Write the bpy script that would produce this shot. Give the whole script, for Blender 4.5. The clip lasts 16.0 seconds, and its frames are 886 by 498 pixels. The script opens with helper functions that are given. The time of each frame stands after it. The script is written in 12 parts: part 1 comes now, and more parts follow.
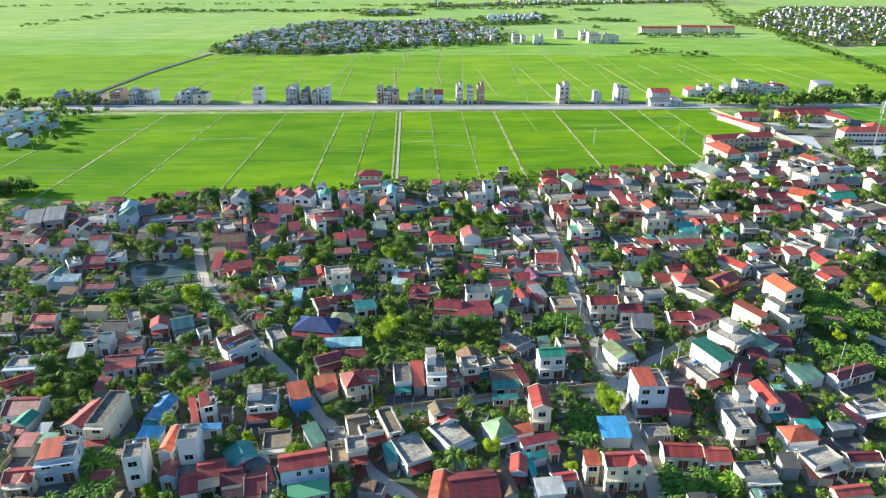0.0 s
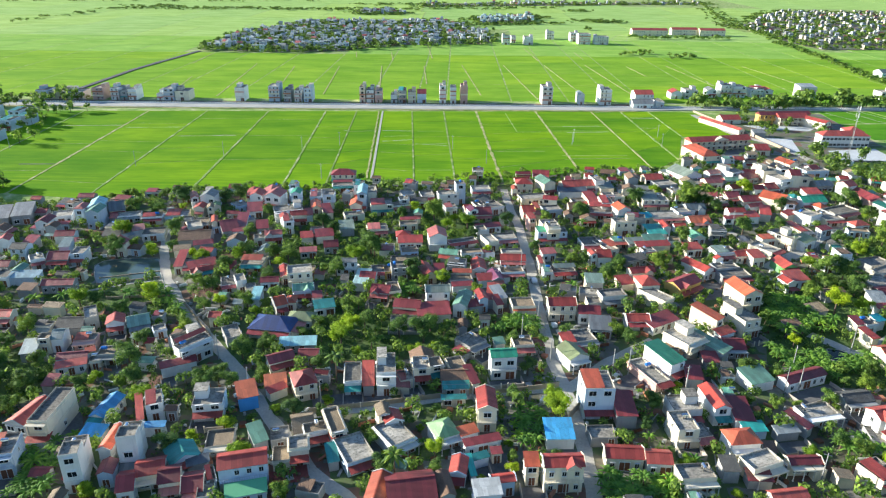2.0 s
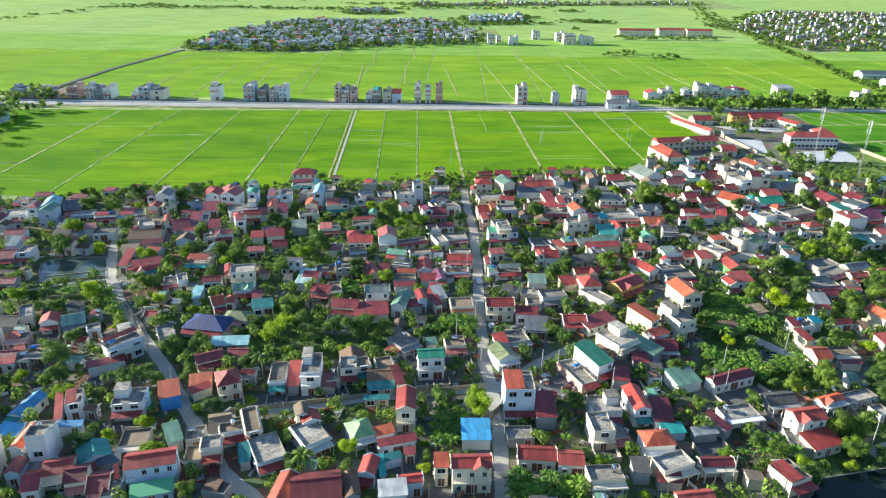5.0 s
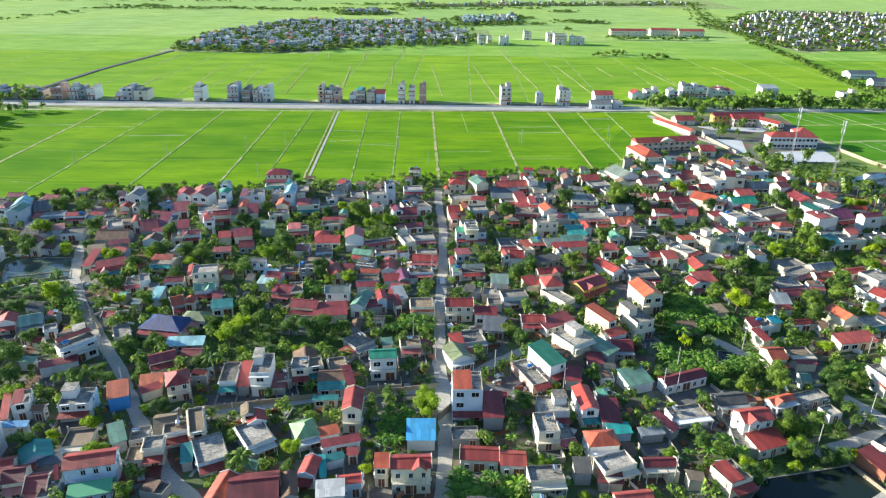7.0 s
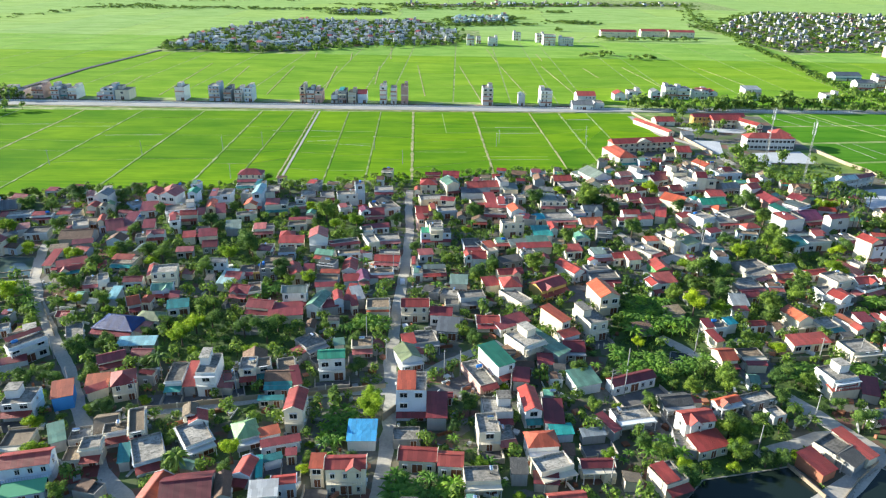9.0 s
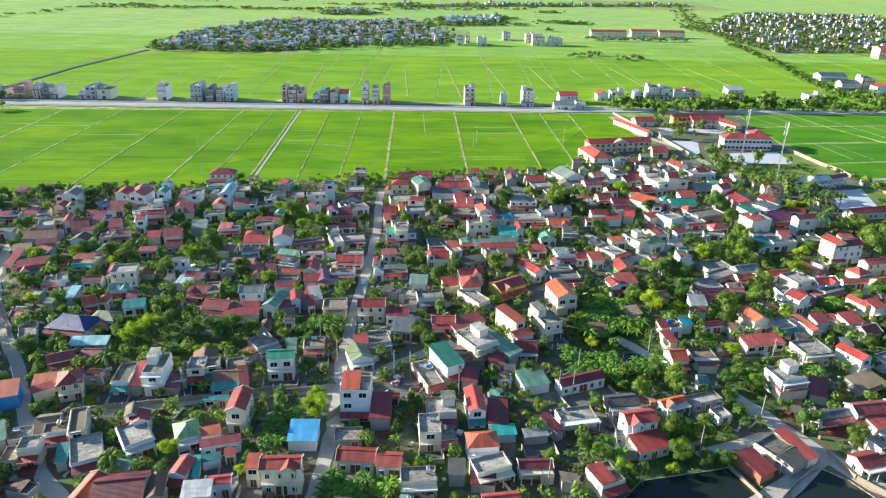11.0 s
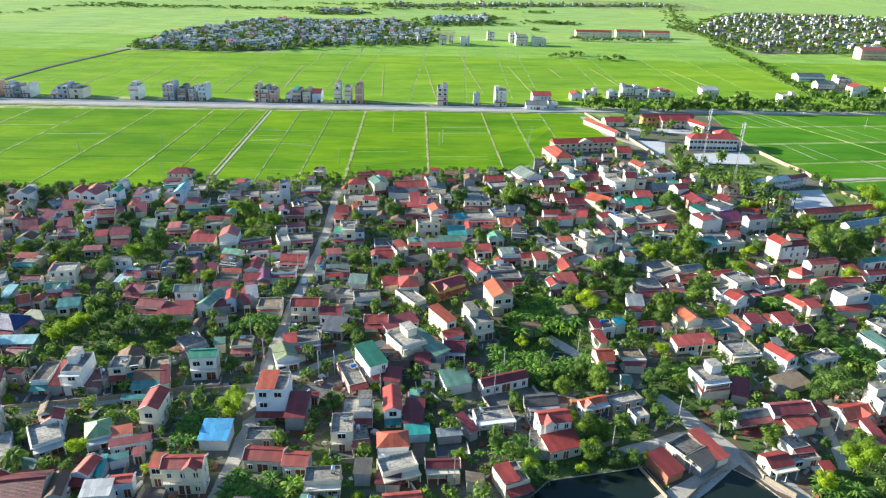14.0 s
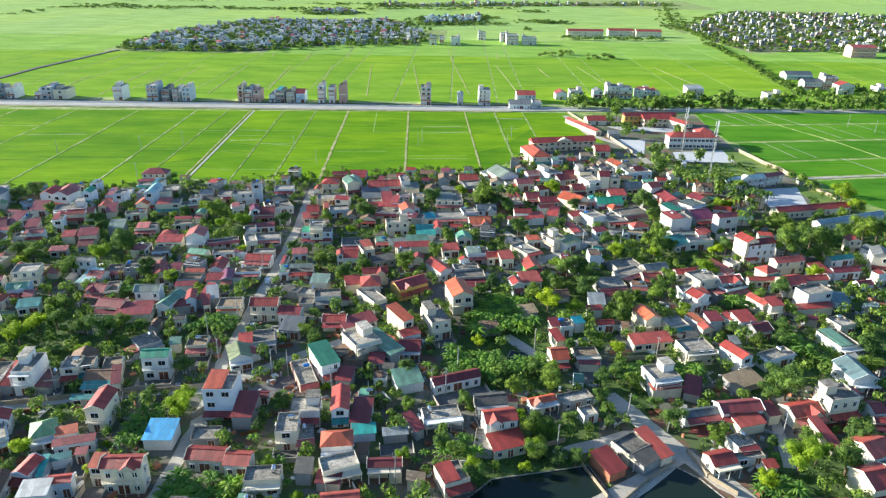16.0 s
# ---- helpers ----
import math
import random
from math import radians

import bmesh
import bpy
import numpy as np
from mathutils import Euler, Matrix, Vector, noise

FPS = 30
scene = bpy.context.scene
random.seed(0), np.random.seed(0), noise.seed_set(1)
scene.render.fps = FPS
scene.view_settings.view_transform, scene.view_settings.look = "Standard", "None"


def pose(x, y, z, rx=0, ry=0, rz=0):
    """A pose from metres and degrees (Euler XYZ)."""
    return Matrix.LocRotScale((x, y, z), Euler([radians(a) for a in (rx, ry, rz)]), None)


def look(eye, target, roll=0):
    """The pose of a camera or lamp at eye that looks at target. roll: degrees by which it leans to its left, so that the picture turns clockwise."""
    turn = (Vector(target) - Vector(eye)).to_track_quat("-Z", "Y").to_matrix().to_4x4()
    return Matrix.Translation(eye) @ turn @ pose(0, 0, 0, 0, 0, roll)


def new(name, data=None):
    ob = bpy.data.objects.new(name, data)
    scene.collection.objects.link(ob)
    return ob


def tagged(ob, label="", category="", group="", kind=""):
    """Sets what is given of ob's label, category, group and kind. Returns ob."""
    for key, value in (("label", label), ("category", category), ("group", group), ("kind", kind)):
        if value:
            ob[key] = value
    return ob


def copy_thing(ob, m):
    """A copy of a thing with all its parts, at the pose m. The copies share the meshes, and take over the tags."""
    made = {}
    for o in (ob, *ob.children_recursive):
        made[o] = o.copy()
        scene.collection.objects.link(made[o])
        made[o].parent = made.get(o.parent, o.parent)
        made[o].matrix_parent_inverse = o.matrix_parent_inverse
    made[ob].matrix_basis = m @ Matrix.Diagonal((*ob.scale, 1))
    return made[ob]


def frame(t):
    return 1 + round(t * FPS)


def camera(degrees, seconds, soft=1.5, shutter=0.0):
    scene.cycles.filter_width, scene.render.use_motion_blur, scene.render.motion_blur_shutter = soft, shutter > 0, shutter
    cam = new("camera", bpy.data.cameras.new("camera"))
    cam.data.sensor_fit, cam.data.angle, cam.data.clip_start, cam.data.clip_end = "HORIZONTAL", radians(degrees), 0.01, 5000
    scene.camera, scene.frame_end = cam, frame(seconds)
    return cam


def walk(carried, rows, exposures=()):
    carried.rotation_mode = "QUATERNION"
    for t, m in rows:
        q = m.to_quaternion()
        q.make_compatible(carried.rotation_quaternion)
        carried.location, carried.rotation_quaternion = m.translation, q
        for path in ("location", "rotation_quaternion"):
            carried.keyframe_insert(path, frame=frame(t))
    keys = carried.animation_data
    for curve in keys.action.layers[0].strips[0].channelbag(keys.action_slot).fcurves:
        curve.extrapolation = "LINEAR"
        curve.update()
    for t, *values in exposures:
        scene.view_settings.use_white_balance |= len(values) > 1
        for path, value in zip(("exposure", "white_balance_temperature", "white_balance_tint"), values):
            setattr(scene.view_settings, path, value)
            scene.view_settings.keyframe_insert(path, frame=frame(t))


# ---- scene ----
cam = camera(65.5, 16.0, soft=1.2)
METRES, EYE, TILT, LEAN, TURN = 108.9, 110.0, -23.4, -0.03, 0.0
ROWS = [
    (0.0, 0.0, 0.0, 0.0, 0.0, 0.0, -0.0),
    (0.5, 0.0274, 0.0007, -0.0, -0.06, -0.01, -0.17),
    (1.0, 0.0556, 0.0012, -0.0001, -0.13, -0.01, -0.34),
    (1.5, 0.085, 0.0017, 0.0006, -0.18, -0.03, -0.46),
    (2.0, 0.1142, 0.002, 0.0014, -0.21, -0.04, -0.57),
    (2.5, 0.1444, 0.0022, 0.002, -0.21, -0.05, -0.63),
    (3.0, 0.175, 0.0024, 0.0026, -0.23, -0.07, -0.69),
    (3.5, 0.206, 0.0024, 0.0031, -0.25, -0.07, -0.74),
    (4.0, 0.2371, 0.0024, 0.0042, -0.26, -0.08, -0.8),
    (6.5, 0.3919, 0.0042, 0.0052, -0.08, -0.02, -0.67),
    (7.0, 0.4239, 0.0046, 0.0056, -0.09, -0.02, -0.72),
    (7.5, 0.456, 0.0047, 0.0058, -0.11, -0.01, -0.77),
    (8.0, 0.488, 0.0051, 0.0066, -0.13, -0.0, -0.82),
    (8.5, 0.52, 0.0055, 0.007, -0.14, 0.0, -0.85),
    (9.0, 0.552, 0.0058, 0.0075, -0.16, 0.01, -0.87),
    (11.5, 0.7125, 0.0073, 0.0104, -0.21, 0.01, -0.98),
    (12.0, 0.7447, 0.0075, 0.011, -0.24, 0.02, -1.02),
    (12.5, 0.7772, 0.0077, 0.0113, -0.25, 0.02, -1.04),
    (13.0, 0.808, 0.0078, 0.0115, -0.27, 0.02, -1.05),
    (13.5, 0.8404, 0.0081, 0.0116, -0.27, 0.02, -1.05),
    (14.0, 0.8725, 0.0083, 0.0117, -0.26, 0.01, -1.04),
    (14.5, 0.9041, 0.0085, 0.0118, -0.23, 0.0, -1.0),
    (15.0, 0.9361, 0.0089, 0.0117, -0.17, 0.0, -0.93),
    (15.5, 0.9683, 0.0093, 0.0115, -0.13, -0.01, -0.88),
    (16.0, 0.9998, 0.0096, 0.0116, -0.1, -0.01, -0.84),
]
walk(cam, [(t, pose(0, 0, EYE, TILT, LEAN, TURN) @ pose(METRES * x, METRES * y, METRES * z, 90 + pitch, roll, yaw)) for t, x, y, z, yaw, pitch, roll in ROWS])

# ---- daylight: a low late sun from the left and a little beyond, clear sky ----
world = bpy.data.worlds.new("sky_world")
scene.world = world
world.use_nodes = True
wn = world.node_tree.nodes
sky = wn.new("ShaderNodeTexSky")
sky.sky_type = "NISHITA"
sky.sun_disc = False
sky.sun_elevation = radians(16)
sky.sun_rotation = radians(-76)
sky.air_density, sky.dust_density, sky.ozone_density = 1.0, 0.5, 3.0
wn["Background"].inputs["Strength"].default_value = 0.125
world.node_tree.links.new(sky.outputs[0], wn["Background"].inputs["Color"])
sun_data = bpy.data.lights.new("sun", "SUN")
sun_data.energy = 6.6
sun_data.angle = radians(0.55)
sun_data.color = (1.0, 0.90, 0.72)
sun = new("sun", sun_data)
SUN_FROM = Vector((-0.97 * math.cos(radians(16)), 0.25 * math.cos(radians(16)), math.sin(radians(16))))
sun.matrix_world = look(SUN_FROM * 300, (0, 0, 0))
scene.view_settings.exposure = 0.79
scene.view_settings.use_white_balance = True
scene.view_settings.white_balance_temperature = 6000

# ---- materials ----
def mat_base(name, rough=0.8, metal=0.0):
    m = bpy.data.materials.new(name)
    m.use_nodes = True
    nt = m.node_tree
    p = nt.nodes["Principled BSDF"]
    p.inputs["Roughness"].default_value = rough
    p.inputs["Metallic"].default_value = metal
    return m, nt, p


def node(nt, kind, **kw):
    n = nt.nodes.new(kind)
    for k, v in kw.items():
        n.inputs[k.replace("_", " ")].default_value = v
    return n


def ramp(nt, src, stops):
    r = nt.nodes.new("ShaderNodeValToRGB")
    e = r.color_ramp.elements
    while len(e) < len(stops):
        e.new(0.5)
    for i, (pos, col) in enumerate(stops):
        e[i].position = pos
        e[i].color = (*col, 1)
    nt.links.new(src, r.inputs["Fac"])
    return r.outputs["Color"]


def mix(nt, fac, a, b, blend="MIX"):
    n = nt.nodes.new("ShaderNodeMix")
    n.data_type, n.blend_type = "RGBA", blend
    for sock, val in ((n.inputs[0], fac), (n.inputs[6], a), (n.inputs[7], b)):
        if isinstance(val, (int, float)):
            sock.default_value = val
        elif isinstance(val, tuple):
            sock.default_value = (*val, 1)
        else:
            nt.links.new(val, sock)
    return n.outputs[2]


def coords(nt, scale, space="Object"):
    tc = nt.nodes.new("ShaderNodeTexCoord")
    mp = nt.nodes.new("ShaderNodeMapping")
    mp.inputs["Scale"].default_value = scale
    if space == "World":
        geo = nt.nodes.new("ShaderNodeNewGeometry")
        nt.links.new(geo.outputs["Position"], mp.inputs["Vector"])
    else:
        nt.links.new(tc.outputs["Object"], mp.inputs["Vector"])
    return mp.outputs["Vector"]


def noise_tex(nt, scale, detail=4.0, vec=(1, 1, 1), space="World", rough=0.6):
    n = node(nt, "ShaderNodeTexNoise", Scale=scale, Detail=detail, Roughness=rough)
    nt.links.new(coords(nt, vec, space), n.inputs["Vector"])
    return n.outputs["Fac"]


def scaled(c, k):
    return tuple(min(1.0, v * k) for v in c)


def bump(nt, p, height, strength, dist):
    b = node(nt, "ShaderNodeBump", Strength=strength, Distance=dist)
    nt.links.new(height, b.inputs["Height"])
    nt.links.new(b.outputs["Normal"], p.inputs["Normal"])


def per_object(nt, col, dark=0.75, light=1.2):
    info = nt.nodes.new("ShaderNodeObjectInfo")
    tone = ramp(nt, info.outputs["Random"], [(0.0, (dark,) * 3), (1.0, (light,) * 3)])
    return mix(nt, 1.0, col, tone, "MULTIPLY")


def plaster(name, col, stain=0.5):
    m, nt, p = mat_base(name, 0.85)
    streak = noise_tex(nt, 1.0, 5, (1, 1, 0.3))
    blot = noise_tex(nt, 0.35, 4)
    c = mix(nt, ramp(nt, streak, [(0.52, (0, 0, 0)), (0.76, (stain * 0.7,) * 3)]), col, scaled(col, 0.5))
    c = mix(nt, ramp(nt, blot, [(0.5, (0, 0, 0)), (0.74, (0.4,) * 3)]), c, scaled(col, 0.72))
    nt.links.new(per_object(nt, c, 0.84, 1.1), p.inputs["Base Color"])
    bump(nt, p, streak, 0.1, 0.02)
    return m


def metal_sheet(name, col, rust=(0.16, 0.07, 0.04)):
    m, nt, p = mat_base(name, 0.48)
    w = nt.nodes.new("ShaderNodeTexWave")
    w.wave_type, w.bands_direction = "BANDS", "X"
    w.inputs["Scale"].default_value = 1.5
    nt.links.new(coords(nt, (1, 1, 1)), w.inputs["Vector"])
    blot = noise_tex(nt, 0.4, 5)
    fade = noise_tex(nt, 1.3, 4, (1.0, 0.22, 0.22), "Object")
    panel = nt.nodes.new("ShaderNodeTexBrick")
    panel.offset = 0.37
    for key, val in (("Scale", 0.28), ("Mortar Size", 0.004), ("Brick Width", 0.32), ("Row Height", 2.2)):
        panel.inputs[key].default_value = val
    panel.inputs["Color1"].default_value = (0.78, 0.78, 0.78, 1)
    panel.inputs["Color2"].default_value = (1.15, 1.15, 1.15, 1)
    panel.inputs["Mortar"].default_value = (0.5, 0.5, 0.5, 1)
    nt.links.new(coords(nt, (1, 1, 1)), panel.inputs["Vector"])
    c = mix(nt, ramp(nt, blot, [(0.42, (0, 0, 0)), (0.75, (0.6,) * 3)]), col, scaled(col, 0.55))
    c = mix(nt, ramp(nt, fade, [(0.54, (0, 0, 0)), (0.8, (0.45,) * 3)]), c, rust)
    c = mix(nt, 1.0, c, panel.outputs["Color"], "MULTIPLY")
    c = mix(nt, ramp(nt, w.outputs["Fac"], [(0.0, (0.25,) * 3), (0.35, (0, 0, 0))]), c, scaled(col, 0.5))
    info = nt.nodes.new("ShaderNodeObjectInfo")
    tone = ramp(nt, info.outputs["Random"], [(0.0, (0.66, 0.7, 0.72)), (0.3, (0.9, 0.9, 0.9)), (0.6, (1.0, 1.05, 1.0)), (0.8, (1.05, 1.5, 1.4)), (1.0, (1.3, 1.2, 1.1))])
    nt.links.new(mix(nt, 1.0, c, tone, "MULTIPLY"), p.inputs["Base Color"])
    bump(nt, p, w.outputs["Fac"], 0.5, 0.05)
    return m


def tiles(name, col):
    m, nt, p = mat_base(name, 0.75)
    b = nt.nodes.new("ShaderNodeTexBrick")
    b.inputs["Scale"].default_value = 3.0
    b.inputs["Color1"].default_value = (*col, 1)
    b.inputs["Color2"].default_value = (*scaled(col, 0.7), 1)
    b.inputs["Mortar"].default_value = (*scaled(col, 0.35), 1)
    nt.links.new(coords(nt, (1, 1, 1)), b.inputs["Vector"])
    blot = noise_tex(nt, 0.5, 5)
    c = mix(nt, ramp(nt, blot, [(0.4, (0, 0, 0)), (0.75, (0.75,) * 3)]), b.outputs["Color"], scaled(col, 0.4))
    nt.links.new(per_object(nt, c), p.inputs["Base Color"])
    bump(nt, p, b.outputs["Fac"], 0.5, 0.04)
    return m


def ground_mat(name, stops, big, small, rough=0.95, strength=0.4):
    m, nt, p = mat_base(name, rough)
    a = noise_tex(nt, big, 6)
    b = noise_tex(nt, small, 5)
    c = ramp(nt, a, stops)
    c = mix(nt, ramp(nt, b, [(0.35, (0, 0, 0)), (0.75, (0.55,) * 3)]), c, scaled(stops[0][1], 0.6))
    nt.links.new(c, p.inputs["Base Color"])
    bump(nt, p, b, strength, 0.1)
    return m


WALL = {
    "w": plaster("white_plaster", (0.76, 0.765, 0.73)),
    "c": plaster("cream_plaster", (0.76, 0.69, 0.53)),
    "b": plaster("pale_blue_plaster", (0.55, 0.63, 0.70)),
    "g": plaster("bare_cement", (0.36, 0.365, 0.35), 0.7),
    "y": plaster("yellow_plaster", (0.68, 0.46, 0.13)),
    "p": plaster("pink_plaster", (0.66, 0.43, 0.36)),
    "o": plaster("red_brick_wall", (0.48, 0.20, 0.11)),
    "a": plaster("blue_painted_wall", (0.08, 0.33, 0.72), 0.2),
    "v": plaster("green_painted_wall", (0.18, 0.45, 0.16), 0.3),
}
ROOF = {
    "red": metal_sheet("red_sheet", (0.475, 0.078, 0.060)),
    "maroon": metal_sheet("maroon_sheet", (0.30, 0.052, 0.056)),
    "orange": metal_sheet("orange_sheet", (0.62, 0.135, 0.065)),
    "pink": metal_sheet("faded_red_sheet", (0.52, 0.16, 0.14)),
    "purple": metal_sheet("purple_sheet", (0.26, 0.06, 0.12)),
    "green": metal_sheet("green_sheet", (0.05, 0.26, 0.16)),
    "palegreen": metal_sheet("pale_green_sheet", (0.20, 0.38, 0.27)),
    "olive": metal_sheet("olive_sheet", (0.28, 0.34, 0.17)),
    "greygreen": metal_sheet("grey_green_sheet", (0.26, 0.31, 0.26)),
    "teal": metal_sheet("teal_sheet", (0.05, 0.30, 0.28)),
    "darkteal": metal_sheet("dark_teal_sheet", (0.05, 0.13, 0.14)),
    "turquoise": metal_sheet("turquoise_sheet", (0.03, 0.36, 0.46)),
    "blue": metal_sheet("blue_sheet", (0.10, 0.37, 0.68)),
    "navy": metal_sheet("navy_sheet", (0.03, 0.075, 0.26)),
    "paleblue": metal_sheet("pale_blue_sheet", (0.36, 0.50, 0.55)),
    "grey": metal_sheet("grey_sheet", (0.26, 0.27, 0.27)),
    "slate": metal_sheet("slate_sheet", (0.15, 0.18, 0.20)),
    "darkgrey": tiles("dark_tile", (0.12, 0.12, 0.11)),
    "greywhite": metal_sheet("light_grey_sheet", (0.50, 0.53, 0.52)),
    "white": metal_sheet("white_sheet", (0.74, 0.74, 0.70)),
    "tan": tiles("weathered_tile", (0.36, 0.28, 0.18)),
    "brown": tiles("brown_tile", (0.26, 0.16, 0.10)),
    "tarpgreen": plaster("green_tarp", (0.16, 0.50, 0.26), 0.2),
}
def old_concrete(name, light, dark, moss):
    m, nt, p = mat_base(name, 0.92)
    a = noise_tex(nt, 0.35, 6)
    b = noise_tex(nt, 1.6, 5)
    c = ramp(nt, a, [(0.33, dark), (0.66, light)])
    c = mix(nt, ramp(nt, b, [(0.47, (0, 0, 0)), (0.62, (0.8,) * 3)]), c, moss)
    drip = noise_tex(nt, 0.9, 4, (0.3, 1.2, 1), "Object")
    c = mix(nt, ramp(nt, drip, [(0.5, (0, 0, 0)), (0.72, (0.6,) * 3)]), c, scaled(light, 1.25))
    nt.links.new(per_object(nt, c, 0.55, 1.5), p.inputs["Base Color"])
    bump(nt, p, b, 0.3, 0.03)
    return m


CONCRETE = old_concrete("roof_concrete", (0.43, 0.40, 0.335), (0.185, 0.175, 0.15), (0.10, 0.10, 0.08))
GLASS, _nt, _p = mat_base("window_glass", 0.08)
_p.inputs["Base Color"].default_value = (0.012, 0.018, 0.022, 1)
_p.inputs["Specular IOR Level"].default_value = 0.25
WOOD = plaster("door_wood", (0.17, 0.07, 0.035), 0.4)
STEEL, _nt, _p = mat_base("stainless_steel", 0.25, 1.0)
_p.inputs["Base Color"].default_value = (0.75, 0.76, 0.77, 1)
BLUE_PLASTIC, _nt, _p = mat_base("blue_plastic", 0.4)
_p.inputs["Base Color"].default_value = (0.03, 0.20, 0.62, 1)
PAVING = ground_mat("pale_concrete_road", [(0.3, (0.44, 0.42, 0.36)), (0.7, (0.58, 0.55, 0.475))], 0.15, 1.4)
PALE_YARD = ground_mat("pale_yard_concrete", [(0.3, (0.54, 0.57, 0.58)), (0.7, (0.70, 0.73, 0.73))], 0.12, 1.0)
ASPHALT = ground_mat("worn_asphalt", [(0.3, (0.07, 0.075, 0.08)), (0.7, (0.13, 0.135, 0.14))], 0.1, 0.8)
YARD = ground_mat("yard_concrete", [(0.3, (0.12, 0.12, 0.115)), (0.7, (0.22, 0.215, 0.205))], 0.2, 1.2)
def plots_mat(name):
    """Small squarish plots of trodden earth, old concrete and grass."""
    m, nt, p = mat_base(name, 0.95)
    wob = node(nt, "ShaderNodeTexNoise", Scale=0.25, Detail=3.0)
    pos = coords(nt, (1, 1, 0), "World")
    nt.links.new(pos, wob.inputs["Vector"])
    add = nt.nodes.new("ShaderNodeVectorMath")
    add.operation = "MULTIPLY_ADD"
    add.inputs[1].default_value = (3.0, 3.0, 0)
    nt.links.new(wob.outputs["Color"], add.inputs[0])
    nt.links.new(pos, add.inputs[2])
    v = nt.nodes.new("ShaderNodeTexVoronoi")
    v.distance = "CHEBYCHEV"
    v.inputs["Scale"].default_value = 0.13
    nt.links.new(add.outputs[0], v.inputs["Vector"])
    sep = nt.nodes.new("ShaderNodeSeparateColor")
    nt.links.new(v.outputs["Color"], sep.inputs[0])
    kind = ramp(nt, sep.outputs[0], [(0.0, (0.06, 0.12, 0.025)), (0.32, (0.11, 0.17, 0.045)), (0.33, (0.10, 0.095, 0.07)), (0.58, (0.15, 0.135, 0.10)), (0.59, (0.16, 0.155, 0.14)), (0.86, (0.25, 0.24, 0.215)), (0.87, (0.20, 0.085, 0.06)), (1.0, (0.26, 0.12, 0.09))])
    a, b = noise_tex(nt, 0.3, 6), noise_tex(nt, 1.1, 5)
    c = mix(nt, ramp(nt, a, [(0.42, (0, 0, 0)), (0.72, (0.8,) * 3)]), kind, (0.10, 0.13, 0.055))
    c = mix(nt, ramp(nt, b, [(0.4, (0, 0, 0)), (0.75, (0.5,) * 3)]), c, (0.13, 0.12, 0.09))
    nt.links.new(c, p.inputs["Base Color"])
    bump(nt, p, b, 0.4, 0.1)
    return m


VILLAGE = plots_mat("village_ground")
GRASS = ground_mat("garden_grass", [(0.35, (0.05, 0.105, 0.02)), (0.55, (0.10, 0.165, 0.035)), (0.75, (0.17, 0.17, 0.08))], 0.1, 0.9)
SOIL = ground_mat("dike_soil", [(0.38, (0.16, 0.30, 0.04)), (0.52, (0.31, 0.40, 0.10)), (0.66, (0.56, 0.56, 0.30))], 0.12, 0.6)
BUND = ground_mat("pale_bund", [(0.3, (0.20, 0.37, 0.05)), (0.5, (0.36, 0.48, 0.13)), (0.7, (0.54, 0.58, 0.28))], 0.2, 0.8)
EARTH = ground_mat("bare_dike_earth", [(0.36, (0.20, 0.30, 0.05)), (0.5, (0.44, 0.42, 0.17)), (0.66, (0.62, 0.52, 0.30))], 0.16, 0.8)
RED_TILE = ground_mat("red_tile_yard", [(0.3, (0.24, 0.07, 0.055)), (0.7, (0.34, 0.10, 0.08))], 0.3, 2.0)
LAWN = ground_mat("lawn_grass", [(0.35, (0.10, 0.205, 0.03)), (0.65, (0.27, 0.35, 0.065))], 0.08, 0.9)
EMBANK = ground_mat("grey_embankment", [(0.3, (0.40, 0.40, 0.36)), (0.7, (0.56, 0.555, 0.50))], 0.06, 0.6)


def rice_mat(name, dark, light, vary=1.0):
    m, nt, p = mat_base(name, 1.0)
    p.inputs["Specular IOR Level"].default_value = 0.05
    a = noise_tex(nt, 0.02, 4, (1, 2.2, 1))
    b = noise_tex(nt, 0.35, 5, (0.25, 2.5, 1))
    rows = noise_tex(nt, 0.12, 3, (0.05, 3.2, 1))
    c = ramp(nt, a, [(0.35, dark), (0.68, light)])
    c = mix(nt, ramp(nt, b, [(0.4, (0, 0, 0)), (0.75, (0.45,) * 3)]), c, scaled(dark, 0.72))
    c = mix(nt, ramp(nt, rows, [(0.55, (0, 0, 0)), (0.72, (0.55,) * 3)]), c, scaled(dark, 0.6))
    c = mix(nt, ramp(nt, rows, [(0.30, (0.45,) * 3), (0.42, (0, 0, 0))]), c, (light[0] * 1.3, light[1] * 1.12, light[2] * 0.9))
    info = nt.nodes.new("ShaderNodeObjectInfo")
    tones = [(0.0, (-0.18, -0.12, 0.0)), (0.5, (-0.03, -0.02, 0.0)), (0.85, (0.1, 0.05, -0.15)), (1.0, (0.28, 0.12, -0.25))]
    tone = ramp(nt, info.outputs["Random"], [(at, tuple(1 + vary * k for k in ks)) for at, ks in tones])
    nt.links.new(mix(nt, 1.0, c, tone, "MULTIPLY"), p.inputs["Base Color"])
    bump(nt, p, noise_tex(nt, 1.5, 3), 0.5, 0.3)
    return m


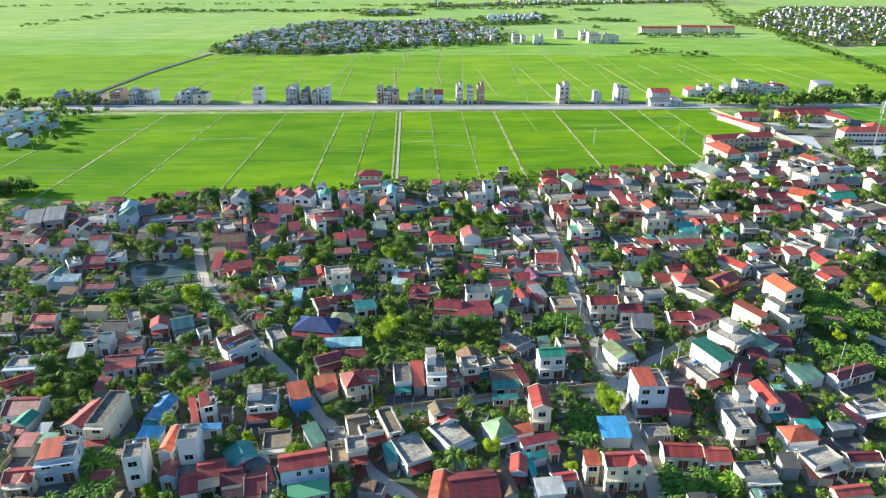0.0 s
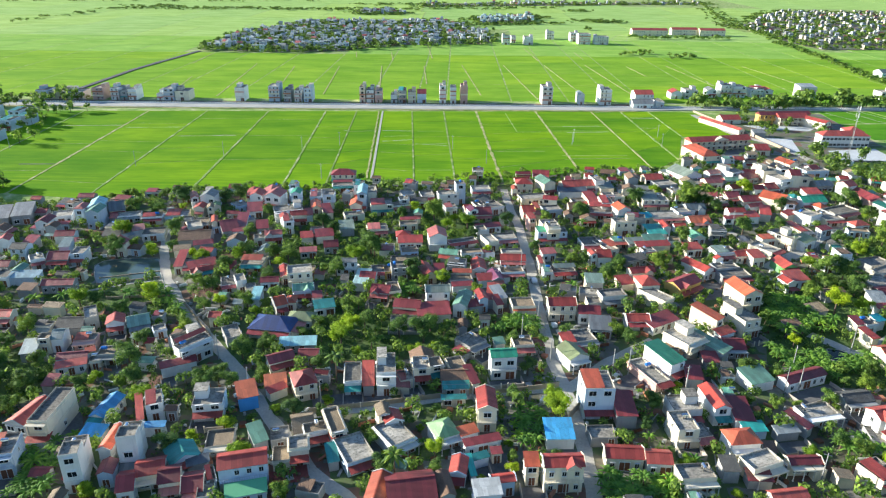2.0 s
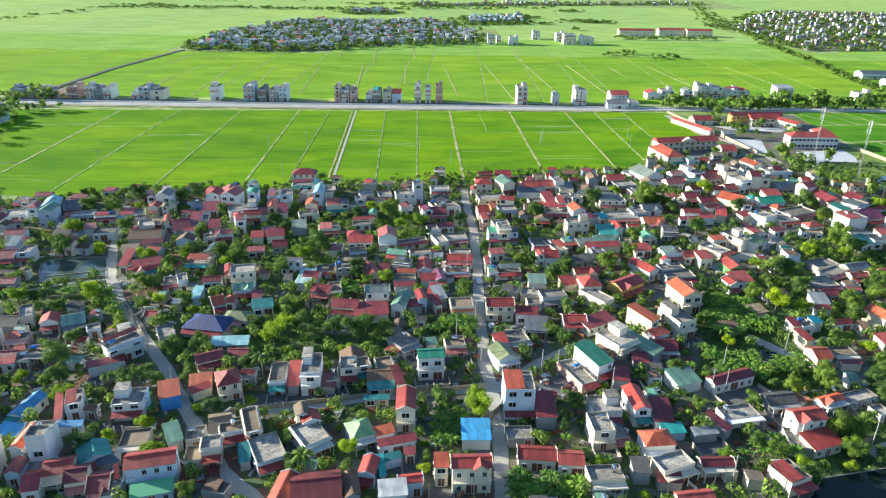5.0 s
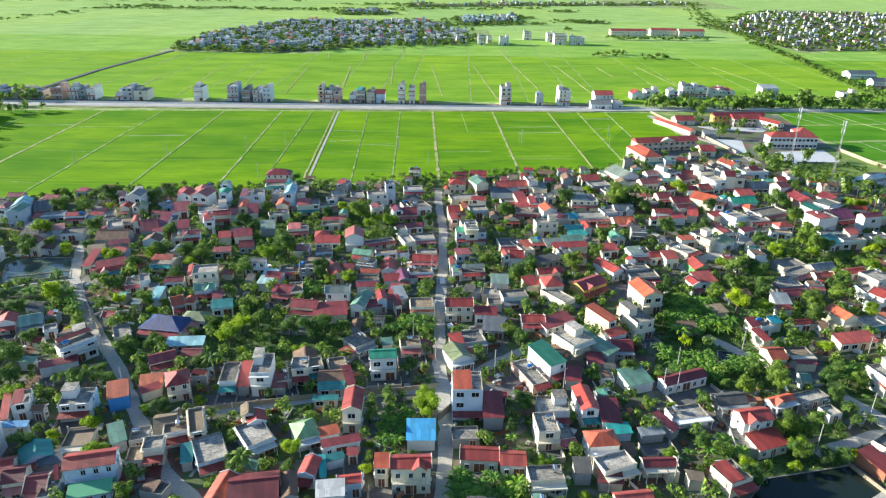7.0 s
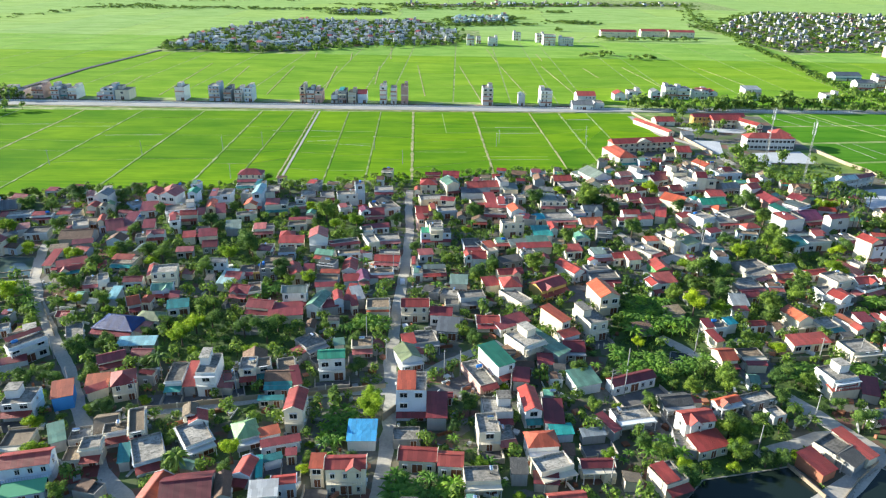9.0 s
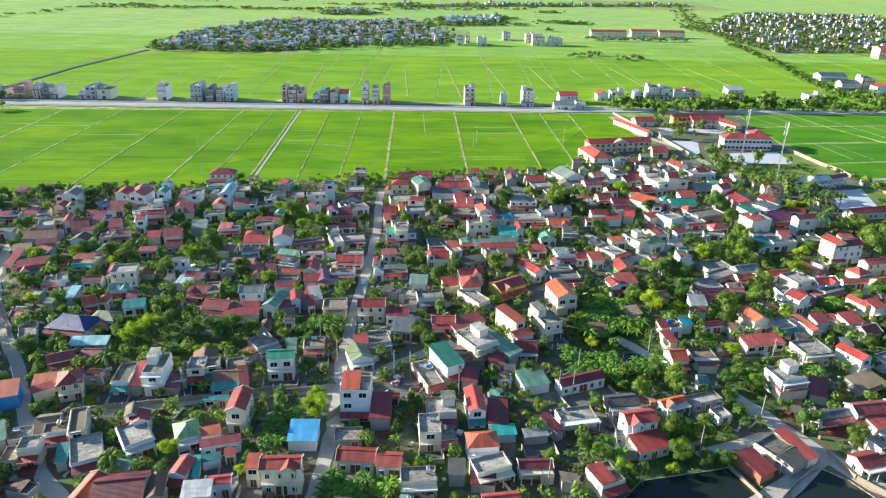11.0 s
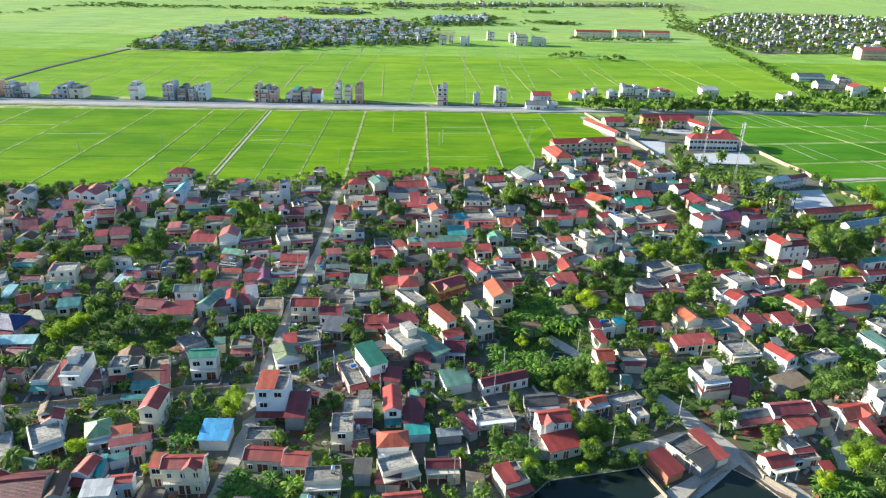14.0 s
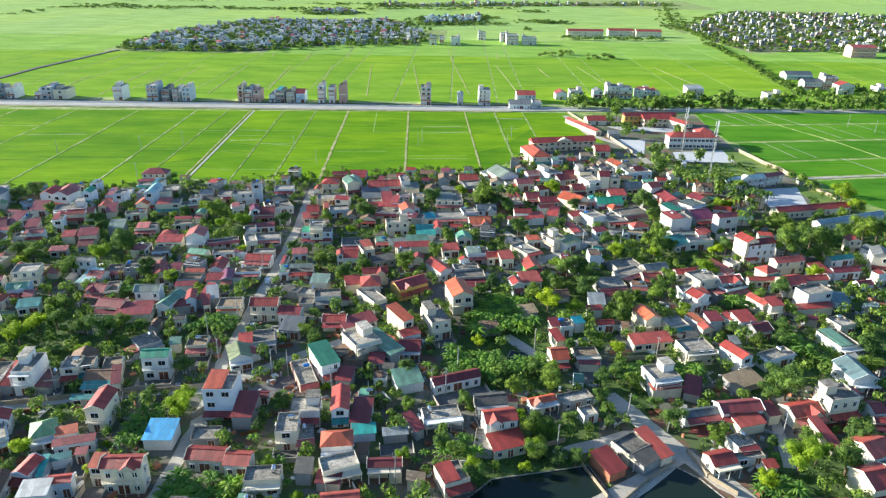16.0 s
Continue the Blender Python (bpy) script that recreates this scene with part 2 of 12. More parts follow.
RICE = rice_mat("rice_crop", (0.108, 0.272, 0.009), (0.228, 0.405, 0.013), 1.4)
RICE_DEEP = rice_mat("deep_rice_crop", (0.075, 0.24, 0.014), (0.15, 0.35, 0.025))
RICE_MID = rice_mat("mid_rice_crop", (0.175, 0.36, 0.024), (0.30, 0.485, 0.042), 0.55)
# distance haze put into the crop colour: paler and bluer by steps
RICE_HAZED = rice_mat("hazed_rice_crop", (0.225, 0.425, 0.065), (0.36, 0.565, 0.115), 0.3)
RICE_FAR_HAZED = rice_mat("far_hazed_rice_crop", (0.30, 0.48, 0.12), (0.44, 0.62, 0.20), 0.3)
WATER, _nt, _p = mat_base("pond_water", 0.05)
_p.inputs["Base Color"].default_value = (0.016, 0.028, 0.022, 1)
_p.inputs["Specular IOR Level"].default_value = 0.25
bump(_nt, _p, noise_tex(_nt, 0.8, 3), 0.06, 0.05)


# lighter than WATER: sky and tree reflections put into the silty base colour
SILT_REFLECTION, _nt, _p = mat_base("silty_reflection_pond_water", 0.1)
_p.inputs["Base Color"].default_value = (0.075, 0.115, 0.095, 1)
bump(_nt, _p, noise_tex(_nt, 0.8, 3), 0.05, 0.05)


def leaf_mat(name, dark, light, trans=0.35):
    m, nt, p = mat_base(name, 0.65)
    p.inputs["Specular IOR Level"].default_value = 0.25
    geo = nt.nodes.new("ShaderNodeNewGeometry")
    c = ramp(nt, geo.outputs["Random Per Island"], [(0.0, dark), (1.0, light)])
    info = nt.nodes.new("ShaderNodeObjectInfo")
    tone = ramp(nt, info.outputs["Random"], [(0.0, (0.62, 0.72, 0.8)), (0.45, (0.95, 0.95, 1.0)), (0.8, (1.2, 1.12, 0.9)), (1.0, (1.4, 1.22, 0.8))])
    patch = noise_tex(nt, 0.22, 3)
    c = mix(nt, 1.0, c, tone, "MULTIPLY")
    c = mix(nt, 1.0, c, ramp(nt, patch, [(0.35, (0.75, 0.8, 0.9)), (0.7, (1.35, 1.25, 0.95))]), "MULTIPLY")
    nt.links.new(c, p.inputs["Base Color"])
    t = nt.nodes.new("ShaderNodeBsdfTranslucent")
    nt.links.new(c, t.inputs["Color"])
    mx = nt.nodes.new("ShaderNodeMixShader")
    mx.inputs[0].default_value = trans
    nt.links.new(p.outputs[0], mx.inputs[1])
    nt.links.new(t.outputs[0], mx.inputs[2])
    nt.links.new(mx.outputs[0], nt.nodes["Material Output"].inputs[0])
    return m


LEAF = leaf_mat("broad_leaves", (0.04, 0.105, 0.032), (0.255, 0.40, 0.08), 0.42)
LEAF_LIGHT = leaf_mat("bright_leaves", (0.17, 0.31, 0.02), (0.42, 0.57, 0.05), 0.5)
LEAF_DARK = leaf_mat("dark_leaves", (0.035, 0.09, 0.032), (0.19, 0.31, 0.07), 0.46)
LEAF_BANANA = leaf_mat("banana_leaves", (0.12, 0.275, 0.038), (0.30, 0.50, 0.09), 0.46)
BARK = plaster("bark", (0.14, 0.10, 0.07), 0.6)

# ---- builders ----
def obj(name, mesh, parent=None, m=None, label=""):
    ob = new(name, mesh)
    if parent is not None:
        ob.parent = parent
    if m is not None:
        ob.matrix_basis = m
    if label:
        ob["label"] = label
    return ob


def mesh_of(name, verts, faces, mats, ids=None):
    me = bpy.data.meshes.new(name)
    me.from_pydata(verts, [], faces)
    for mt in mats:
        me.materials.append(mt)
    if ids:
        me.polygons.foreach_set("material_index", ids)
    me.update()
    return me


class Shape:
    """Collects boxes and prisms into one mesh."""

    def __init__(self):
        self.v, self.f, self.i = [], [], []

    def add(self, verts, faces, slot=0):
        n = len(self.v)
        self.v += verts
        self.f += [tuple(n + k for k in f) for f in faces]
        self.i += slot if isinstance(slot, list) else [slot] * len(faces)
        return self

    def box(self, x0, x1, y0, y1, z0, z1, slot=0):
        v = [(x, y, z) for z in (z0, z1) for y in (y0, y1) for x in (x0, x1)]
        return self.add(v, [(0, 2, 3, 1), (4, 5, 7, 6), (0, 1, 5, 4), (2, 6, 7, 3), (0, 4, 6, 2), (1, 3, 7, 5)], slot)

    def prism(self, ring, z0, z1, slot=0):
        n = len(ring)
        v = [(x, y, z0) for x, y in ring] + [(x, y, z1) for x, y in ring]
        f = [tuple(range(n - 1, -1, -1)), tuple(range(n, 2 * n))]
        f += [(k, (k + 1) % n, n + (k + 1) % n, n + k) for k in range(n)]
        return self.add(v, f, slot)

    def slab(self, quad, t, slot=0):
        """A sheet of thickness t under four corners given anticlockwise from above."""
        a = [Vector(q) for q in quad]
        v = [tuple(q) for q in a] + [(q.x, q.y, q.z - t) for q in a]
        return self.add(v, [(0, 1, 2, 3), (7, 6, 5, 4), (0, 4, 5, 1), (1, 5, 6, 2), (2, 6, 7, 3), (3, 7, 4, 0)], slot)

    def tube(self, cx, cy, z0, z1, r0, r1, n=8, slot=0):
        v, f = [], []
        for z, r in ((z0, r0), (z1, r1)):
            v += [(cx + r * math.cos(2 * math.pi * k / n), cy + r * math.sin(2 * math.pi * k / n), z) for k in range(n)]
        f = [(k, (k + 1) % n, n + (k + 1) % n, n + k) for k in range(n)] + [tuple(range(n - 1, -1, -1)), tuple(range(n, 2 * n))]
        return self.add(v, f, slot)

    def mesh(self, name, *mats):
        return mesh_of(name, self.v, self.f, mats, self.i)


def panel_mesh(name, xs, zs, holes, depth, thick, mats, hood=0.0):
    """One plate standing off a wall, with sunk fields (glass or leaves) at the grid cells in holes."""
    nx, nz = len(xs), len(zs)
    v = [(x, -thick, z) for z in zs for x in xs]
    f, ids = [], []
    for c in range(nx - 1):
        for r in range(nz - 1):
            q = (r * nx + c, r * nx + c + 1, (r + 1) * nx + c + 1, (r + 1) * nx + c)
            if (c, r) in holes:
                n = len(v)
                v += [(v[k][0], -thick + depth, v[k][2]) for k in q]
                f += [(n, n + 1, n + 2, n + 3)] + [(q[k], q[(k + 1) % 4], n + (k + 1) % 4, n + k) for k in range(4)]
                ids += [1, 0, 0, 0, 0]
            else:
                f.append(q)
                ids.append(0)
    n = len(v)
    v += [(xs[0], 0.02, zs[0]), (xs[-1], 0.02, zs[0]), (xs[-1], 0.02, zs[-1]), (xs[0], 0.02, zs[-1])]
    c = (0, nx - 1, nz * nx - 1, (nz - 1) * nx)
    low, high = list(range(nx)), list(range((nz - 1) * nx, nz * nx))
    f += [tuple([n, n + 1] + low[::-1]), tuple([n + 3, n + 2][::-1] + high)[::-1]]
    left, right = [r * nx for r in range(nz)], [r * nx + nx - 1 for r in range(nz)]
    f += [tuple([n + 3, n] + left), tuple([n + 1, n + 2] + right[::-1])]
    ids += [0] * 4
    if hood:
        for z0, z1, out, side in ((zs[-1] + 0.06, zs[-1] + 0.16, hood, 0.14), (zs[0] - 0.1, zs[0] - 0.003, 0.2, 0.08)):
            n = len(v)
            v += [(px, py, pz) for pz in (z0, z1) for px, py in ((xs[0] - side, 0.01), (xs[0] - side, -out), (xs[-1] + side, -out), (xs[-1] + side, 0.01))]
            f += [(n, n + 1, n + 2, n + 3)[::-1], (n + 4, n + 5, n + 6, n + 7), (n, n + 1, n + 5, n + 4), (n + 1, n + 2, n + 6, n + 5), (n + 2, n + 3, n + 7, n + 6)]
            ids += [0] * 5
    return mesh_of(name, v, f, mats, ids)


def window_mesh(w, h):
    a, b = w / 2, 0.05
    return panel_mesh("window", [-a, -a + b, -0.03, 0.03, a - b, a], [0, b, h - b, h], {(1, 1), (3, 1)}, 0.05, 0.08, [WALL["w"], GLASS], 0.42)


def door_mesh(w, h):
    a, b = w / 2, 0.1
    return panel_mesh("door", [-a, -a + b, -0.04, 0.04, a - b, a], [0, 0.06, h - b, h], {(1, 1), (3, 1)}, 0.06, 0.09, [WALL["w"], WOOD])


WINDOW = [window_mesh(1.0, 1.45), window_mesh(1.9, 1.55), window_mesh(0.85, 1.2)]
DOOR = [door_mesh(1.6, 2.4), door_mesh(2.6, 2.6)]


def tank_mesh(blue):
    s = Shape()
    n = 10
    for r, x0, x1 in ((0.5, -0.7, 0.7), (0.35, -0.85, -0.7), (0.35, 0.7, 0.85)):
        v = []
        for x in (x0, x1):
            v += [(x, r * math.cos(2 * math.pi * k / n), 1.0 + r * math.sin(2 * math.pi * k / n)) for k in range(n)]
        s.add(v, [(k, n + k, n + (k + 1) % n, (k + 1) % n) for k in range(n)] + [tuple(range(n)), tuple(range(2 * n - 1, n - 1, -1))])
    return s.mesh("water_tank", BLUE_PLASTIC if blue else STEEL)


COLUMN = Shape().box(-0.16, 0.16, -0.16, 0.16, 0, 0.2).tube(0, 0, 0.2, 2.75, 0.12, 0.1, 8).mesh("column", WALL["w"])
TANK = [tank_mesh(False), tank_mesh(True)]
TANK_STAND = Shape().box(-0.05, 0.05, -0.4, 0.4, 0, 0.55).mesh("stand", CONCRETE)
SPOKEN = {"w": "white", "c": "cream", "b": "pale blue", "g": "bare cement", "y": "yellow", "p": "pink", "o": "brick-red", "a": "bright blue", "v": "green"}
ROOFTALK = {"Gd": "gable roof", "Gw": "pitched roof", "S": "lean-to roof", "H": "hipped roof", "F": "flat parapet roof"}
FULLNAME = {"palegreen": "pale green", "greygreen": "grey-green", "darkteal": "dark teal", "paleblue": "pale blue", "darkgrey": "dark grey", "greywhite": "light grey", "tarpgreen": "bright green tarpaulin", "-": "grey concrete"}
STOREY = ("single-storey", "single-storey", "two-storey", "three-storey", "four-storey")
house_rng = random.Random(7)
tint_rng = random.Random(3)
FOOTPRINTS = []


def house(x, y, yaw, w, d, h, roof, rc, wc):
    """A house whose front eave is centred on x, y; w wide, d deep, h to the eave."""
    rng = house_rng
    fronted = roof == "Gf"
    if wc == "w" and y < 330 and tint_rng.random() < 0.3:
        wc = "c"
    roof = "Gw" if fronted else roof
    storeys = max(1, round(h / 3.2))
    shed = (roof == "S" and h <= 4.2) or h <= 3.0
    kind = "shed" if shed else "townhouse" if storeys >= 3 else "house" if storeys == 2 else "bungalow" if roof == "F" else "cottage"
    top = new(kind)
    top.matrix_basis = pose(x, y, 0, 0, 0, yaw)
    word = FULLNAME.get(rc, rc)
    tagged(top, f"{STOREY[storeys]} {SPOKEN[wc]} {kind} with a {word} {ROOFTALK[roof]}", "shed" if shed else "house", "village sheds" if shed else "roadside houses" if 530 < y < 590 else f"village {kind}s")
    c, s = math.cos(radians(yaw)), math.sin(radians(yaw))
    FOOTPRINTS.append((x - s * d / 2, y + c * d / 2, max(w, d) / 2, min(w, d) / 2, c, s, w, d))
    wall = WALL[wc]
    over = 0.3
    turn = pose(0, 0, 0)
    ww, dd = w - 2 * over, d - 2 * over
    if roof == "F":
        ww, dd, over = w, d, 0.0
    mid = pose(0, d / 2, 0)
    if roof == "Gd":
        mid = mid @ pose(0, 0, 0, 0, 0, 90)
        ww, dd = dd, ww
    sh, rf = Shape(), Shape()
    a, b = ww / 2, dd / 2
    if roof in ("Gd", "Gw"):
        rise = min(2.4, b * 0.46)
        drop = rise / b * over
        sh.add([(-a, -b, 0), (-a, b, 0), (-a, b, h), (-a, 0, h + rise), (-a, -b, h), (a, -b, 0), (a, b, 0), (a, b, h), (a, 0, h + rise), (a, -b, h)],
               [(4, 3, 2, 1, 0), (5, 6, 7, 8, 9), (0, 5, 9, 4), (1, 2, 7, 6)])
        e = a + 0.25
        for sg in (-1, 1):
            lo, hi = (sg * (b + over), h - drop + 0.1), (0, h + rise + 0.1)
            q = [(-e, lo[0], lo[1]), (e, lo[0], lo[1]), (e, hi[0], hi[1]), (-e, hi[0], hi[1])]
            rf.slab(q if sg < 0 else q[::-1], 0.09)
        rf.box(-e, e, -0.16, 0.16, h + rise + 0.06, h + rise + 0.16)
        if not shed and y < 235 and rng.random() < 0.35:
            for ex in (-e - 0.16, e + 0.004):
                vg = Shape()
                for sg in (-1, 1):
                    lo, hi = (sg * (b + over), h - drop + 0.34), (0, h + rise + 0.34)
                    q = [(ex, lo[0], lo[1]), (ex + 0.156, lo[0], lo[1]), (ex + 0.156, hi[0], hi[1]), (ex, hi[0], hi[1])]
                    vg.slab(q if sg < 0 else q[::-1], 0.42)
                obj("verge", vg.mesh("verge", wall), top, mid)
    elif roof == "H":
        sh.box(-a, a, -b, b, 0, h)
        rise = min(2.6, min(a, b) * 0.6)
        e, g = a + over, b + over
        r = max(0.0, e - g) if e >= g else 0.0
        k = max(0.0, g - e) if g > e else 0.0
        base = [(-e, -g, h), (e, -g, h), (e, g, h), (-e, g, h)]
        low = [(p[0], p[1], h - 0.12) for p in base]
        ridge = [(-r, -k, h + rise), (r, k, h + rise)] if r >= k else [(0, -k, h + rise), (0, k, h + rise)]
        if e >= g:
            f = [(0, 1, 5, 4), (1, 2, 5), (2, 3, 4, 5), (3, 0, 4)]
        else:
            f = [(0, 1, 4), (1, 2, 5, 4), (2, 3, 5), (3, 0, 4, 5)]
        rf.add(base + ridge + low, f + [(0, 6, 7, 1), (1, 7, 8, 2), (2, 8, 9, 3), (3, 9, 6, 0), (9, 8, 7, 6)])
    elif roof == "S":
        rise = min(0.17 * dd, 1.2)
        sh.add([(-a, -b, 0), (a, -b, 0), (a, b, 0), (-a, b, 0), (-a, -b, h), (a, -b, h), (a, b, h + rise), (-a, b, h + rise)],
               [(0, 1, 5, 4), (1, 2, 6, 5), (2, 3, 7, 6), (3, 0, 4, 7)])
        g, e = b + over, a + over
        k = rise / dd * over
        rf.slab([(-e, -g, h - k + 0.09), (e, -g, h - k + 0.09), (e, g, h + rise + k + 0.09), (-e, g, h + rise + k + 0.09)], 0.08)
    else:
        t, par = 0.18, 0.55
        sh.add([(-a, -b, 0), (a, -b, 0), (a, b, 0), (-a, b, 0), (-a, -b, h), (a, -b, h), (a, b, h), (-a, b, h),
                (-a + t, -b + t, h), (a - t, -b + t, h), (a - t, b - t, h), (-a + t, b - t, h),
                (-a + t, -b + t, h - par), (a - t, -b + t, h - par), (a - t, b - t, h - par), (-a + t, b - t, h - par)],
               [(0, 1, 5, 4), (1, 2, 6, 5), (2, 3, 7, 6), (3, 0, 4, 7), (4, 5, 9, 8), (5, 6, 10, 9), (6, 7, 11, 10), (7, 4, 8, 11),
                (8, 9, 13, 12), (9, 10, 14, 13), (10, 11, 15, 14), (11, 8, 12, 15)], [0] * 4 + [1] * 8)
        rf.box(-a + t + 0.003, a - t - 0.003, -b + t + 0.003, b - t - 0.003, h - par - 0.15, h - par)
        if not shed and h < 8.6 and rng.random() < 0.6:
            o, i = rng.choice((0.15, 0.25, 0.4)), 0.003
            ring = [(sx * (a + k), sy * (b + k), z) for k, z in ((i, h - par - 0.16), (o, h - par - 0.16), (o, h - par - 0.02), (i, h - par - 0.02)) for sx, sy in ((-1, -1), (1, -1), (1, 1), (-1, 1))]
            cs = Shape().add(ring, [(4 * j + k, 4 * j + (k + 1) % 4, (4 * j + 4) % 16 + (k + 1) % 4, (4 * j + 4) % 16 + k) for j in range(4) for k in range(4)])
            obj("cornice", cs.mesh("cornice", wall), top, mid)
    obj("wall", sh.mesh("wall", wall, *([CONCRETE] if roof == "F" else [])), top, mid)
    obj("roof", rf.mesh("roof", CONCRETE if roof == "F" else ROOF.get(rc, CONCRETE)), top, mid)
    if roof == "F" and rc in ROOF:
        s2 = Shape()
        if rc == "tan":
            s2.box(-a + 0.22, a - 0.22, -b + 0.22, b - 0.22, h - 0.54, h - 0.5)
        else:
            s2.slab([(-a + 0.2, -b + 0.25, h + 0.12), (a * 0.3, -b + 0.25, h + 0.12), (a * 0.3, b - 0.2, h + 0.6), (-a + 0.2, b - 0.2, h + 0.6)], 0.07)
            for px, py in ((-a + 0.25, -b + 0.3), (a * 0.27, -b + 0.3), (a * 0.27, b - 0.3), (-a + 0.25, b - 0.3)):
                s2.box(px, px + 0.08, py, py + 0.08, h - 0.55, h + 0.08)
        obj("roof_cover", s2.mesh("roof_cover", ROOF[rc]), top, mid, f"{word} cover over part of the flat roof")
    if roof == "F" and not shed:
        if storeys >= 2 and rc == "-" and (w > 5 and rng.random() < 0.4 or y > 420 and rng.random() < 0.7):
            s2 = Shape()
            cw = min(3.2, w * 0.45)
            cx = rng.choice((-1, 1)) * (w / 2 - cw / 2 - 0.3)
            s2.box(cx - cw / 2, cx + cw / 2, d * 0.45, d - 0.35, h - 0.55, h + 1.9)
            s2.box(cx - cw / 2 - 0.2, cx + cw / 2 + 0.2, d * 0.45 - 0.2, d - 0.2, h + 1.9, h + 2.05, 1)
            obj("stair_room", s2.mesh("stair_room", wall, CONCRETE), top)
        if rng.random() < 0.38:
            tank = obj("water_tank", TANK[rng.random() < 0.15], top, pose(rng.uniform(-0.3, 0.3) * w, d * rng.uniform(0.55, 0.8), h - 0.55, 0, 0, rng.choice((0, 90))))
            for px in (-0.45, 0.45):
                obj("stand", TANK_STAND, tank, pose(px, 0, 0))
    # openings
    per = h / storeys
    if storeys >= 2 and y < 330:
        e, z0, z1 = w / 2 - over, per - 0.16, per - 0.02
        s2 = Shape().box(-e - 0.1, e + 0.1, over - 0.1, over - 0.004, z0, z1)
        for x0 in (-e - 0.1, e + 0.004):
            s2.box(x0, x0 + 0.096, over - 0.003, d - over, z0, z1)
        obj("floor_band", s2.mesh("floor_band", wall), top)
    yf = over if roof != "F" else 0.0
    hw = w / 2 - yf
    if not shed or rng.random() < 0.3:
        n = max(1, int(w / 2.7))
        for z in range(storeys):
            zz = z * per + (0.95 if z else 0.9)
            for k in range(n):
                px = (k + 0.5) / n * 2 * hw - hw
                if z == 0 and k == n // 2:
                    obj("door", DOOR[1 if w > 6 and per > 3.1 else 0], top, pose(px, yf, 0.02))
                elif rng.random() < (0.8 if y < 230 else 0.6) and per > 2.5:
                    obj("window", WINDOW[1 if w / n > 3.2 else 0], top, pose(px, yf, zz))
            for sg in (-1, 1) if y < 215 else ():
                m = max(1, int(d / 4.5))
                for k in range(m):
                    if rng.random() < 0.36 and per > 2.5:
                        obj("window", WINDOW[rng.choice((0, 2))], top, pose(sg * hw, (k + 0.5) / m * d, zz, 0, 0, 90 * sg))
    if storeys >= 2 and rng.random() < (0.55 if y < 210 else 0.35) and w > 4.2 and h < 8.6:
        z, o = per * (storeys - 1), 1.1
        deck = obj("balcony", Shape().box(-hw + 0.1, hw - 0.1, yf - o, yf - 0.13, z - 0.02, z + 0.14).mesh("balcony", wall), top)
        s2 = Shape().box(-hw + 0.1, hw - 0.1, yf - o, yf - o + 0.08, z + 0.85, z + 0.95)
        for k in range(int(w / 0.55)):
            px = -hw + 0.15 + k * (2 * hw - 0.4) / max(1, int(w / 0.55) - 1)
            s2.box(px, px + 0.1, yf - o, yf - o + 0.08, z + 0.143, z + 0.85)
        obj("railing", s2.mesh("railing", wall), deck)
        if roof == "F" and rng.random() < 0.6:
            obj("balcony_roof", Shape().box(-hw - 0.1, hw + 0.1, yf - o - 0.3, yf - 0.42, z + per - 0.85, z + per - 0.68).mesh("balcony_roof", wall), top)
            for px in (-hw + 0.05, hw - 0.27):
                obj("balcony_pier", Shape().box(px, px + 0.22, yf - o + 0.1, yf - o + 0.32, z + 0.14, z + per - 0.852).mesh("balcony_pier", wall), top)
    elif storeys >= 3 and y > 420:
        for z in range(1, storeys):
            s2 = Shape().box(-hw - 0.1, hw + 0.1, -1.0, -0.1, z * per - 0.1, z * per + 0.1).box(-hw - 0.1, hw + 0.1, -1.0, -0.9, z * per + 0.101, z * per + 0.85)
            obj("balcony", s2.mesh("balcony", WALL[rng.choice("cpwo")]), top)
    elif not shed and storeys == 1 and w > 5.5 and y < 185 and rng.random() < 0.5:
        s2 = Shape().box(-hw - 0.1, hw + 0.1, yf - 1.9, yf - 0.005, 2.75, 2.95)
        s2.box(-hw - 0.1, hw + 0.1, yf - 1.9, yf - 1.8, 2.951, 3.15)
        obj("veranda_roof", s2.mesh("veranda_roof", wall), top)
        cols = max(2, int(w / 2.6)) + 1
        for k in range(cols):
            px = -hw + 0.15 + k * (2 * hw - 0.3) / (cols - 1)
            obj("column", COLUMN, top, pose(px, yf - 1.7, 0))
    elif not shed and rng.random() < 0.5 and w > 4:
        s2 = Shape()
        s2.slab([(-hw, yf - 2.2, 2.55), (hw, yf - 2.2, 2.55), (hw, yf - 0.02, 3.0), (-hw, yf - 0.02, 3.0)], 0.06)
        for px in (-hw + 0.1, hw - 0.18):
            s2.box(px, px + 0.08, yf - 2.1, yf - 2.02, 0, 2.5, 1)
        obj("awning", s2.mesh("awning", ROOF[rng.choice(("maroon", "red", "maroon", "red", "pink", "grey", "teal"))], STEEL), top, None, "sheet-metal awning on thin posts")
    # lower wings and roof shelters
    if not shed and y < 340 and rng.random() < 0.1:
        sg, lw, ld = rng.choice((-1, 1)), rng.uniform(2.2, 3.6), d * rng.uniform(0.45, 0.8)
        lh = min(h - 0.4, rng.uniform(2.5, 3.1))
        y0 = yf + rng.uniform(0, 1) * (d - 2 * yf - ld)
        x0, x1 = sg * (hw + 0.003), sg * (hw + lw)
        s2 = Shape().box(min(x0, x1), max(x0, x1), y0, y0 + ld, 0, lh - 0.35)
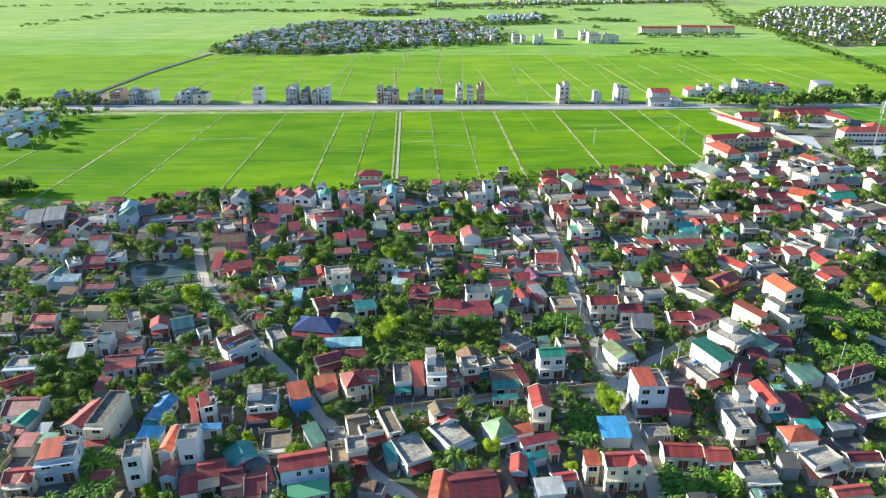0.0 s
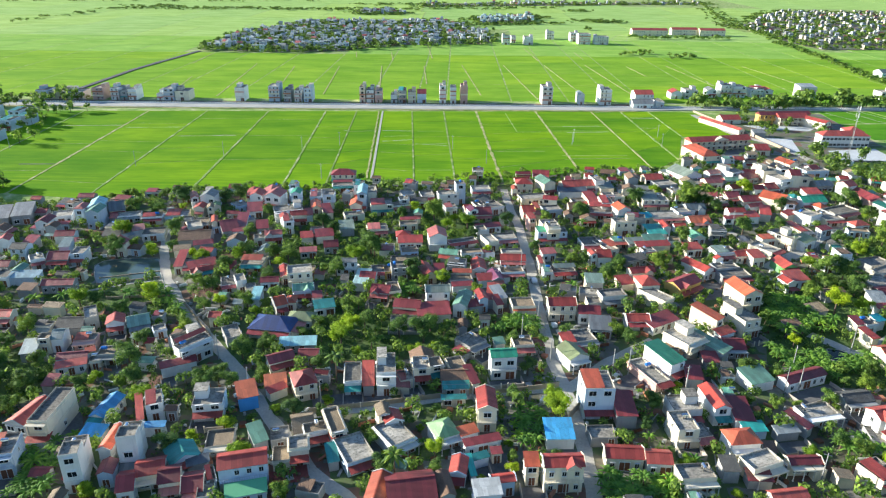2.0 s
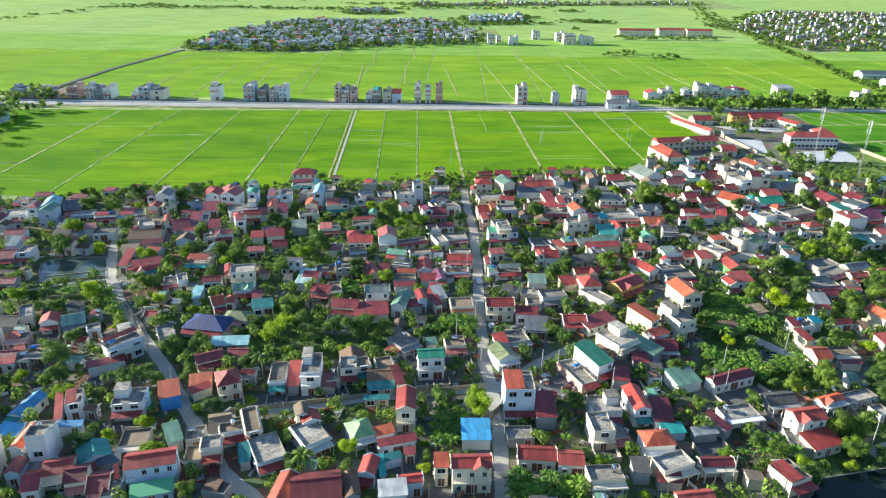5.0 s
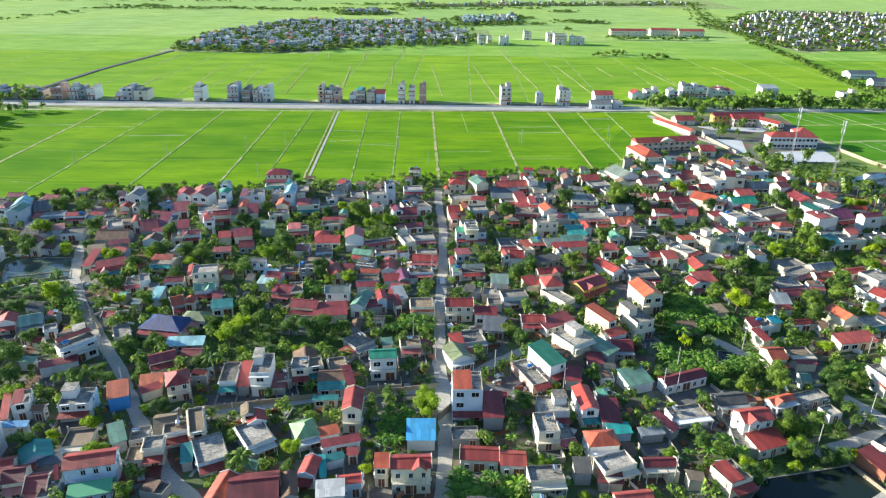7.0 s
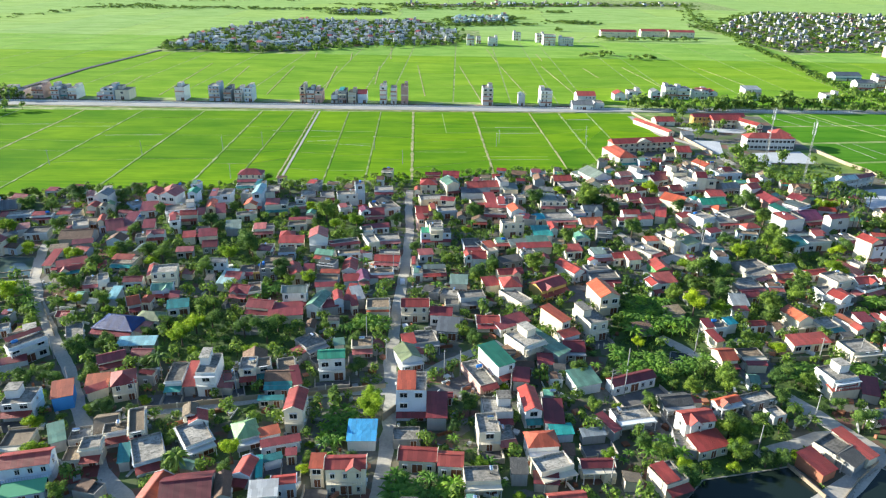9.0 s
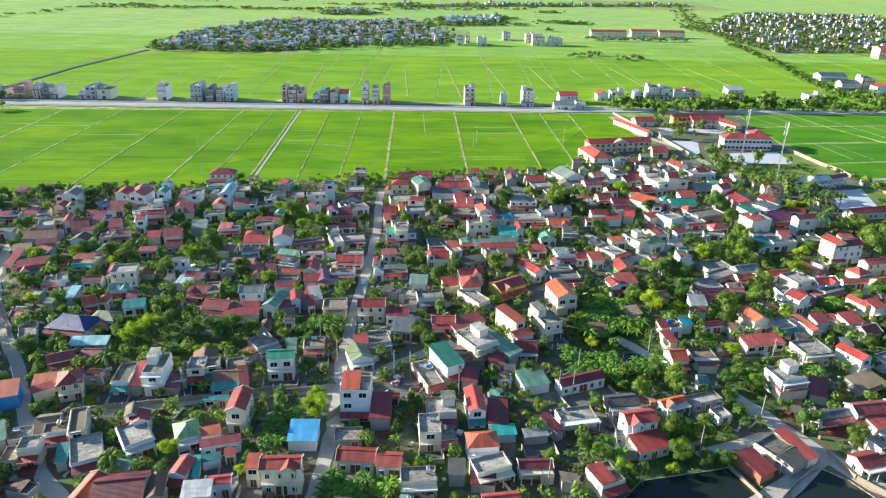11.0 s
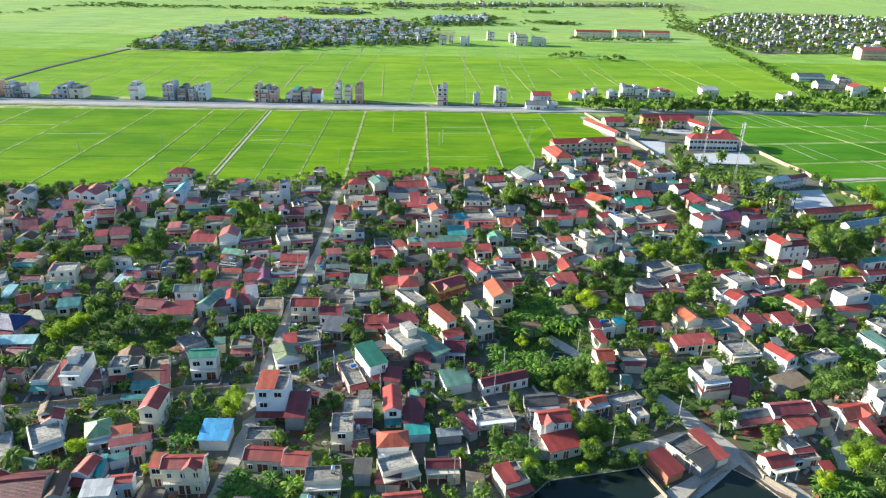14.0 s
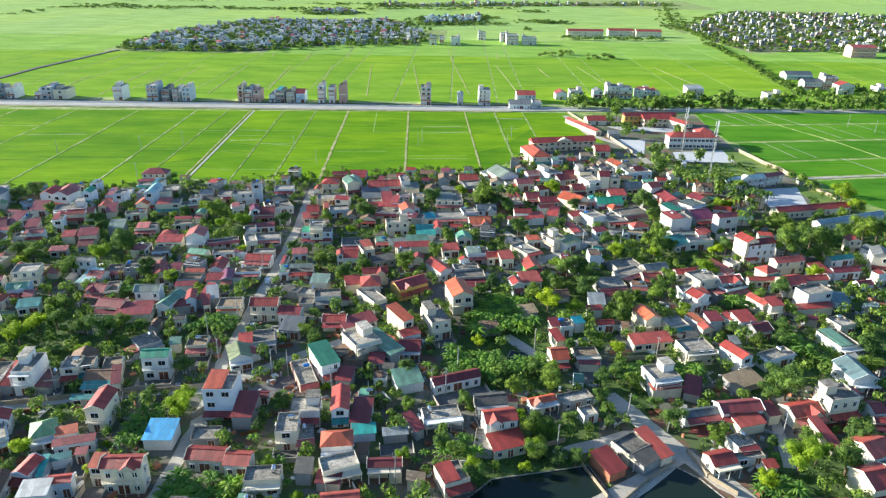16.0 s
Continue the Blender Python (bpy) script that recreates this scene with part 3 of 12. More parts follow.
        q = [(x0, y0 - 0.3, lh + 0.35), (x1 + sg * 0.35, y0 - 0.3, lh - 0.2), (x1 + sg * 0.35, y0 + ld + 0.3, lh - 0.2), (x0, y0 + ld + 0.3, lh + 0.35)]
        s2.slab(q if sg > 0 else q[::-1], 0.07, 1)
        obj("lean_to", s2.mesh("lean_to", WALL[rng.choice("gcw")], ROOF[rng.choice(("maroon", "red", "maroon", "brown", "pink", "grey"))]), top, None, "low lean-to wing with a sheet roof")
    if roof == "F" and rc == "-" and not shed and w > 4.5 and h < 8.6 and y > 165 and rng.random() < 0.12:
        s2 = Shape()
        y0, y1 = rng.choice(((0.3, d * 0.55), (d * 0.4, d - 0.3)))
        e = w / 2 - 0.25
        s2.slab([(-e, y0, h + 1.5), (e, y0, h + 1.5), (e, y1, h + 2.0), (-e, y1, h + 2.0)], 0.07)
        for px in (-e + 0.1, e - 0.2):
            for py, pz in ((y0 + 0.15, 1.44), (y1 - 0.25, 1.92)):
                s2.box(px, px + 0.1, py, py + 0.1, h - 0.56, h + pz, 1)
        obj("roof_shelter", s2.mesh("roof_shelter", ROOF[rng.choice(("maroon", "red", "orange", "red", "greygreen"))], STEEL), top, None, "sheet-metal shelter on posts over the flat roof")
    if roof == "Gw" and not shed and w > 6 and y < 330 and (rng.random() < 0.08 or fronted):
        s2 = Shape()
        pw, gx0 = min(3.4, w * 0.4), rng.choice((-1, 1)) * w * 0.2
        gh, gl = h + min(1.3, pw * 0.4), d * 0.42
        s2.prism([(gx0 - pw / 2 + 0.2, yf - 1.0), (gx0 + pw / 2 - 0.2, yf - 1.0), (gx0 + pw / 2 - 0.2, yf - 0.1), (gx0 - pw / 2 + 0.2, yf - 0.1)], h - 0.35, h - 0.1)
        s2.add([(gx0 - pw / 2 + 0.2, yf - 0.9, h - 0.1), (gx0 + pw / 2 - 0.2, yf - 0.9, h - 0.1), (gx0, yf - 0.9, gh - 0.1)], [(0, 1, 2)])
        for px in (gx0 - pw / 2 + 0.25, gx0 + pw / 2 - 0.45):
            s2.box(px, px + 0.2, yf - 0.95, yf - 0.75, 0, h - 0.36)
        for sg in (-1, 1):
            q = [(gx0 + sg * pw / 2, yf - 1.1, h - 0.05), (gx0 + sg * pw / 2, gl, h - 0.05), (gx0, gl, gh), (gx0, yf - 1.1, gh)]
            s2.slab(q if sg > 0 else q[::-1], 0.08, 1)
        obj("front_gable", s2.mesh("front_gable", wall, ROOF.get(rc, CONCRETE)), top, None, "small front gable on two posts")
    return top


def ring_area(pts):
    return sum(pts[i - 1][0] * pts[i][1] - pts[i][0] * pts[i - 1][1] for i in range(len(pts))) / 2


def sheet(name, pts, z0, z1, mt, label, category, kind="structure"):
    ring = pts if ring_area(pts) > 0 else pts[::-1]
    if name == 'yard':
        YARD_RINGS.append(ring)
        z1 += 0.003 * len(YARD_RINGS)
    ob = new(name, Shape().prism(ring, z0, z1).mesh(name, mt))
    return tagged(ob, label, category, "", kind)


def strip(name, pts, width, z0, z1, mt, label, category, kind="structure"):
    """A ribbon of a given width along a line of points."""
    P = [Vector((p[0], p[1])) for p in pts]
    ROADS.append(([tuple(p) for p in P], width))
    rough = random.Random(len(ROADS))
    if name in ('field_path', 'lane'):
        fine = []
        for p, q in zip(P, P[1:]):
            n = max(1, int((q - p).length / 3))
            fine += [p.lerp(q, k / n) for k in range(n)]
        P = fine + [P[-1]]
    z1 += 0.004 * (len(ROADS) % 9)
    left, right = [], []
    for i, p in enumerate(P):
        dirn = (P[min(i + 1, len(P) - 1)] - P[max(i - 1, 0)]).normalized()
        nrm = Vector((-dirn.y, dirn.x)) * width / 2
        k = (rough.uniform(0.3, 1.15), rough.uniform(0.3, 1.15)) if name == 'field_path' else (rough.uniform(0.8, 1.12), rough.uniform(0.8, 1.12)) if name == 'lane' else (1, 1)
        left.append(p + nrm * k[0])
        right.append(p - nrm * k[1])
    s = Shape()
    n = len(P)
    v = [(q.x, q.y, z) for z in (z0, z1) for q in left + right]
    f = []
    for i in range(n - 1):
        l0, l1, r0, r1 = i, i + 1, n + i, n + i + 1
        o = 2 * n
        f += [(o + r0, o + r1, o + l1, o + l0), (l0, l1, r1, r0), (l0, o + l0, o + l1, l1), (r1, o + r1, o + r0, r0)]
    s.add(v, f)
    return tagged(new(name, s.mesh(name, mt)), label, category, "", kind)


ROADS = []
YARD_RINGS = []


# ---- plants ----
def leaf_crown(rng, lobes, count, size, mt, flat=0.8):
    """A crown of many small bent leaf sprays on the skins of several lobes."""
    v, f = [], []
    for _ in range(count):
        cx, cy, cz, r = rng.choice(lobes)
        z = rng.uniform(-0.75, 1)
        t = rng.uniform(0, 2 * math.pi)
        q = math.sqrt(max(0, 1 - z * z))
        nrm = Vector((q * math.cos(t), q * math.sin(t), z))
        p = Vector((cx, cy, cz)) + Vector((nrm.x, nrm.y, nrm.z * flat)) * r * rng.uniform(0.62, 1.08)
        nrm = (nrm + Vector((rng.uniform(-0.5, 0.5), rng.uniform(-0.5, 0.5), rng.uniform(-0.1, 0.8)))).normalized()
        u = nrm.orthogonal().normalized()
        u.rotate(Matrix.Rotation(rng.uniform(0, 6.28), 3, nrm))
        w = nrm.cross(u)
        s = size * rng.uniform(0.6, 1.35)
        n = len(v)
        v += [tuple(p - u * s), tuple(p - w * s * 0.55 + nrm * s * 0.1), tuple(p + u * s - nrm * s * 0.3), tuple(p + w * s * 0.55 + nrm * s * 0.1)]
        f += [(n, n + 1, n + 2), (n, n + 2, n + 3)]
    for cx, cy, cz, r in lobes:
        n, q = len(v), r * 0.66
        v.append((cx, cy, cz + q * flat))
        for j in range(1, 3):
            for k in range(6):
                a, e = k * 1.047 + j * 0.5, 1.571 - j * 1.047
                g = q * rng.uniform(0.8, 1.2)
                v.append((cx + g * math.cos(a) * math.cos(e), cy + g * math.sin(a) * math.cos(e), cz + g * math.sin(e) * flat))
        f += [(n, n + 1 + k, n + 1 + (k + 1) % 6) for k in range(6)]
        f += [(n + 1 + k, n + 7 + k, n + 7 + (k + 1) % 6, n + 1 + (k + 1) % 6) for k in range(6)]
    return mesh_of("crown", v, f, [mt])


def trunk_mesh(rng, lobes, height, r):
    s = Shape()
    s.tube(0, 0, 0, height * 0.55, r, r * 0.65, 7)
    base = Vector((0, 0, height * 0.5))
    for cx, cy, cz, lr in lobes[:5]:
        tip = Vector((cx, cy, cz))
        ax = (tip - base)
        u = ax.orthogonal().normalized() * r * 0.45
        w = ax.cross(u).normalized() * r * 0.45
        v = []
        for p, k in ((base, 1.0), (tip, 0.3)):
            v += [tuple(p + (u * math.cos(a) + w * math.sin(a)) * k) for a in (0, 1.57, 3.14, 4.71)]
        s.add(v, [(k, (k + 1) % 4, 4 + (k + 1) % 4, 4 + k) for k in range(4)])
    return s.mesh("trunk", BARK)


def tree_proto(seed, height, spread, mt, count, label, name="tree"):
    rng = random.Random(seed)
    lobes = []
    for k in range(9):
        a = k * 2.4 + rng.uniform(-0.4, 0.4)
        q = spread * rng.uniform(0.25, 0.66) * (0.4 if k == 0 else 1)
        lobes.append((q * math.cos(a), q * math.sin(a), height * rng.uniform(0.36, 0.78), spread * rng.uniform(0.32, 0.5)))
    top = tagged(new(name, trunk_mesh(rng, lobes, height, 0.035 * height)), label, name, f"garden {name}s")
    obj("crown", leaf_crown(rng, lobes, int(count * 1.4), 0.19, mt), top)
    return top


def palm_proto(seed, height, fronds, length, mt, label, name, trunk=0.16):
    rng = random.Random(seed)
    s = Shape().tube(0, 0, 0, height, trunk, trunk * 0.7, 7)
    top = tagged(new(name, s.mesh("trunk", BARK)), label, "palm" if name == "palm_tree" else "plant", "palm trees" if name == "palm_tree" else "banana plants")
    v, f = [], []
    for k in range(fronds):
        a = k * 2.4 + rng.uniform(-0.3, 0.3)
        el = rng.uniform(0.8, 1.5) if name == "banana_plant" else rng.uniform(0.1, 1.1)
        dx, dy = math.cos(a), math.sin(a)
        wd = length * (0.095 if name == "banana_plant" else 0.13)
        pts = []
        for j in range(5):
            u = j / 4
            r = length * u * math.cos(el * (1 - 0.3 * u))
            z = height + length * (math.sin(el) * u - 0.75 * u * u)
            half = wd * math.sin(math.pi * min(1, 0.12 + u * 0.88))
            pts.append((r, z, half))
        n = len(v)
        for r, z, half in pts:
            v += [(dx * r - dy * half, dy * r + dx * half, z - half * 0.35), (dx * r, dy * r, z), (dx * r + dy * half, dy * r - dx * half, z - half * 0.35)]
        for j in range(4):
            b = n + 3 * j
            f += [(b, b + 1, b + 4, b + 3), (b + 1, b + 2, b + 5, b + 4)]
    obj("leaf_head", mesh_of("leaf_head", v, f, [mt]), top)
    return top

FAR_VILLAGES = []


def inside(x, y, ring):
    hit = False
    for i in range(len(ring)):
        (x0, y0), (x1, y1) = ring[i - 1], ring[i]
        if (y0 > y) != (y1 > y) and x < (x1 - x0) * (y - y0) / (y1 - y0) + x0:
            hit = not hit
    return hit


def lerp(a, b, k):
    return (a[0] + (b[0] - a[0]) * k, a[1] + (b[1] - a[1]) * k)


def rice_strip(a0, a1, b0, b1, cuts):
    """Rice plots one behind the other between two dikes a and b."""
    top = tagged(new("rice_field"), "bright green rice field between narrow earth dikes", "rice field", "", "structure")
    for c0, c1 in zip(cuts, cuts[1:]):
        wid = math.hypot(b0[0] - a0[0], b0[1] - a0[1])
        g, e = 0.55 / max(wid, 5), 0.002
        q = [lerp(lerp(a0, a1, c), lerp(b0, b1, c), u) for c, u in ((c0 + e, g), (c0 + e, 1 - g), (c1 - e, 1 - g), (c1 - e, g))]
        q = q if ring_area(q) > 0 else q[::-1]
        obj("rice_plot", Shape().prism(q, -0.1, 0.07).mesh("rice_plot", RICE), top)


def rice_rows(rings):
    top = tagged(new("rice_field"), "green rice field crossed by thin pale ditches", "rice field", "", "structure")
    for ring in rings:
        obj("rice_plot", Shape().prism(ring if ring_area(ring) > 0 else ring[::-1], -0.1, 0.07).mesh("rice_plot", RICE_DEEP), top)


def pond(ring, water=None):
    ring = ring if ring_area(ring) > 0 else ring[::-1]
    POND_RINGS.append(ring)
    tagged(new("water", Shape().prism(ring, -0.4, 0.06).mesh("water", water or WATER)), "still silty pond water with reflections put into its colour" if water else "still dark green pond water", "pond", "", "structure")
    cx, cy = sum(p[0] for p in ring) / len(ring), sum(p[1] for p in ring) / len(ring)
    s = Shape()
    n = len(ring)
    for i in range(n):
        p, q = ring[i], ring[(i + 1) % n]
        dx, dy = q[0] - p[0], q[1] - p[1]
        L = math.hypot(dx, dy)
        nx, ny = dy / L * 0.3, -dx / L * 0.3
        s.prism([p, (p[0] + nx, p[1] + ny), (q[0] + nx, q[1] + ny), q], -0.3, 0.22)
    tagged(new("pond_wall", s.mesh("pond_wall", CONCRETE)), "low grey concrete wall round the pond", "wall", "", "structure")


POND_RINGS = []
CLEAR = []
FAR_TREES = []


TAN_WALL = plaster("tan_wall_render", (0.40, 0.33, 0.23), 0.7)


def boundary_wall(pts, h):
    top = tagged(new("boundary_wall"), "long weathered cream-rendered boundary wall", "wall")
    for k, (p, q) in enumerate(zip(pts, pts[1:])):
        dx, dy = q[0] - p[0], q[1] - p[1]
        L = math.hypot(dx, dy)
        nx, ny = -dy / L * 0.11, dx / L * 0.11
        obj("wall_run", Shape().prism([(p[0] - nx, p[1] - ny), (q[0] - nx, q[1] - ny), (q[0] + nx, q[1] + ny), (p[0] + nx, p[1] + ny)], 0, h + 0.01 * k).mesh("wall_run", TAN_WALL), top)
        n = max(1, int(L / 9))
        for j in range(n):
            cx, cy = p[0] + dx * (j + 0.02) / n, p[1] + dy * (j + 0.02) / n
            obj("pillar", Shape().box(cx - 0.2, cx + 0.2, cy - 0.2, cy + 0.2, 0, h + 0.25).mesh("pillar", TAN_WALL), top)
    for (ax, ay), (bx, by) in zip(pts, pts[1:]):
        ROADS.append(([(ax, ay), (bx, by)], 0.5))

GARDENS = []
GROVES = []


def banana_grove(ring):
    GROVES.append(ring)

# ---- long school blocks with open corridors ----
def school_block(x, y, yaw, w, d, h, rc, wc, hip, pediment, label, closed=False):
    """Front eave centred on x, y; corridors with piers run along the front, or a plain wall with windows if closed."""
    top = tagged(new("school_building"), label, "school", "school buildings")
    top.matrix_basis = pose(x, y, 0, 0, 0, yaw)
    c, s = math.cos(radians(yaw)), math.sin(radians(yaw))
    FOOTPRINTS.append((x - s * d / 2, y + c * d / 2, max(w, d) / 2, min(w, d) / 2, c, s, w, d))
    a, deep, st = w / 2 - 0.4, 0.4 if closed else 2.0, max(1, round(h / 3.5))
    per = h / st
    wall = WALL[wc]
    obj("wall", Shape().box(-a, a, deep, d - 0.4, 0, h).mesh("wall", wall), top)
    bays = max(2, int(w / (2.4 if closed else 3.4)))
    pier = Shape().box(-0.2, 0.2, 0, 0.4, 0, h - 0.5).mesh("pier", wall)
    for k in range(0 if closed else bays + 1):
        obj("pier", pier, top, pose(-a + 0.21 + k * (2 * a - 0.42) / bays, 0.45, 0))
    for z in range(st):
        zz = (z + 1) * per
        if closed:
            obj("ledge", Shape().box(-a, a, 0.1, deep - 0.003, zz - 0.3, zz - 0.1).mesh("ledge", wall), top)
        else:
            obj("corridor_slab", Shape().box(-a, a, 0.3, deep - 0.003, zz - 0.5, zz - (0.003 if z == st - 1 else 0.2)).mesh("corridor_slab", wall), top)
        if z and not closed:
            obj("railing", Shape().box(-a, a, 0.34, 0.44, z * per - 0.198, z * per + 0.75).mesh("railing", wall), top)
        for k in range(bays):
            px = -a + (k + 0.5) * 2 * a / bays
            glazed = closed or k % 2
            obj("window" if glazed else "door", WINDOW[1] if glazed else DOOR[0], top, pose(px, deep, z * per + (0.9 if glazed else 0.02)))
    e, g, rise = a + 0.5, d / 2 + 0.2, min(2.6, d * 0.26)
    r = e - g if hip else e - 0.01
    v = [(-e, d / 2 - g, h), (e, d / 2 - g, h), (e, d / 2 + g, h), (-e, d / 2 + g, h), (-r, d / 2, h + rise), (r, d / 2, h + rise)]
    f = [(0, 1, 5, 4), (1, 2, 5), (2, 3, 4, 5), (3, 0, 4), (3, 2, 1, 0)]
    v = [(p, q, z + 0.06) for p, q, z in v]
    obj("roof", Shape().add(v, f).mesh("roof", ROOF[rc]), top)
    if pediment:
        pw = pediment / 2
        s2 = Shape().prism([(-pw, 0.1), (pw, 0.1), (pw, 2.4), (-pw, 2.4)], h - 0.45, h + 0.5)
        s2.add([(-pw - 0.3, 0, h + 0.5), (pw + 0.3, 0, h + 0.5), (0, 0, h + 2.4), (-pw - 0.3, 3, h + 0.5), (pw + 0.3, 3, h + 0.5), (0, 3, h + 2.4)], [(0, 1, 2), (5, 4, 3), (1, 4, 5, 2), (0, 2, 5, 3), (0, 3, 4, 1)])
        obj("pediment", s2.mesh("pediment", wall), top, None, "white gabled pediment over the middle bays")

# ---- ground, village floor, fields ----
tagged(new('ground', Shape().box(-4200, 4200, -400, 4900, -1.0, -0.02).mesh('ground', SOIL)), 'flat open farmland of soil and low grass', 'ground', '', 'structure')
sheet('ground_village', [(-215.7, 291.9), (-202.9, 296.3), (-157.2, 304.0), (-107.3, 323.8), (-68.8, 327.3), (-41.4, 334.6), (-22.9, 338.3), (-4.0, 334.6), (19.5, 343.1), (42.6, 353.0), (66.0, 358.1), (138.8, 365.6), (154.4, 381.2), (189.3, 449.4), (224.2, 521.1), (297.6, 516.6), (290.1, 420.0), (301.2, 367.6), (299.4, 338.4), (308.9, 291.3), (420, 250), (420, 40), (-330, 40), (-330, 291.9)], -0.5, 0.02, VILLAGE, 'village ground of earth, grass and trodden yards', 'ground')

# rice plots between the dikes, each a block of standing crop
rice_strip((-333.9, 320.8), (-354.7, 497.7), (-241.8, 316), (-247.4, 501.1), [0.0, 0.16, 0.46, 0.76, 1.0])
rice_strip((-241.8, 316), (-247.4, 501.1), (-197.5, 316), (-201.8, 503.0), [0.0, 0.2, 0.5, 0.75, 1.0])
rice_strip((-197.5, 316), (-201.8, 503.0), (-157.1, 309.3), (-159.6, 504.7), [0.0, 0.12, 0.42, 0.54, 0.79, 1.0])
rice_strip((-157.1, 309.3), (-159.6, 504.7), (-111.3, 323.1), (-115.0, 506.6), [0.0, 0.3, 0.46, 0.62, 0.87, 1.0])
rice_strip((-111.3, 323.1), (-115.0, 506.6), (-67.6, 326.0), (-73.3, 508.4), [0.0, 0.3, 0.6, 0.85, 1.0])
rice_strip((-67.6, 326.0), (-73.3, 508.4), (-46.2, 326), (-50.5, 509.4), [0.0, 0.25, 0.41, 0.57, 0.73, 1.0])
rice_strip((-46.2, 326), (-50.5, 509.4), (-24.1, 345.8), (-31.4, 510.2), [0.0, 0.25, 0.37, 0.49, 0.65, 1.0])
rice_strip((-24.1, 345.8), (-31.4, 510.2), (-1.5, 338.6), (-9.7, 511.2), [0.0, 0.12, 0.32, 0.44, 0.64, 1.0])
rice_strip((-1.5, 338.6), (-9.7, 511.2), (19.7, 346.0), (13.9, 512.1), [0.0, 0.3, 0.55, 0.8, 1.0])
rice_strip((19.7, 346.0), (13.9, 512.1), (44.4, 340.8), (37.9, 513.1), [0.0, 0.25, 0.55, 0.8, 1.0])
rice_strip((44.4, 340.8), (37.9, 513.1), (88.1, 362.7), (82.5, 515.0), [0.0, 0.16, 0.36, 0.48, 0.6, 0.76, 1.0])
rice_strip((88.1, 362.7), (82.5, 515.0), (130.2, 366), (124.3, 516.7), [0.0, 0.16, 0.36, 0.61, 0.81, 1.0])
rice_strip((130.2, 366), (124.3, 516.7), (150.2, 387.2), (146.7, 517.6), [0.0, 0.25, 0.55, 0.8, 1.0])
rice_strip((150.2, 387.2), (146.7, 517.6), (169.6, 443.4), (167.8, 518.5), [0.0, 0.3, 0.5, 0.8, 1.0])
rice_strip((169.6, 443.4), (167.8, 518.5), (212.0, 430.0), (201.4, 518.0), [0.0, 0.3, 0.55, 0.85, 1.0])
strip('field_path', [(-241.8, 316), (-247.4, 501.1)], 1.4, 0.0, 0.18, SOIL, 'narrow grassy earth dike between rice plots', 'path')
strip('field_path', [(-197.5, 316), (-201.8, 503.0)], 1.6, 0.0, 0.18, EARTH, 'dry earth dike between rice plots', 'path')
strip('field_path', [(-157.1, 309.3), (-159.6, 504.7)], 1.3, 0.0, 0.18, SOIL, 'narrow grassy earth dike between rice plots', 'path')
strip('field_path', [(-111.3, 323.1), (-115.0, 506.6)], 1.5, 0.0, 0.18, SOIL, 'narrow grassy earth dike between rice plots', 'path')
strip('field_path', [(-67.6, 326.0), (-73.3, 508.4)], 1.5, 0.0, 0.18, SOIL, 'narrow grassy earth dike between rice plots', 'path')
strip('field_path', [(-46.2, 326), (-50.5, 509.4)], 1.0, 0.0, 0.18, SOIL, 'narrow grassy earth dike between rice plots', 'path')
strip('farm_track', [(-24.1, 345.8), (-31.4, 510.2)], 1.3, 0.0, 0.18, PAVING, 'pale raised farm track between rice plots', 'path')
strip('field_path', [(-26.7, 345.8), (-34.0, 510.2)], 1.5, 0.0, 0.2, EARTH, 'dry earth bank beside the farm track', 'path')
strip('field_path', [(-1.5, 338.6), (-9.7, 511.2)], 1.0, 0.0, 0.18, SOIL, 'narrow grassy earth dike between rice plots', 'path')
strip('field_path', [(19.7, 346.0), (13.9, 512.1)], 1.1, 0.0, 0.18, SOIL, 'narrow grassy earth dike between rice plots', 'path')
strip('field_path', [(44.4, 340.8), (37.9, 513.1)], 2.0, 0.0, 0.18, EARTH, 'dry earth dike between rice plots', 'path')
strip('field_path', [(88.1, 362.7), (82.5, 515.0)], 1.7, 0.0, 0.18, EARTH, 'dry earth dike between rice plots', 'path')
strip('field_path', [(130.2, 366), (124.3, 516.7)], 1.3, 0.0, 0.18, EARTH, 'dry earth dike between rice plots', 'path')
strip('field_path', [(150.2, 387.2), (146.7, 517.6)], 1.8, 0.0, 0.18, SOIL, 'narrow grassy earth dike between rice plots', 'path')
strip('field_path', [(169.6, 443.4), (167.8, 518.5)], 1.3, 0.0, 0.18, SOIL, 'narrow grassy earth dike between rice plots', 'path')
strip('field_path', [(-92.7, 722.0), (-85.4, 571.4)], 1.25, 0.0, 0.2, EARTH, 'narrow dry dike across the far rice plain', 'path')
strip('field_path', [(-49.8, 726.1), (-40.9, 593.6)], 1.25, 0.0, 0.2, EARTH, 'narrow dry dike across the far rice plain', 'path')
strip('field_path', [(-6.5, 730.2), (-1.1, 623.9)], 1.25, 0.0, 0.2, EARTH, 'narrow dry dike across the far rice plain', 'path')
strip('field_path', [(32.8, 739.6), (44.9, 575.0)], 1.25, 0.0, 0.2, EARTH, 'narrow dry dike across the far rice plain', 'path')
strip('field_path', [(-137.9, 717.8), (-128.2, 599.9)], 1.25, 0.0, 0.2, EARTH, 'narrow dry dike across the far rice plain', 'path')
strip('field_path', [(-179.8, 732.9), (-169.3, 559.1)], 1.25, 0.0, 0.2, EARTH, 'narrow dry dike across the far rice plain', 'path')
strip('field_path', [(-219.6, 650.4), (-209.0, 556.1)], 1.25, 0.0, 0.2, EARTH, 'narrow dry dike across the far rice plain', 'path')
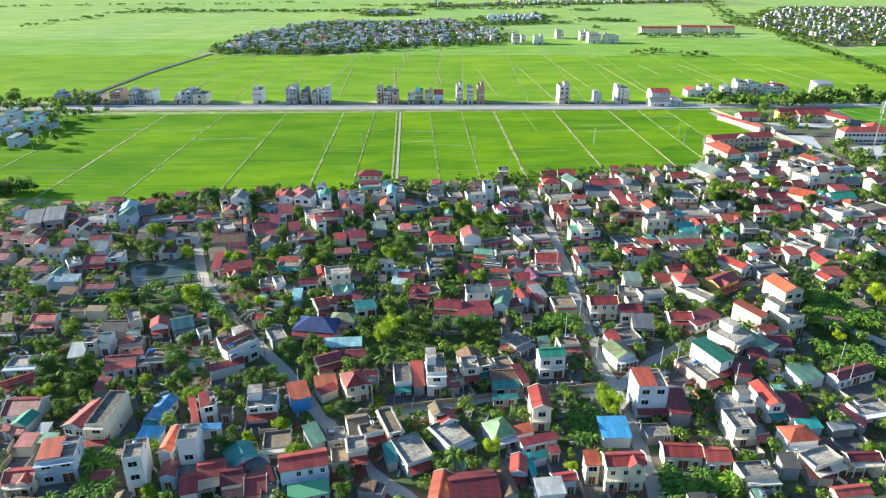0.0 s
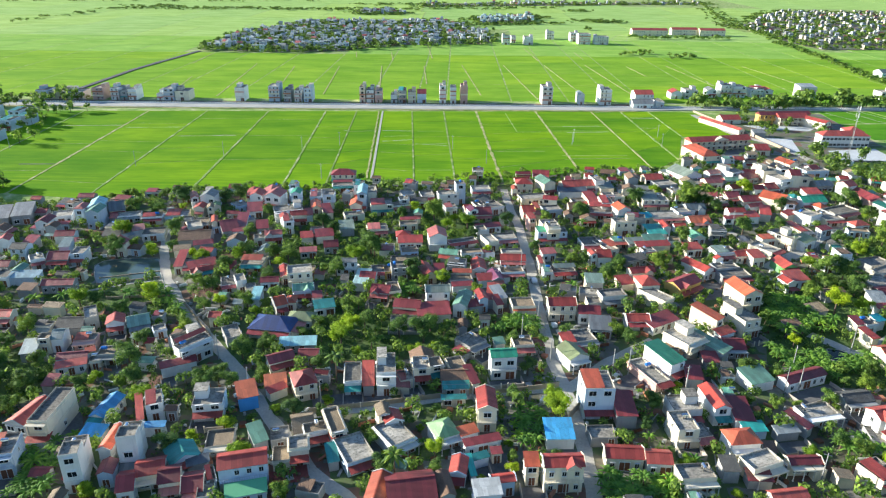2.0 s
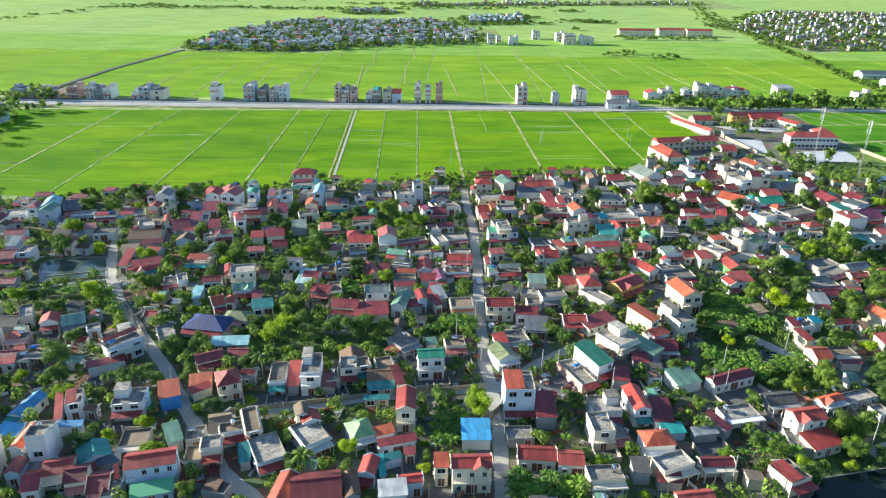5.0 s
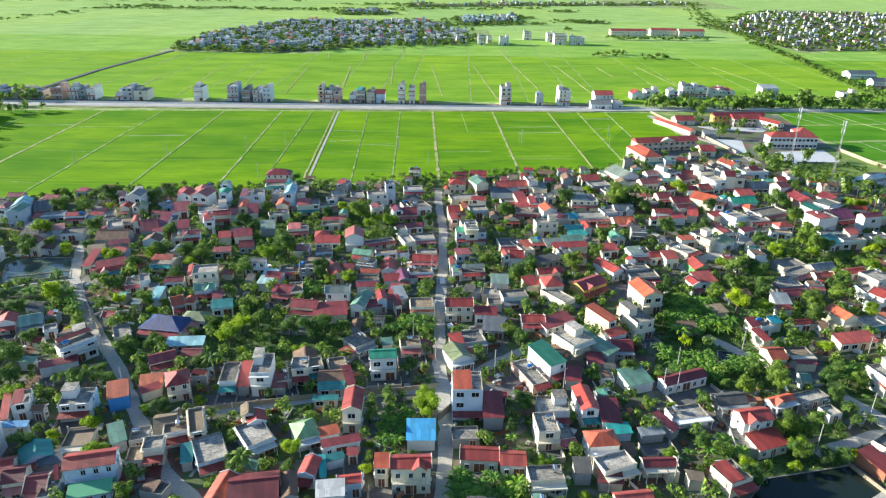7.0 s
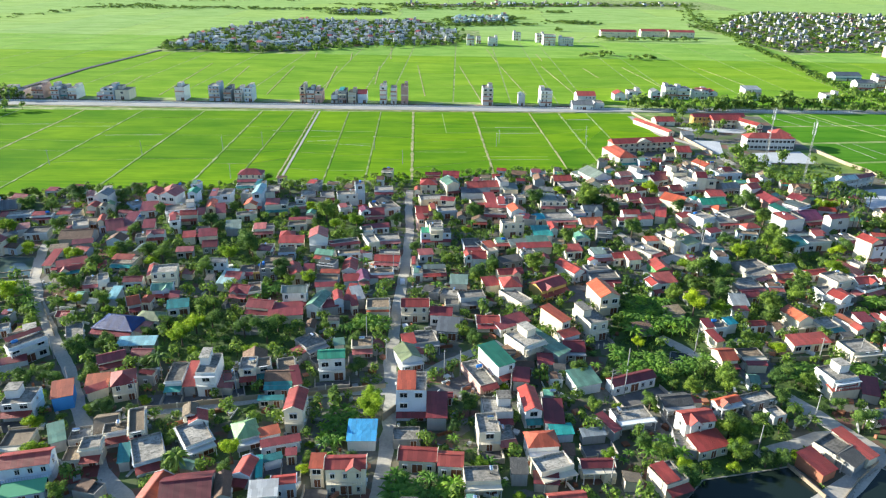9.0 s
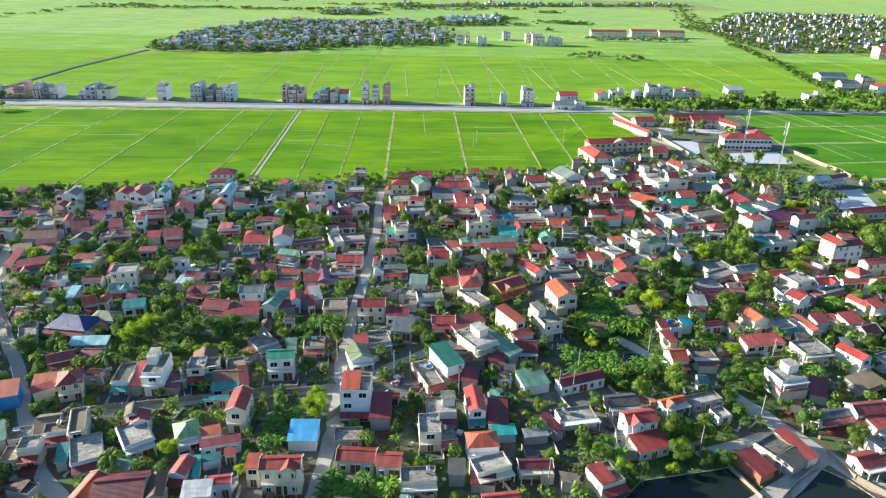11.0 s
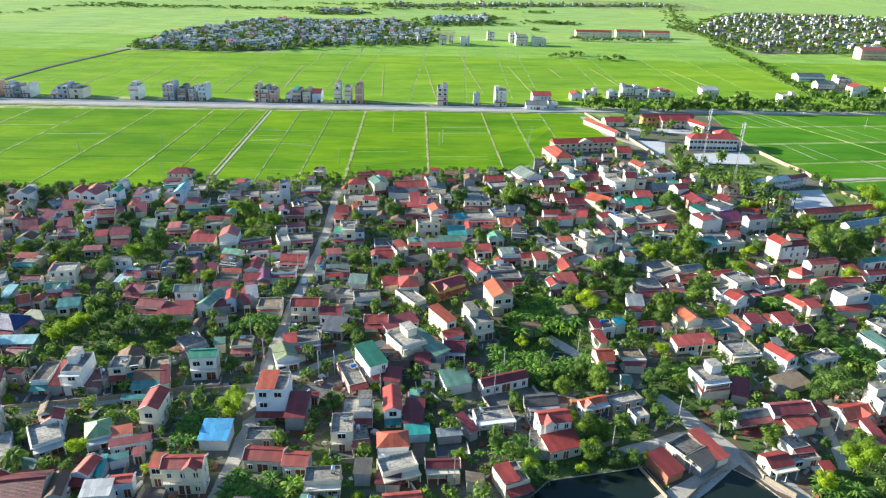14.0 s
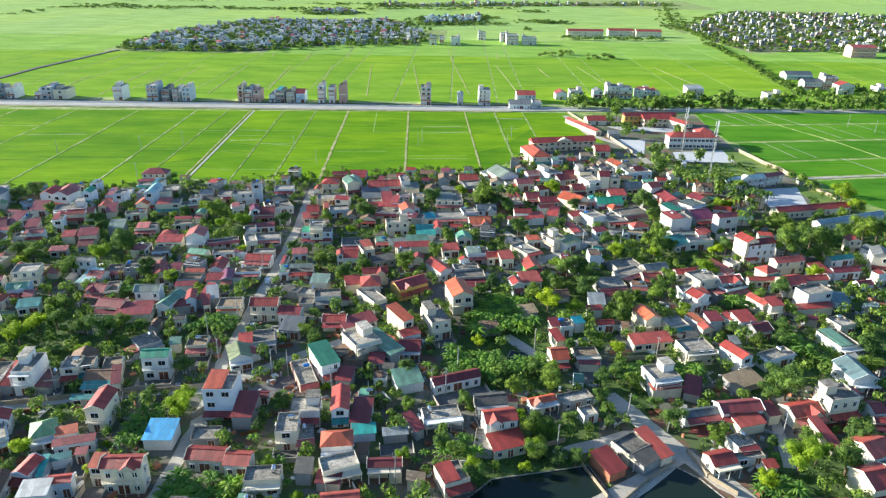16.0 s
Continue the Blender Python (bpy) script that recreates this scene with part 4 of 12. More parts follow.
strip('field_path', [(76.6, 738.0), (90.3, 560.7)], 1.25, 0.0, 0.2, EARTH, 'narrow dry dike across the far rice plain', 'path')
strip('field_path', [(119.8, 742.0), (130.3, 587.6)], 1.25, 0.0, 0.2, EARTH, 'narrow dry dike across the far rice plain', 'path')
strip('field_path', [(163.5, 746.2), (172.8, 584.5)], 1.25, 0.0, 0.2, EARTH, 'narrow dry dike across the far rice plain', 'path')
strip('field_path', [(205.7, 740.5), (210.2, 679.4)], 1.25, 0.0, 0.2, EARTH, 'narrow dry dike across the far rice plain', 'path')
strip('field_path', [(249.2, 748.4), (258.2, 630.5)], 1.25, 0.0, 0.2, EARTH, 'narrow dry dike across the far rice plain', 'path')
strip('field_path', [(331.5, 752.2), (341.1, 651.6)], 1.25, 0.0, 0.2, EARTH, 'narrow dry dike across the far rice plain', 'path')
strip('field_path', [(112.4, 877.2), (117.8, 771.9)], 1.25, 0.0, 0.2, EARTH, 'narrow dry dike across the far rice plain', 'path')
strip('field_path', [(169.1, 845.0), (169.4, 787.6)], 1.25, 0.0, 0.2, EARTH, 'narrow dry dike across the far rice plain', 'path')
strip('field_path', [(-47.4, 834.2), (-41.3, 766.7)], 1.25, 0.0, 0.2, EARTH, 'narrow dry dike across the far rice plain', 'path')
strip('field_path', [(-6.1, 891.0), (1.6, 781.6)], 1.25, 0.0, 0.2, EARTH, 'narrow dry dike across the far rice plain', 'path')
strip('field_path', [(-247.7, 800.8), (-244.8, 726.7)], 1.25, 0.0, 0.2, EARTH, 'narrow dry dike across the far rice plain', 'path')
strip('field_path', [(-88.1, 829.8), (-82.4, 784.1)], 1.25, 0.0, 0.2, EARTH, 'narrow dry dike across the far rice plain', 'path')
strip('field_ditch', [(-238.3, 453.7), (-202.0, 457.5)], 0.4, 0.0, 0.085, PAVING, 'thin pale concrete ditch through the rice', 'ditch')
strip('field_ditch', [(-195.5, 451.5), (-161.6, 453.5)], 0.4, 0.0, 0.085, PAVING, 'thin pale concrete ditch through the rice', 'ditch')
strip('field_ditch', [(-154.2, 429.5), (-118.9, 433.5)], 0.4, 0.0, 0.085, PAVING, 'thin pale concrete ditch through the rice', 'ditch')
strip('field_ditch', [(-27.0, 450.5), (-7.2, 450.0)], 0.4, 0.0, 0.085, PAVING, 'thin pale concrete ditch through the rice', 'ditch')
strip('field_ditch', [(-24.3, 422.1), (-6.0, 427.8)], 0.4, 0.0, 0.085, PAVING, 'thin pale concrete ditch through the rice', 'ditch')
strip('field_ditch', [(-3.6, 417.1), (16.0, 413.5)], 0.4, 0.0, 0.085, PAVING, 'thin pale concrete ditch through the rice', 'ditch')
strip('field_ditch', [(-52.3, 449.1), (-48.5, 449.3)], 0.4, 0.0, 0.085, PAVING, 'thin pale concrete ditch through the rice', 'ditch')
strip('field_ditch', [(149.5, 496.5), (166.5, 496.1)], 0.4, 0.0, 0.085, PAVING, 'thin pale concrete ditch through the rice', 'ditch')
strip('field_ditch', [(95.7, 467.6), (121.6, 469.8)], 0.4, 0.0, 0.085, PAVING, 'thin pale concrete ditch through the rice', 'ditch')
strip('field_ditch', [(95.7, 450.1), (125.9, 453.5)], 0.4, 0.0, 0.085, PAVING, 'thin pale concrete ditch through the rice', 'ditch')
strip('field_ditch', [(126.5, 514.6), (143.6, 516.8)], 0.4, 0.0, 0.085, PAVING, 'thin pale concrete ditch through the rice', 'ditch')
strip('field_ditch', [(149.2, 496.4), (166.3, 496.7)], 0.4, 0.0, 0.085, PAVING, 'thin pale concrete ditch through the rice', 'ditch')
strip('field_ditch', [(148.1, 464.9), (159.8, 465.8)], 0.4, 0.0, 0.085, PAVING, 'thin pale concrete ditch through the rice', 'ditch')
strip('field_ditch', [(-239.8, 454.3), (-197.7, 456.9)], 0.5, 0.0, 0.1, BUND, 'thin pale weedy bund across the rice', 'ditch')
strip('field_ditch', [(-196.8, 450.5), (-159.0, 454.4)], 0.5, 0.0, 0.1, BUND, 'thin pale weedy bund across the rice', 'ditch')
strip('field_ditch', [(-155.5, 430.1), (-118.5, 432.2)], 0.5, 0.0, 0.1, BUND, 'thin pale weedy bund across the rice', 'ditch')
strip('field_ditch', [(-24.4, 434.7), (-8.2, 437.1)], 0.5, 0.0, 0.1, BUND, 'thin pale weedy bund across the rice', 'ditch')
strip('field_ditch', [(-24.6, 423.2), (-7.4, 424.2)], 0.5, 0.0, 0.1, BUND, 'thin pale weedy bund across the rice', 'ditch')
strip('field_ditch', [(-4.0, 416.1), (15.8, 418.6)], 0.5, 0.0, 0.1, BUND, 'thin pale weedy bund across the rice', 'ditch')
strip('field_ditch', [(59.4, 508.7), (62.5, 450.2)], 0.5, 0.0, 0.1, BUND, 'thin pale weedy bund across the rice', 'ditch')
strip('field_ditch', [(62.5, 450.2), (78.3, 451.1)], 0.5, 0.0, 0.1, BUND, 'thin pale weedy bund across the rice', 'ditch')
strip('field_ditch', [(82.1, 451.4), (124.7, 453.8)], 0.5, 0.0, 0.1, BUND, 'thin pale weedy bund across the rice', 'ditch')
strip('field_ditch', [(83.0, 465.8), (124.9, 468.3)], 0.5, 0.0, 0.1, BUND, 'thin pale weedy bund across the rice', 'ditch')
strip('field_ditch', [(83.7, 393.9), (122.4, 395.9)], 0.5, 0.0, 0.1, BUND, 'thin pale weedy bund across the rice', 'ditch')
strip('field_ditch', [(87.9, 388.1), (122.7, 389.9)], 0.5, 0.0, 0.1, BUND, 'thin pale weedy bund across the rice', 'ditch')
strip('field_ditch', [(148.3, 493.9), (167.0, 495.1)], 0.5, 0.0, 0.1, BUND, 'thin pale weedy bund across the rice', 'ditch')
strip('field_ditch', [(-0.7, 361.5), (17.7, 362.4)], 0.5, 0.0, 0.1, BUND, 'thin pale weedy bund across the rice', 'ditch')
strip('field_ditch', [(-48.6, 446.8), (-30.3, 449.4)], 0.5, 0.0, 0.1, BUND, 'thin pale weedy bund across the rice', 'ditch')
strip('field_ditch', [(-4.2, 449.4), (14.5, 450.5)], 0.5, 0.0, 0.1, BUND, 'thin pale weedy bund across the rice', 'ditch')
strip('field_ditch', [(44.2, 401.7), (74.8, 403.3)], 0.5, 0.0, 0.1, BUND, 'thin pale weedy bund across the rice', 'ditch')
strip('field_ditch', [(-219.0, 364.9), (-199.2, 365.9)], 2.0, 0.0, 0.09, GRASS, 'dark overgrown ditch between rice plots', 'ditch')
rice_rows([[(299.8, 524.6), (583.8, 544.9), (562.1, 517.8), (295.2, 485.4)], [(294.8, 481.9), (558.9, 513.9), (524.2, 470.4), (294.0, 439.6)], [(297.6, 435.5), (520.2, 465.5), (489.9, 427.6), (297.5, 394.1)], [(297.6, 390.6), (486.6, 423.4), (460.9, 391.3), (306.1, 364.7), (300.6, 369.7)], [(310.3, 356.9), (455.2, 384.2), (415.8, 335.0), (321.4, 312.5), (314.4, 328.5)]])
strip('field_ditch', [(353.5, 530.4), (365.3, 493.6)], 0.48, 0.0, 0.085, PAVING, 'thin pale concrete ditch through the rice', 'ditch')
strip('field_ditch', [(365.3, 493.6), (374.6, 453.4)], 0.48, 0.0, 0.085, PAVING, 'thin pale concrete ditch through the rice', 'ditch')
strip('field_ditch', [(320.9, 528.1), (330.3, 487.7)], 0.36, 0.0, 0.085, PAVING, 'thin pale concrete ditch through the rice', 'ditch')
strip('field_ditch', [(332.0, 528.9), (342.3, 490.3)], 0.36, 0.0, 0.085, PAVING, 'thin pale concrete ditch through the rice', 'ditch')
strip('field_ditch', [(303.3, 520.9), (315.8, 486.8)], 0.36, 0.0, 0.085, PAVING, 'thin pale concrete ditch through the rice', 'ditch')
strip('field_ditch', [(315.3, 438.0), (320.7, 402.6)], 0.3, 0.0, 0.085, PAVING, 'thin pale concrete ditch through the rice', 'ditch')
strip('field_ditch', [(325.9, 438.7), (333.6, 403.3)], 0.42, 0.0, 0.085, PAVING, 'thin pale concrete ditch through the rice', 'ditch')
strip('field_ditch', [(347.6, 404.1), (356.6, 372.6)], 0.54, 0.0, 0.085, PAVING, 'thin pale concrete ditch through the rice', 'ditch')
strip('field_ditch', [(380.0, 494.5), (390.3, 454.4)], 0.42, 0.0, 0.085, PAVING, 'thin pale concrete ditch through the rice', 'ditch')
strip('field_ditch', [(403.2, 499.7), (414.7, 463.6)], 0.36, 0.0, 0.085, PAVING, 'thin pale concrete ditch through the rice', 'ditch')
strip('field_ditch', [(356.6, 372.6), (365.5, 350.8)], 0.54, 0.0, 0.085, PAVING, 'thin pale concrete ditch through the rice', 'ditch')
strip('field_ditch', [(448.5, 506.4), (458.9, 466.3)], 0.36, 0.0, 0.085, PAVING, 'thin pale concrete ditch through the rice', 'ditch')
strip('field_ditch', [(413.0, 448.3), (420.2, 414.4)], 0.36, 0.0, 0.085, PAVING, 'thin pale concrete ditch through the rice', 'ditch')
strip('field_path', [(339.2, 527.4), (348.2, 487.2), (365.2, 442.5), (374.6, 403.2), (387.6, 356.8)], 1.6, 0.0, 0.2, SOIL, 'dry brown earth dike across the rice', 'path')
strip('field_path', [(304.1, 360.6), (354.7, 369.3), (418.1, 377.9)], 3.0, 0.0, 0.2, PAVING, 'pale concrete farm track along a canal', 'path')

# ---- roads and lanes ----
strip('main_road', [(-900, 516.4), (-300, 520.4), (0, 522.9), (160, 525.4), (190, 529.4), (500, 542.4), (900, 557.4)], 11.5, -0.3, 0.6, EMBANK, 'long straight concrete road on a grey embankment', 'road')
strip('road_verge', [(-900, 509.2), (-300, 513.2), (0, 515.7), (160, 518.2)], 2.6, -0.3, 0.35, EARTH, 'dry grassy verge at the foot of the road', 'verge')
strip('road_edge', [(-900, 523.2), (-300, 527.2), (0, 529.7), (160, 532.2), (300, 538.6)], 1.3, -0.3, 0.9, PALE_YARD, 'pale concrete retaining edge of the road', 'kerb')
strip('forecourt', [(-900, 530.0), (-300, 534.0), (0, 536.5), (160, 539.0)], 12.0, -0.3, 0.1, VILLAGE, 'patchy earth and concrete before the roadside houses', 'yard')
strip('lane', [(-112.0, 299.5), (-102.1, 266.6), (-95.5, 246.3), (-86.2, 223.7), (-73.8, 204.4), (-58.0, 183.2), (-42.7, 163.4), (-32.8, 147.3), (-16.7, 125.1), (-5.9, 115.1)], 3.7, -0.2, 0.08, PAVING, 'narrow pale concrete village lane', 'road')
strip('lane', [(43.9, 330.2), (44.7, 305.1), (46.7, 276.4), (46.6, 238.5), (46.0, 210.7), (45.8, 187.8), (45.9, 171.6), (47.3, 157.4), (47.9, 141.6), (47.4, 124.2), (46.8, 115.4)], 3.8, -0.2, 0.08, PAVING, 'narrow pale concrete village lane', 'road')
strip('lane', [(-20.9, 145.5), (-3.5, 149.3), (14.6, 153.5), (33.3, 156.9), (46.7, 158.0)], 3.0, -0.2, 0.08, PAVING, 'narrow pale concrete village lane', 'road')
strip('lane', [(47.3, 157.4), (60.3, 171.0), (78.8, 184.4)], 3.6, -0.2, 0.08, PAVING, 'narrow pale concrete village lane', 'road')
strip('lane', [(49.3, 189.5), (59.3, 190.2)], 2.5, -0.2, 0.08, PAVING, 'narrow pale concrete village lane', 'road')
strip('lane', [(134.7, 279.8), (143.7, 262.0), (146.2, 248.2)], 3.0, -0.2, 0.08, PAVING, 'narrow pale concrete village lane', 'road')
strip('lane', [(137.1, 238.6), (157.5, 255.0), (184.0, 279.9), (201.7, 293.9)], 5.0, -0.2, 0.08, PAVING, 'narrow pale concrete village lane', 'road')
strip('lane', [(154.8, 158.5), (159.1, 151.0), (163.4, 142.3), (167.7, 135.6)], 5.4, -0.2, 0.08, PAVING, 'narrow pale concrete village lane', 'road')
strip('lane', [(168.9, 136.5), (157.7, 126.6), (143.9, 116.7)], 5.6, -0.2, 0.08, PAVING, 'narrow pale concrete village lane', 'road')
strip('lane', [(167.7, 135.6), (172.5, 127.8), (176.8, 122.1), (178.7, 117.4)], 5.2, -0.2, 0.08, PAVING, 'narrow pale concrete village lane', 'road')
strip('lane', [(137.2, 133.3), (148.4, 138.3), (156.0, 141.3), (162.0, 142.3)], 4.0, -0.2, 0.08, PAVING, 'narrow pale concrete village lane', 'road')
strip('lane', [(129.4, 189.3), (137.1, 178.6), (142.0, 177.5)], 4.0, -0.2, 0.08, PAVING, 'narrow pale concrete village lane', 'road')
strip('lane', [(142.6, 182.0), (149.0, 184.1), (155.0, 188.3)], 3.0, -0.2, 0.08, PAVING, 'narrow pale concrete village lane', 'road')
strip('lane', [(196.5, 149.5), (193.6, 138.3), (192.0, 130.2)], 3.0, -0.2, 0.08, PAVING, 'narrow pale concrete village lane', 'road')
strip('lane', [(198.8, 509.6), (206.3, 450.5), (224.0, 422.8), (228.1, 385.6)], 5.0, -0.2, 0.08, PAVING, 'narrow pale concrete village lane', 'road')
sheet('yard', [(249.1, 411.4), (281.5, 417.2), (279.2, 390.3), (245.5, 390.4)], -0.3, 0.06, PALE_YARD, 'wide pale concrete school yard', 'yard')
sheet('yard', [(267.7, 340.0), (294.1, 345.3), (286.5, 317.8), (266.3, 310.7), (266.9, 325.1)], -0.3, 0.06, PALE_YARD, 'wide pale concrete school yard', 'yard')
sheet('yard', [(222.2, 442.5), (239.6, 439.0), (230.4, 406.9), (221.1, 409.2)], -0.3, 0.06, PALE_YARD, 'wide pale concrete school yard', 'yard')
sheet('yard', [(222.9, 476.5), (275.2, 475.2), (263.1, 462.4), (230.8, 466.2)], -0.3, 0.06, PALE_YARD, 'wide pale concrete school yard', 'yard')
sheet('yard', [(173.2, 407.1), (204.4, 413.6), (202.4, 390.8), (171.7, 379.2)], -0.3, 0.06, YARD, 'bare grey concrete yard', 'yard')
sheet('yard', [(-27.0, 124.4), (-17.8, 126.5), (-15.3, 122.3), (-25.1, 120.3)], -0.3, 0.06, RED_TILE, 'red tiled front yard', 'yard')
sheet('yard', [(174.7, 145.6), (183.4, 146.8), (181.6, 142.0), (173.7, 141.3)], -0.3, 0.06, RED_TILE, 'red tiled front yard', 'yard')
sheet('yard', [(208.0, 147.4), (214.7, 147.9), (212.8, 143.8), (208.3, 143.1)], -0.3, 0.06, RED_TILE, 'red tiled front yard', 'yard')
sheet('yard', [(148.8, 173.7), (159.8, 175.5), (158.0, 168.5), (147.6, 167.3)], -0.3, 0.06, YARD, 'bare grey concrete yard', 'yard')
boundary_wall([(289.5, 418.7), (294.5, 388.2), (298.6, 375.6), (298.8, 364.9)], 2.0)
boundary_wall([(301.4, 342.6), (304.6, 326.6)], 1.8)
boundary_wall([(216.4, 449.5), (223.2, 406.4)], 1.8)
sheet('lawn', [(291.4, 346.3), (307.9, 355.8), (311.5, 328.4), (291.3, 319.1)], -0.3, 0.05, LAWN, 'patchy green lawn in the school grounds', 'lawn')
sheet('lawn', [(235.7, 383.8), (281.3, 388.5), (281.2, 364.5), (255.4, 353.1), (234.6, 364.2)], -0.3, 0.05, LAWN, 'patchy green lawn in the school grounds', 'lawn')
sheet('lawn', [(278.9, 418.0), (290.7, 421.4), (297.2, 372.7), (280.6, 370.8)], -0.3, 0.05, LAWN, 'patchy green lawn in the school grounds', 'lawn')
sheet('lawn', [(217.7, 520.6), (299.6, 522.6), (274.7, 511.1), (224.0, 509.5)], -0.3, 0.05, LAWN, 'patchy green lawn in the school grounds', 'lawn')
boundary_wall([(202.5, 519.6), (216.7, 446.6)], 1.4)
boundary_wall([(-21.0, 146.6), (-2.0, 150.5), (17.7, 154.8), (33.7, 159.0)], 1.5)
boundary_wall([(22.3, 154.8), (36.5, 157.4), (45.5, 159.6)], 1.5)
boundary_wall([(-72.8, 204.4), (-58.2, 184.2)], 1.2)
boundary_wall([(-108.8, 218.3), (-88.9, 224.7)], 0.9)
boundary_wall([(-62.6, 163.6), (-50.7, 167.0)], 1.6)
boundary_wall([(158.4, 175.5), (176.6, 177.5), (195.7, 179.0)], 1.5)
boundary_wall([(142.7, 130.1), (146.5, 119.8)], 1.0)
boundary_wall([(132.0, 135.5), (140.0, 138.6)], 1.5)
boundary_wall([(169.1, 135.6), (170.9, 126.9), (175.8, 121.0)], 1.2)
boundary_wall([(45.9, 145.0), (52.8, 154.8)], 2.2)
boundary_wall([(96.8, 159.6), (105.9, 168.2)], 1.2)
boundary_wall([(55.6, 293.7), (50.9, 238.5)], 1.2)
boundary_wall([(147.7, 116.8), (156.7, 125.3), (165.2, 131.9)], 0.8)
CLEAR.append([(193.1, 513.0), (303.1, 526.8), (291.7, 424.1), (300.1, 333.9), (302.7, 307.0), (264.0, 297.9), (253.3, 331.7), (225.0, 374.3), (197.9, 381.7), (179.7, 388.8), (181.5, 434.2)])
sheet('yard', [(-21.7, 153.5), (-2.1, 157.4), (1.0, 151.0), (-19.6, 146.9)], -0.3, 0.05, YARD, 'bare grey concrete yard', 'yard')
sheet('yard', [(-85.8, 144.5), (-79.3, 146.1), (-72.9, 134.0), (-80.2, 131.9)], -0.3, 0.05, YARD, 'bare grey concrete yard', 'yard')
sheet('yard', [(55.0, 157.5), (73.7, 171.6), (73.6, 157.5), (62.0, 154.9)], -0.3, 0.05, YARD, 'bare grey concrete yard', 'yard')
sheet('yard', [(-11.4, 134.0), (-1.9, 136.1), (-0.5, 126.1), (-8.3, 125.1)], -0.3, 0.05, YARD, 'bare grey concrete yard', 'yard')
sheet('yard', [(18.1, 129.0), (29.3, 132.0), (29.3, 124.2), (18.7, 122.4)], -0.3, 0.05, YARD, 'bare grey concrete yard', 'yard')
sheet('yard', [(105.6, 223.9), (115.8, 226.3), (110.1, 212.8), (98.5, 210.7)], -0.3, 0.05, YARD, 'bare grey concrete yard', 'yard')
sheet('yard', [(147.5, 175.2), (158.4, 175.5), (158.1, 166.7), (146.8, 165.8)], -0.3, 0.05, YARD, 'bare grey concrete yard', 'yard')
sheet('yard', [(-86.1, 266.6), (-75.0, 269.7), (-72.5, 259.3), (-82.0, 255.8)], -0.3, 0.05, YARD, 'bare grey concrete yard', 'yard')
sheet('yard', [(109.3, 144.0), (117.3, 145.3), (118.3, 136.6), (110.8, 136.4)], -0.3, 0.05, YARD, 'bare grey concrete yard', 'yard')
sheet('yard', [(194.5, 148.3), (200.4, 148.4), (196.2, 136.2), (190.6, 136.1)], -0.3, 0.05, YARD, 'bare grey concrete yard', 'yard')
sheet('yard', [(-88.9, 165.6), (-78.2, 167.0), (-74.0, 160.0), (-84.4, 158.7)], -0.3, 0.05, YARD, 'bare grey concrete yard', 'yard')
sheet('yard', [(-26.0, 127.2), (-18.1, 127.2), (-16.4, 121.7), (-24.1, 120.9)], -0.3, 0.06, RED_TILE, 'red tiled front yard', 'yard')
sheet('yard', [(174.1, 146.4), (183.0, 145.5), (180.5, 142.1), (171.8, 142.5)], -0.3, 0.06, RED_TILE, 'red tiled front yard', 'yard')
pond([(-117.1, 235.0), (-115.3, 239.2), (-105.4, 241.9), (-96.0, 241.9), (-88.2, 224.5), (-98.2, 221.9), (-108.2, 218.5), (-112.7, 225.3)], SILT_REFLECTION)
boundary_wall([(-110.6, 224.2), (-91.1, 230.7)], 0.3)
strip('footpath', [(-110.9, 213.7), (-97.6, 220.4), (-87.4, 223.3)], 1.3, -0.2, 0.12, PAVING, 'narrow pale concrete path beside the pond', 'path')
boundary_wall([(-100.8, 208.1), (-80.3, 211.1)], 0.9)
boundary_wall([(-89.2, 203.5), (-77.5, 208.4)], 0.9)
pond([(112.0, 115.2), (121.1, 124.9), (138.5, 128.7), (144.0, 130.1), (147.6, 119.3), (145.1, 113.5)])
pond([(149.9, 116.0), (155.7, 123.8), (164.6, 130.0), (169.2, 125.9), (173.1, 118.9), (173.7, 114.0)])
pond([(128.3, 174.7), (130.4, 180.4), (135.5, 179.5), (137.5, 174.9), (133.0, 171.8)])

# ---- village houses ----
house(-98.6, 129.7, 0.0, 4.2, 4.4, 3.2, 'S', 'pink', 'w')
house(-92.9, 117.5, 7.7, 6.6, 5.2, 3.6, 'Gw', 'red', 'c')
house(-86.0, 121.3, 14.4, 8.0, 7.6, 6.9, 'F', 'orange', 'b')
house(-66.7, 117.5, 13.5, 3.9, 4.7, 10.6, 'F', '-', 'w')
house(-63.7, 125.6, 0.0, 3.3, 9.2, 5.0, 'Gd', 'orange', 'w')
house(-60.7, 118.8, 7.2, 3.8, 5.1, 4.0, 'Gd', 'maroon', 'b')
house(-57.3, 124.1, 8.7, 4.3, 3.9, 10.2, 'F', '-', 'w')
house(-44.7, 124.4, 33.9, 7.0, 6.9, 3.3, 'Gd', 'teal', 'b')
house(-41.7, 123.5, 22.3, 5.2, 2.9, 3.0, 'S', 'slate', 'g')
house(-38.9, 129.7, 10.2, 6.4, 6.3, 3.2, 'F', 'tan', 'c')
house(-30.3, 119.2, 14.2, 11.0, 6.0, 6.1, 'Gw', 'red', 'b')
house(-23.3, 125.0, 11.0, 3.9, 5.3, 3.1, 'F', 'tan', 'c')
house(-19.6, 126.9, 12.3, 4.4, 4.5, 5.2, 'F', '-', 'c')
house(-11.3, 124.9, 16.9, 2.8, 6.0, 2.8, 'S', 'teal', 'g')
house(-4.9, 124.6, 27.6, 6.8, 9.6, 4.0, 'F', '-', 'b')
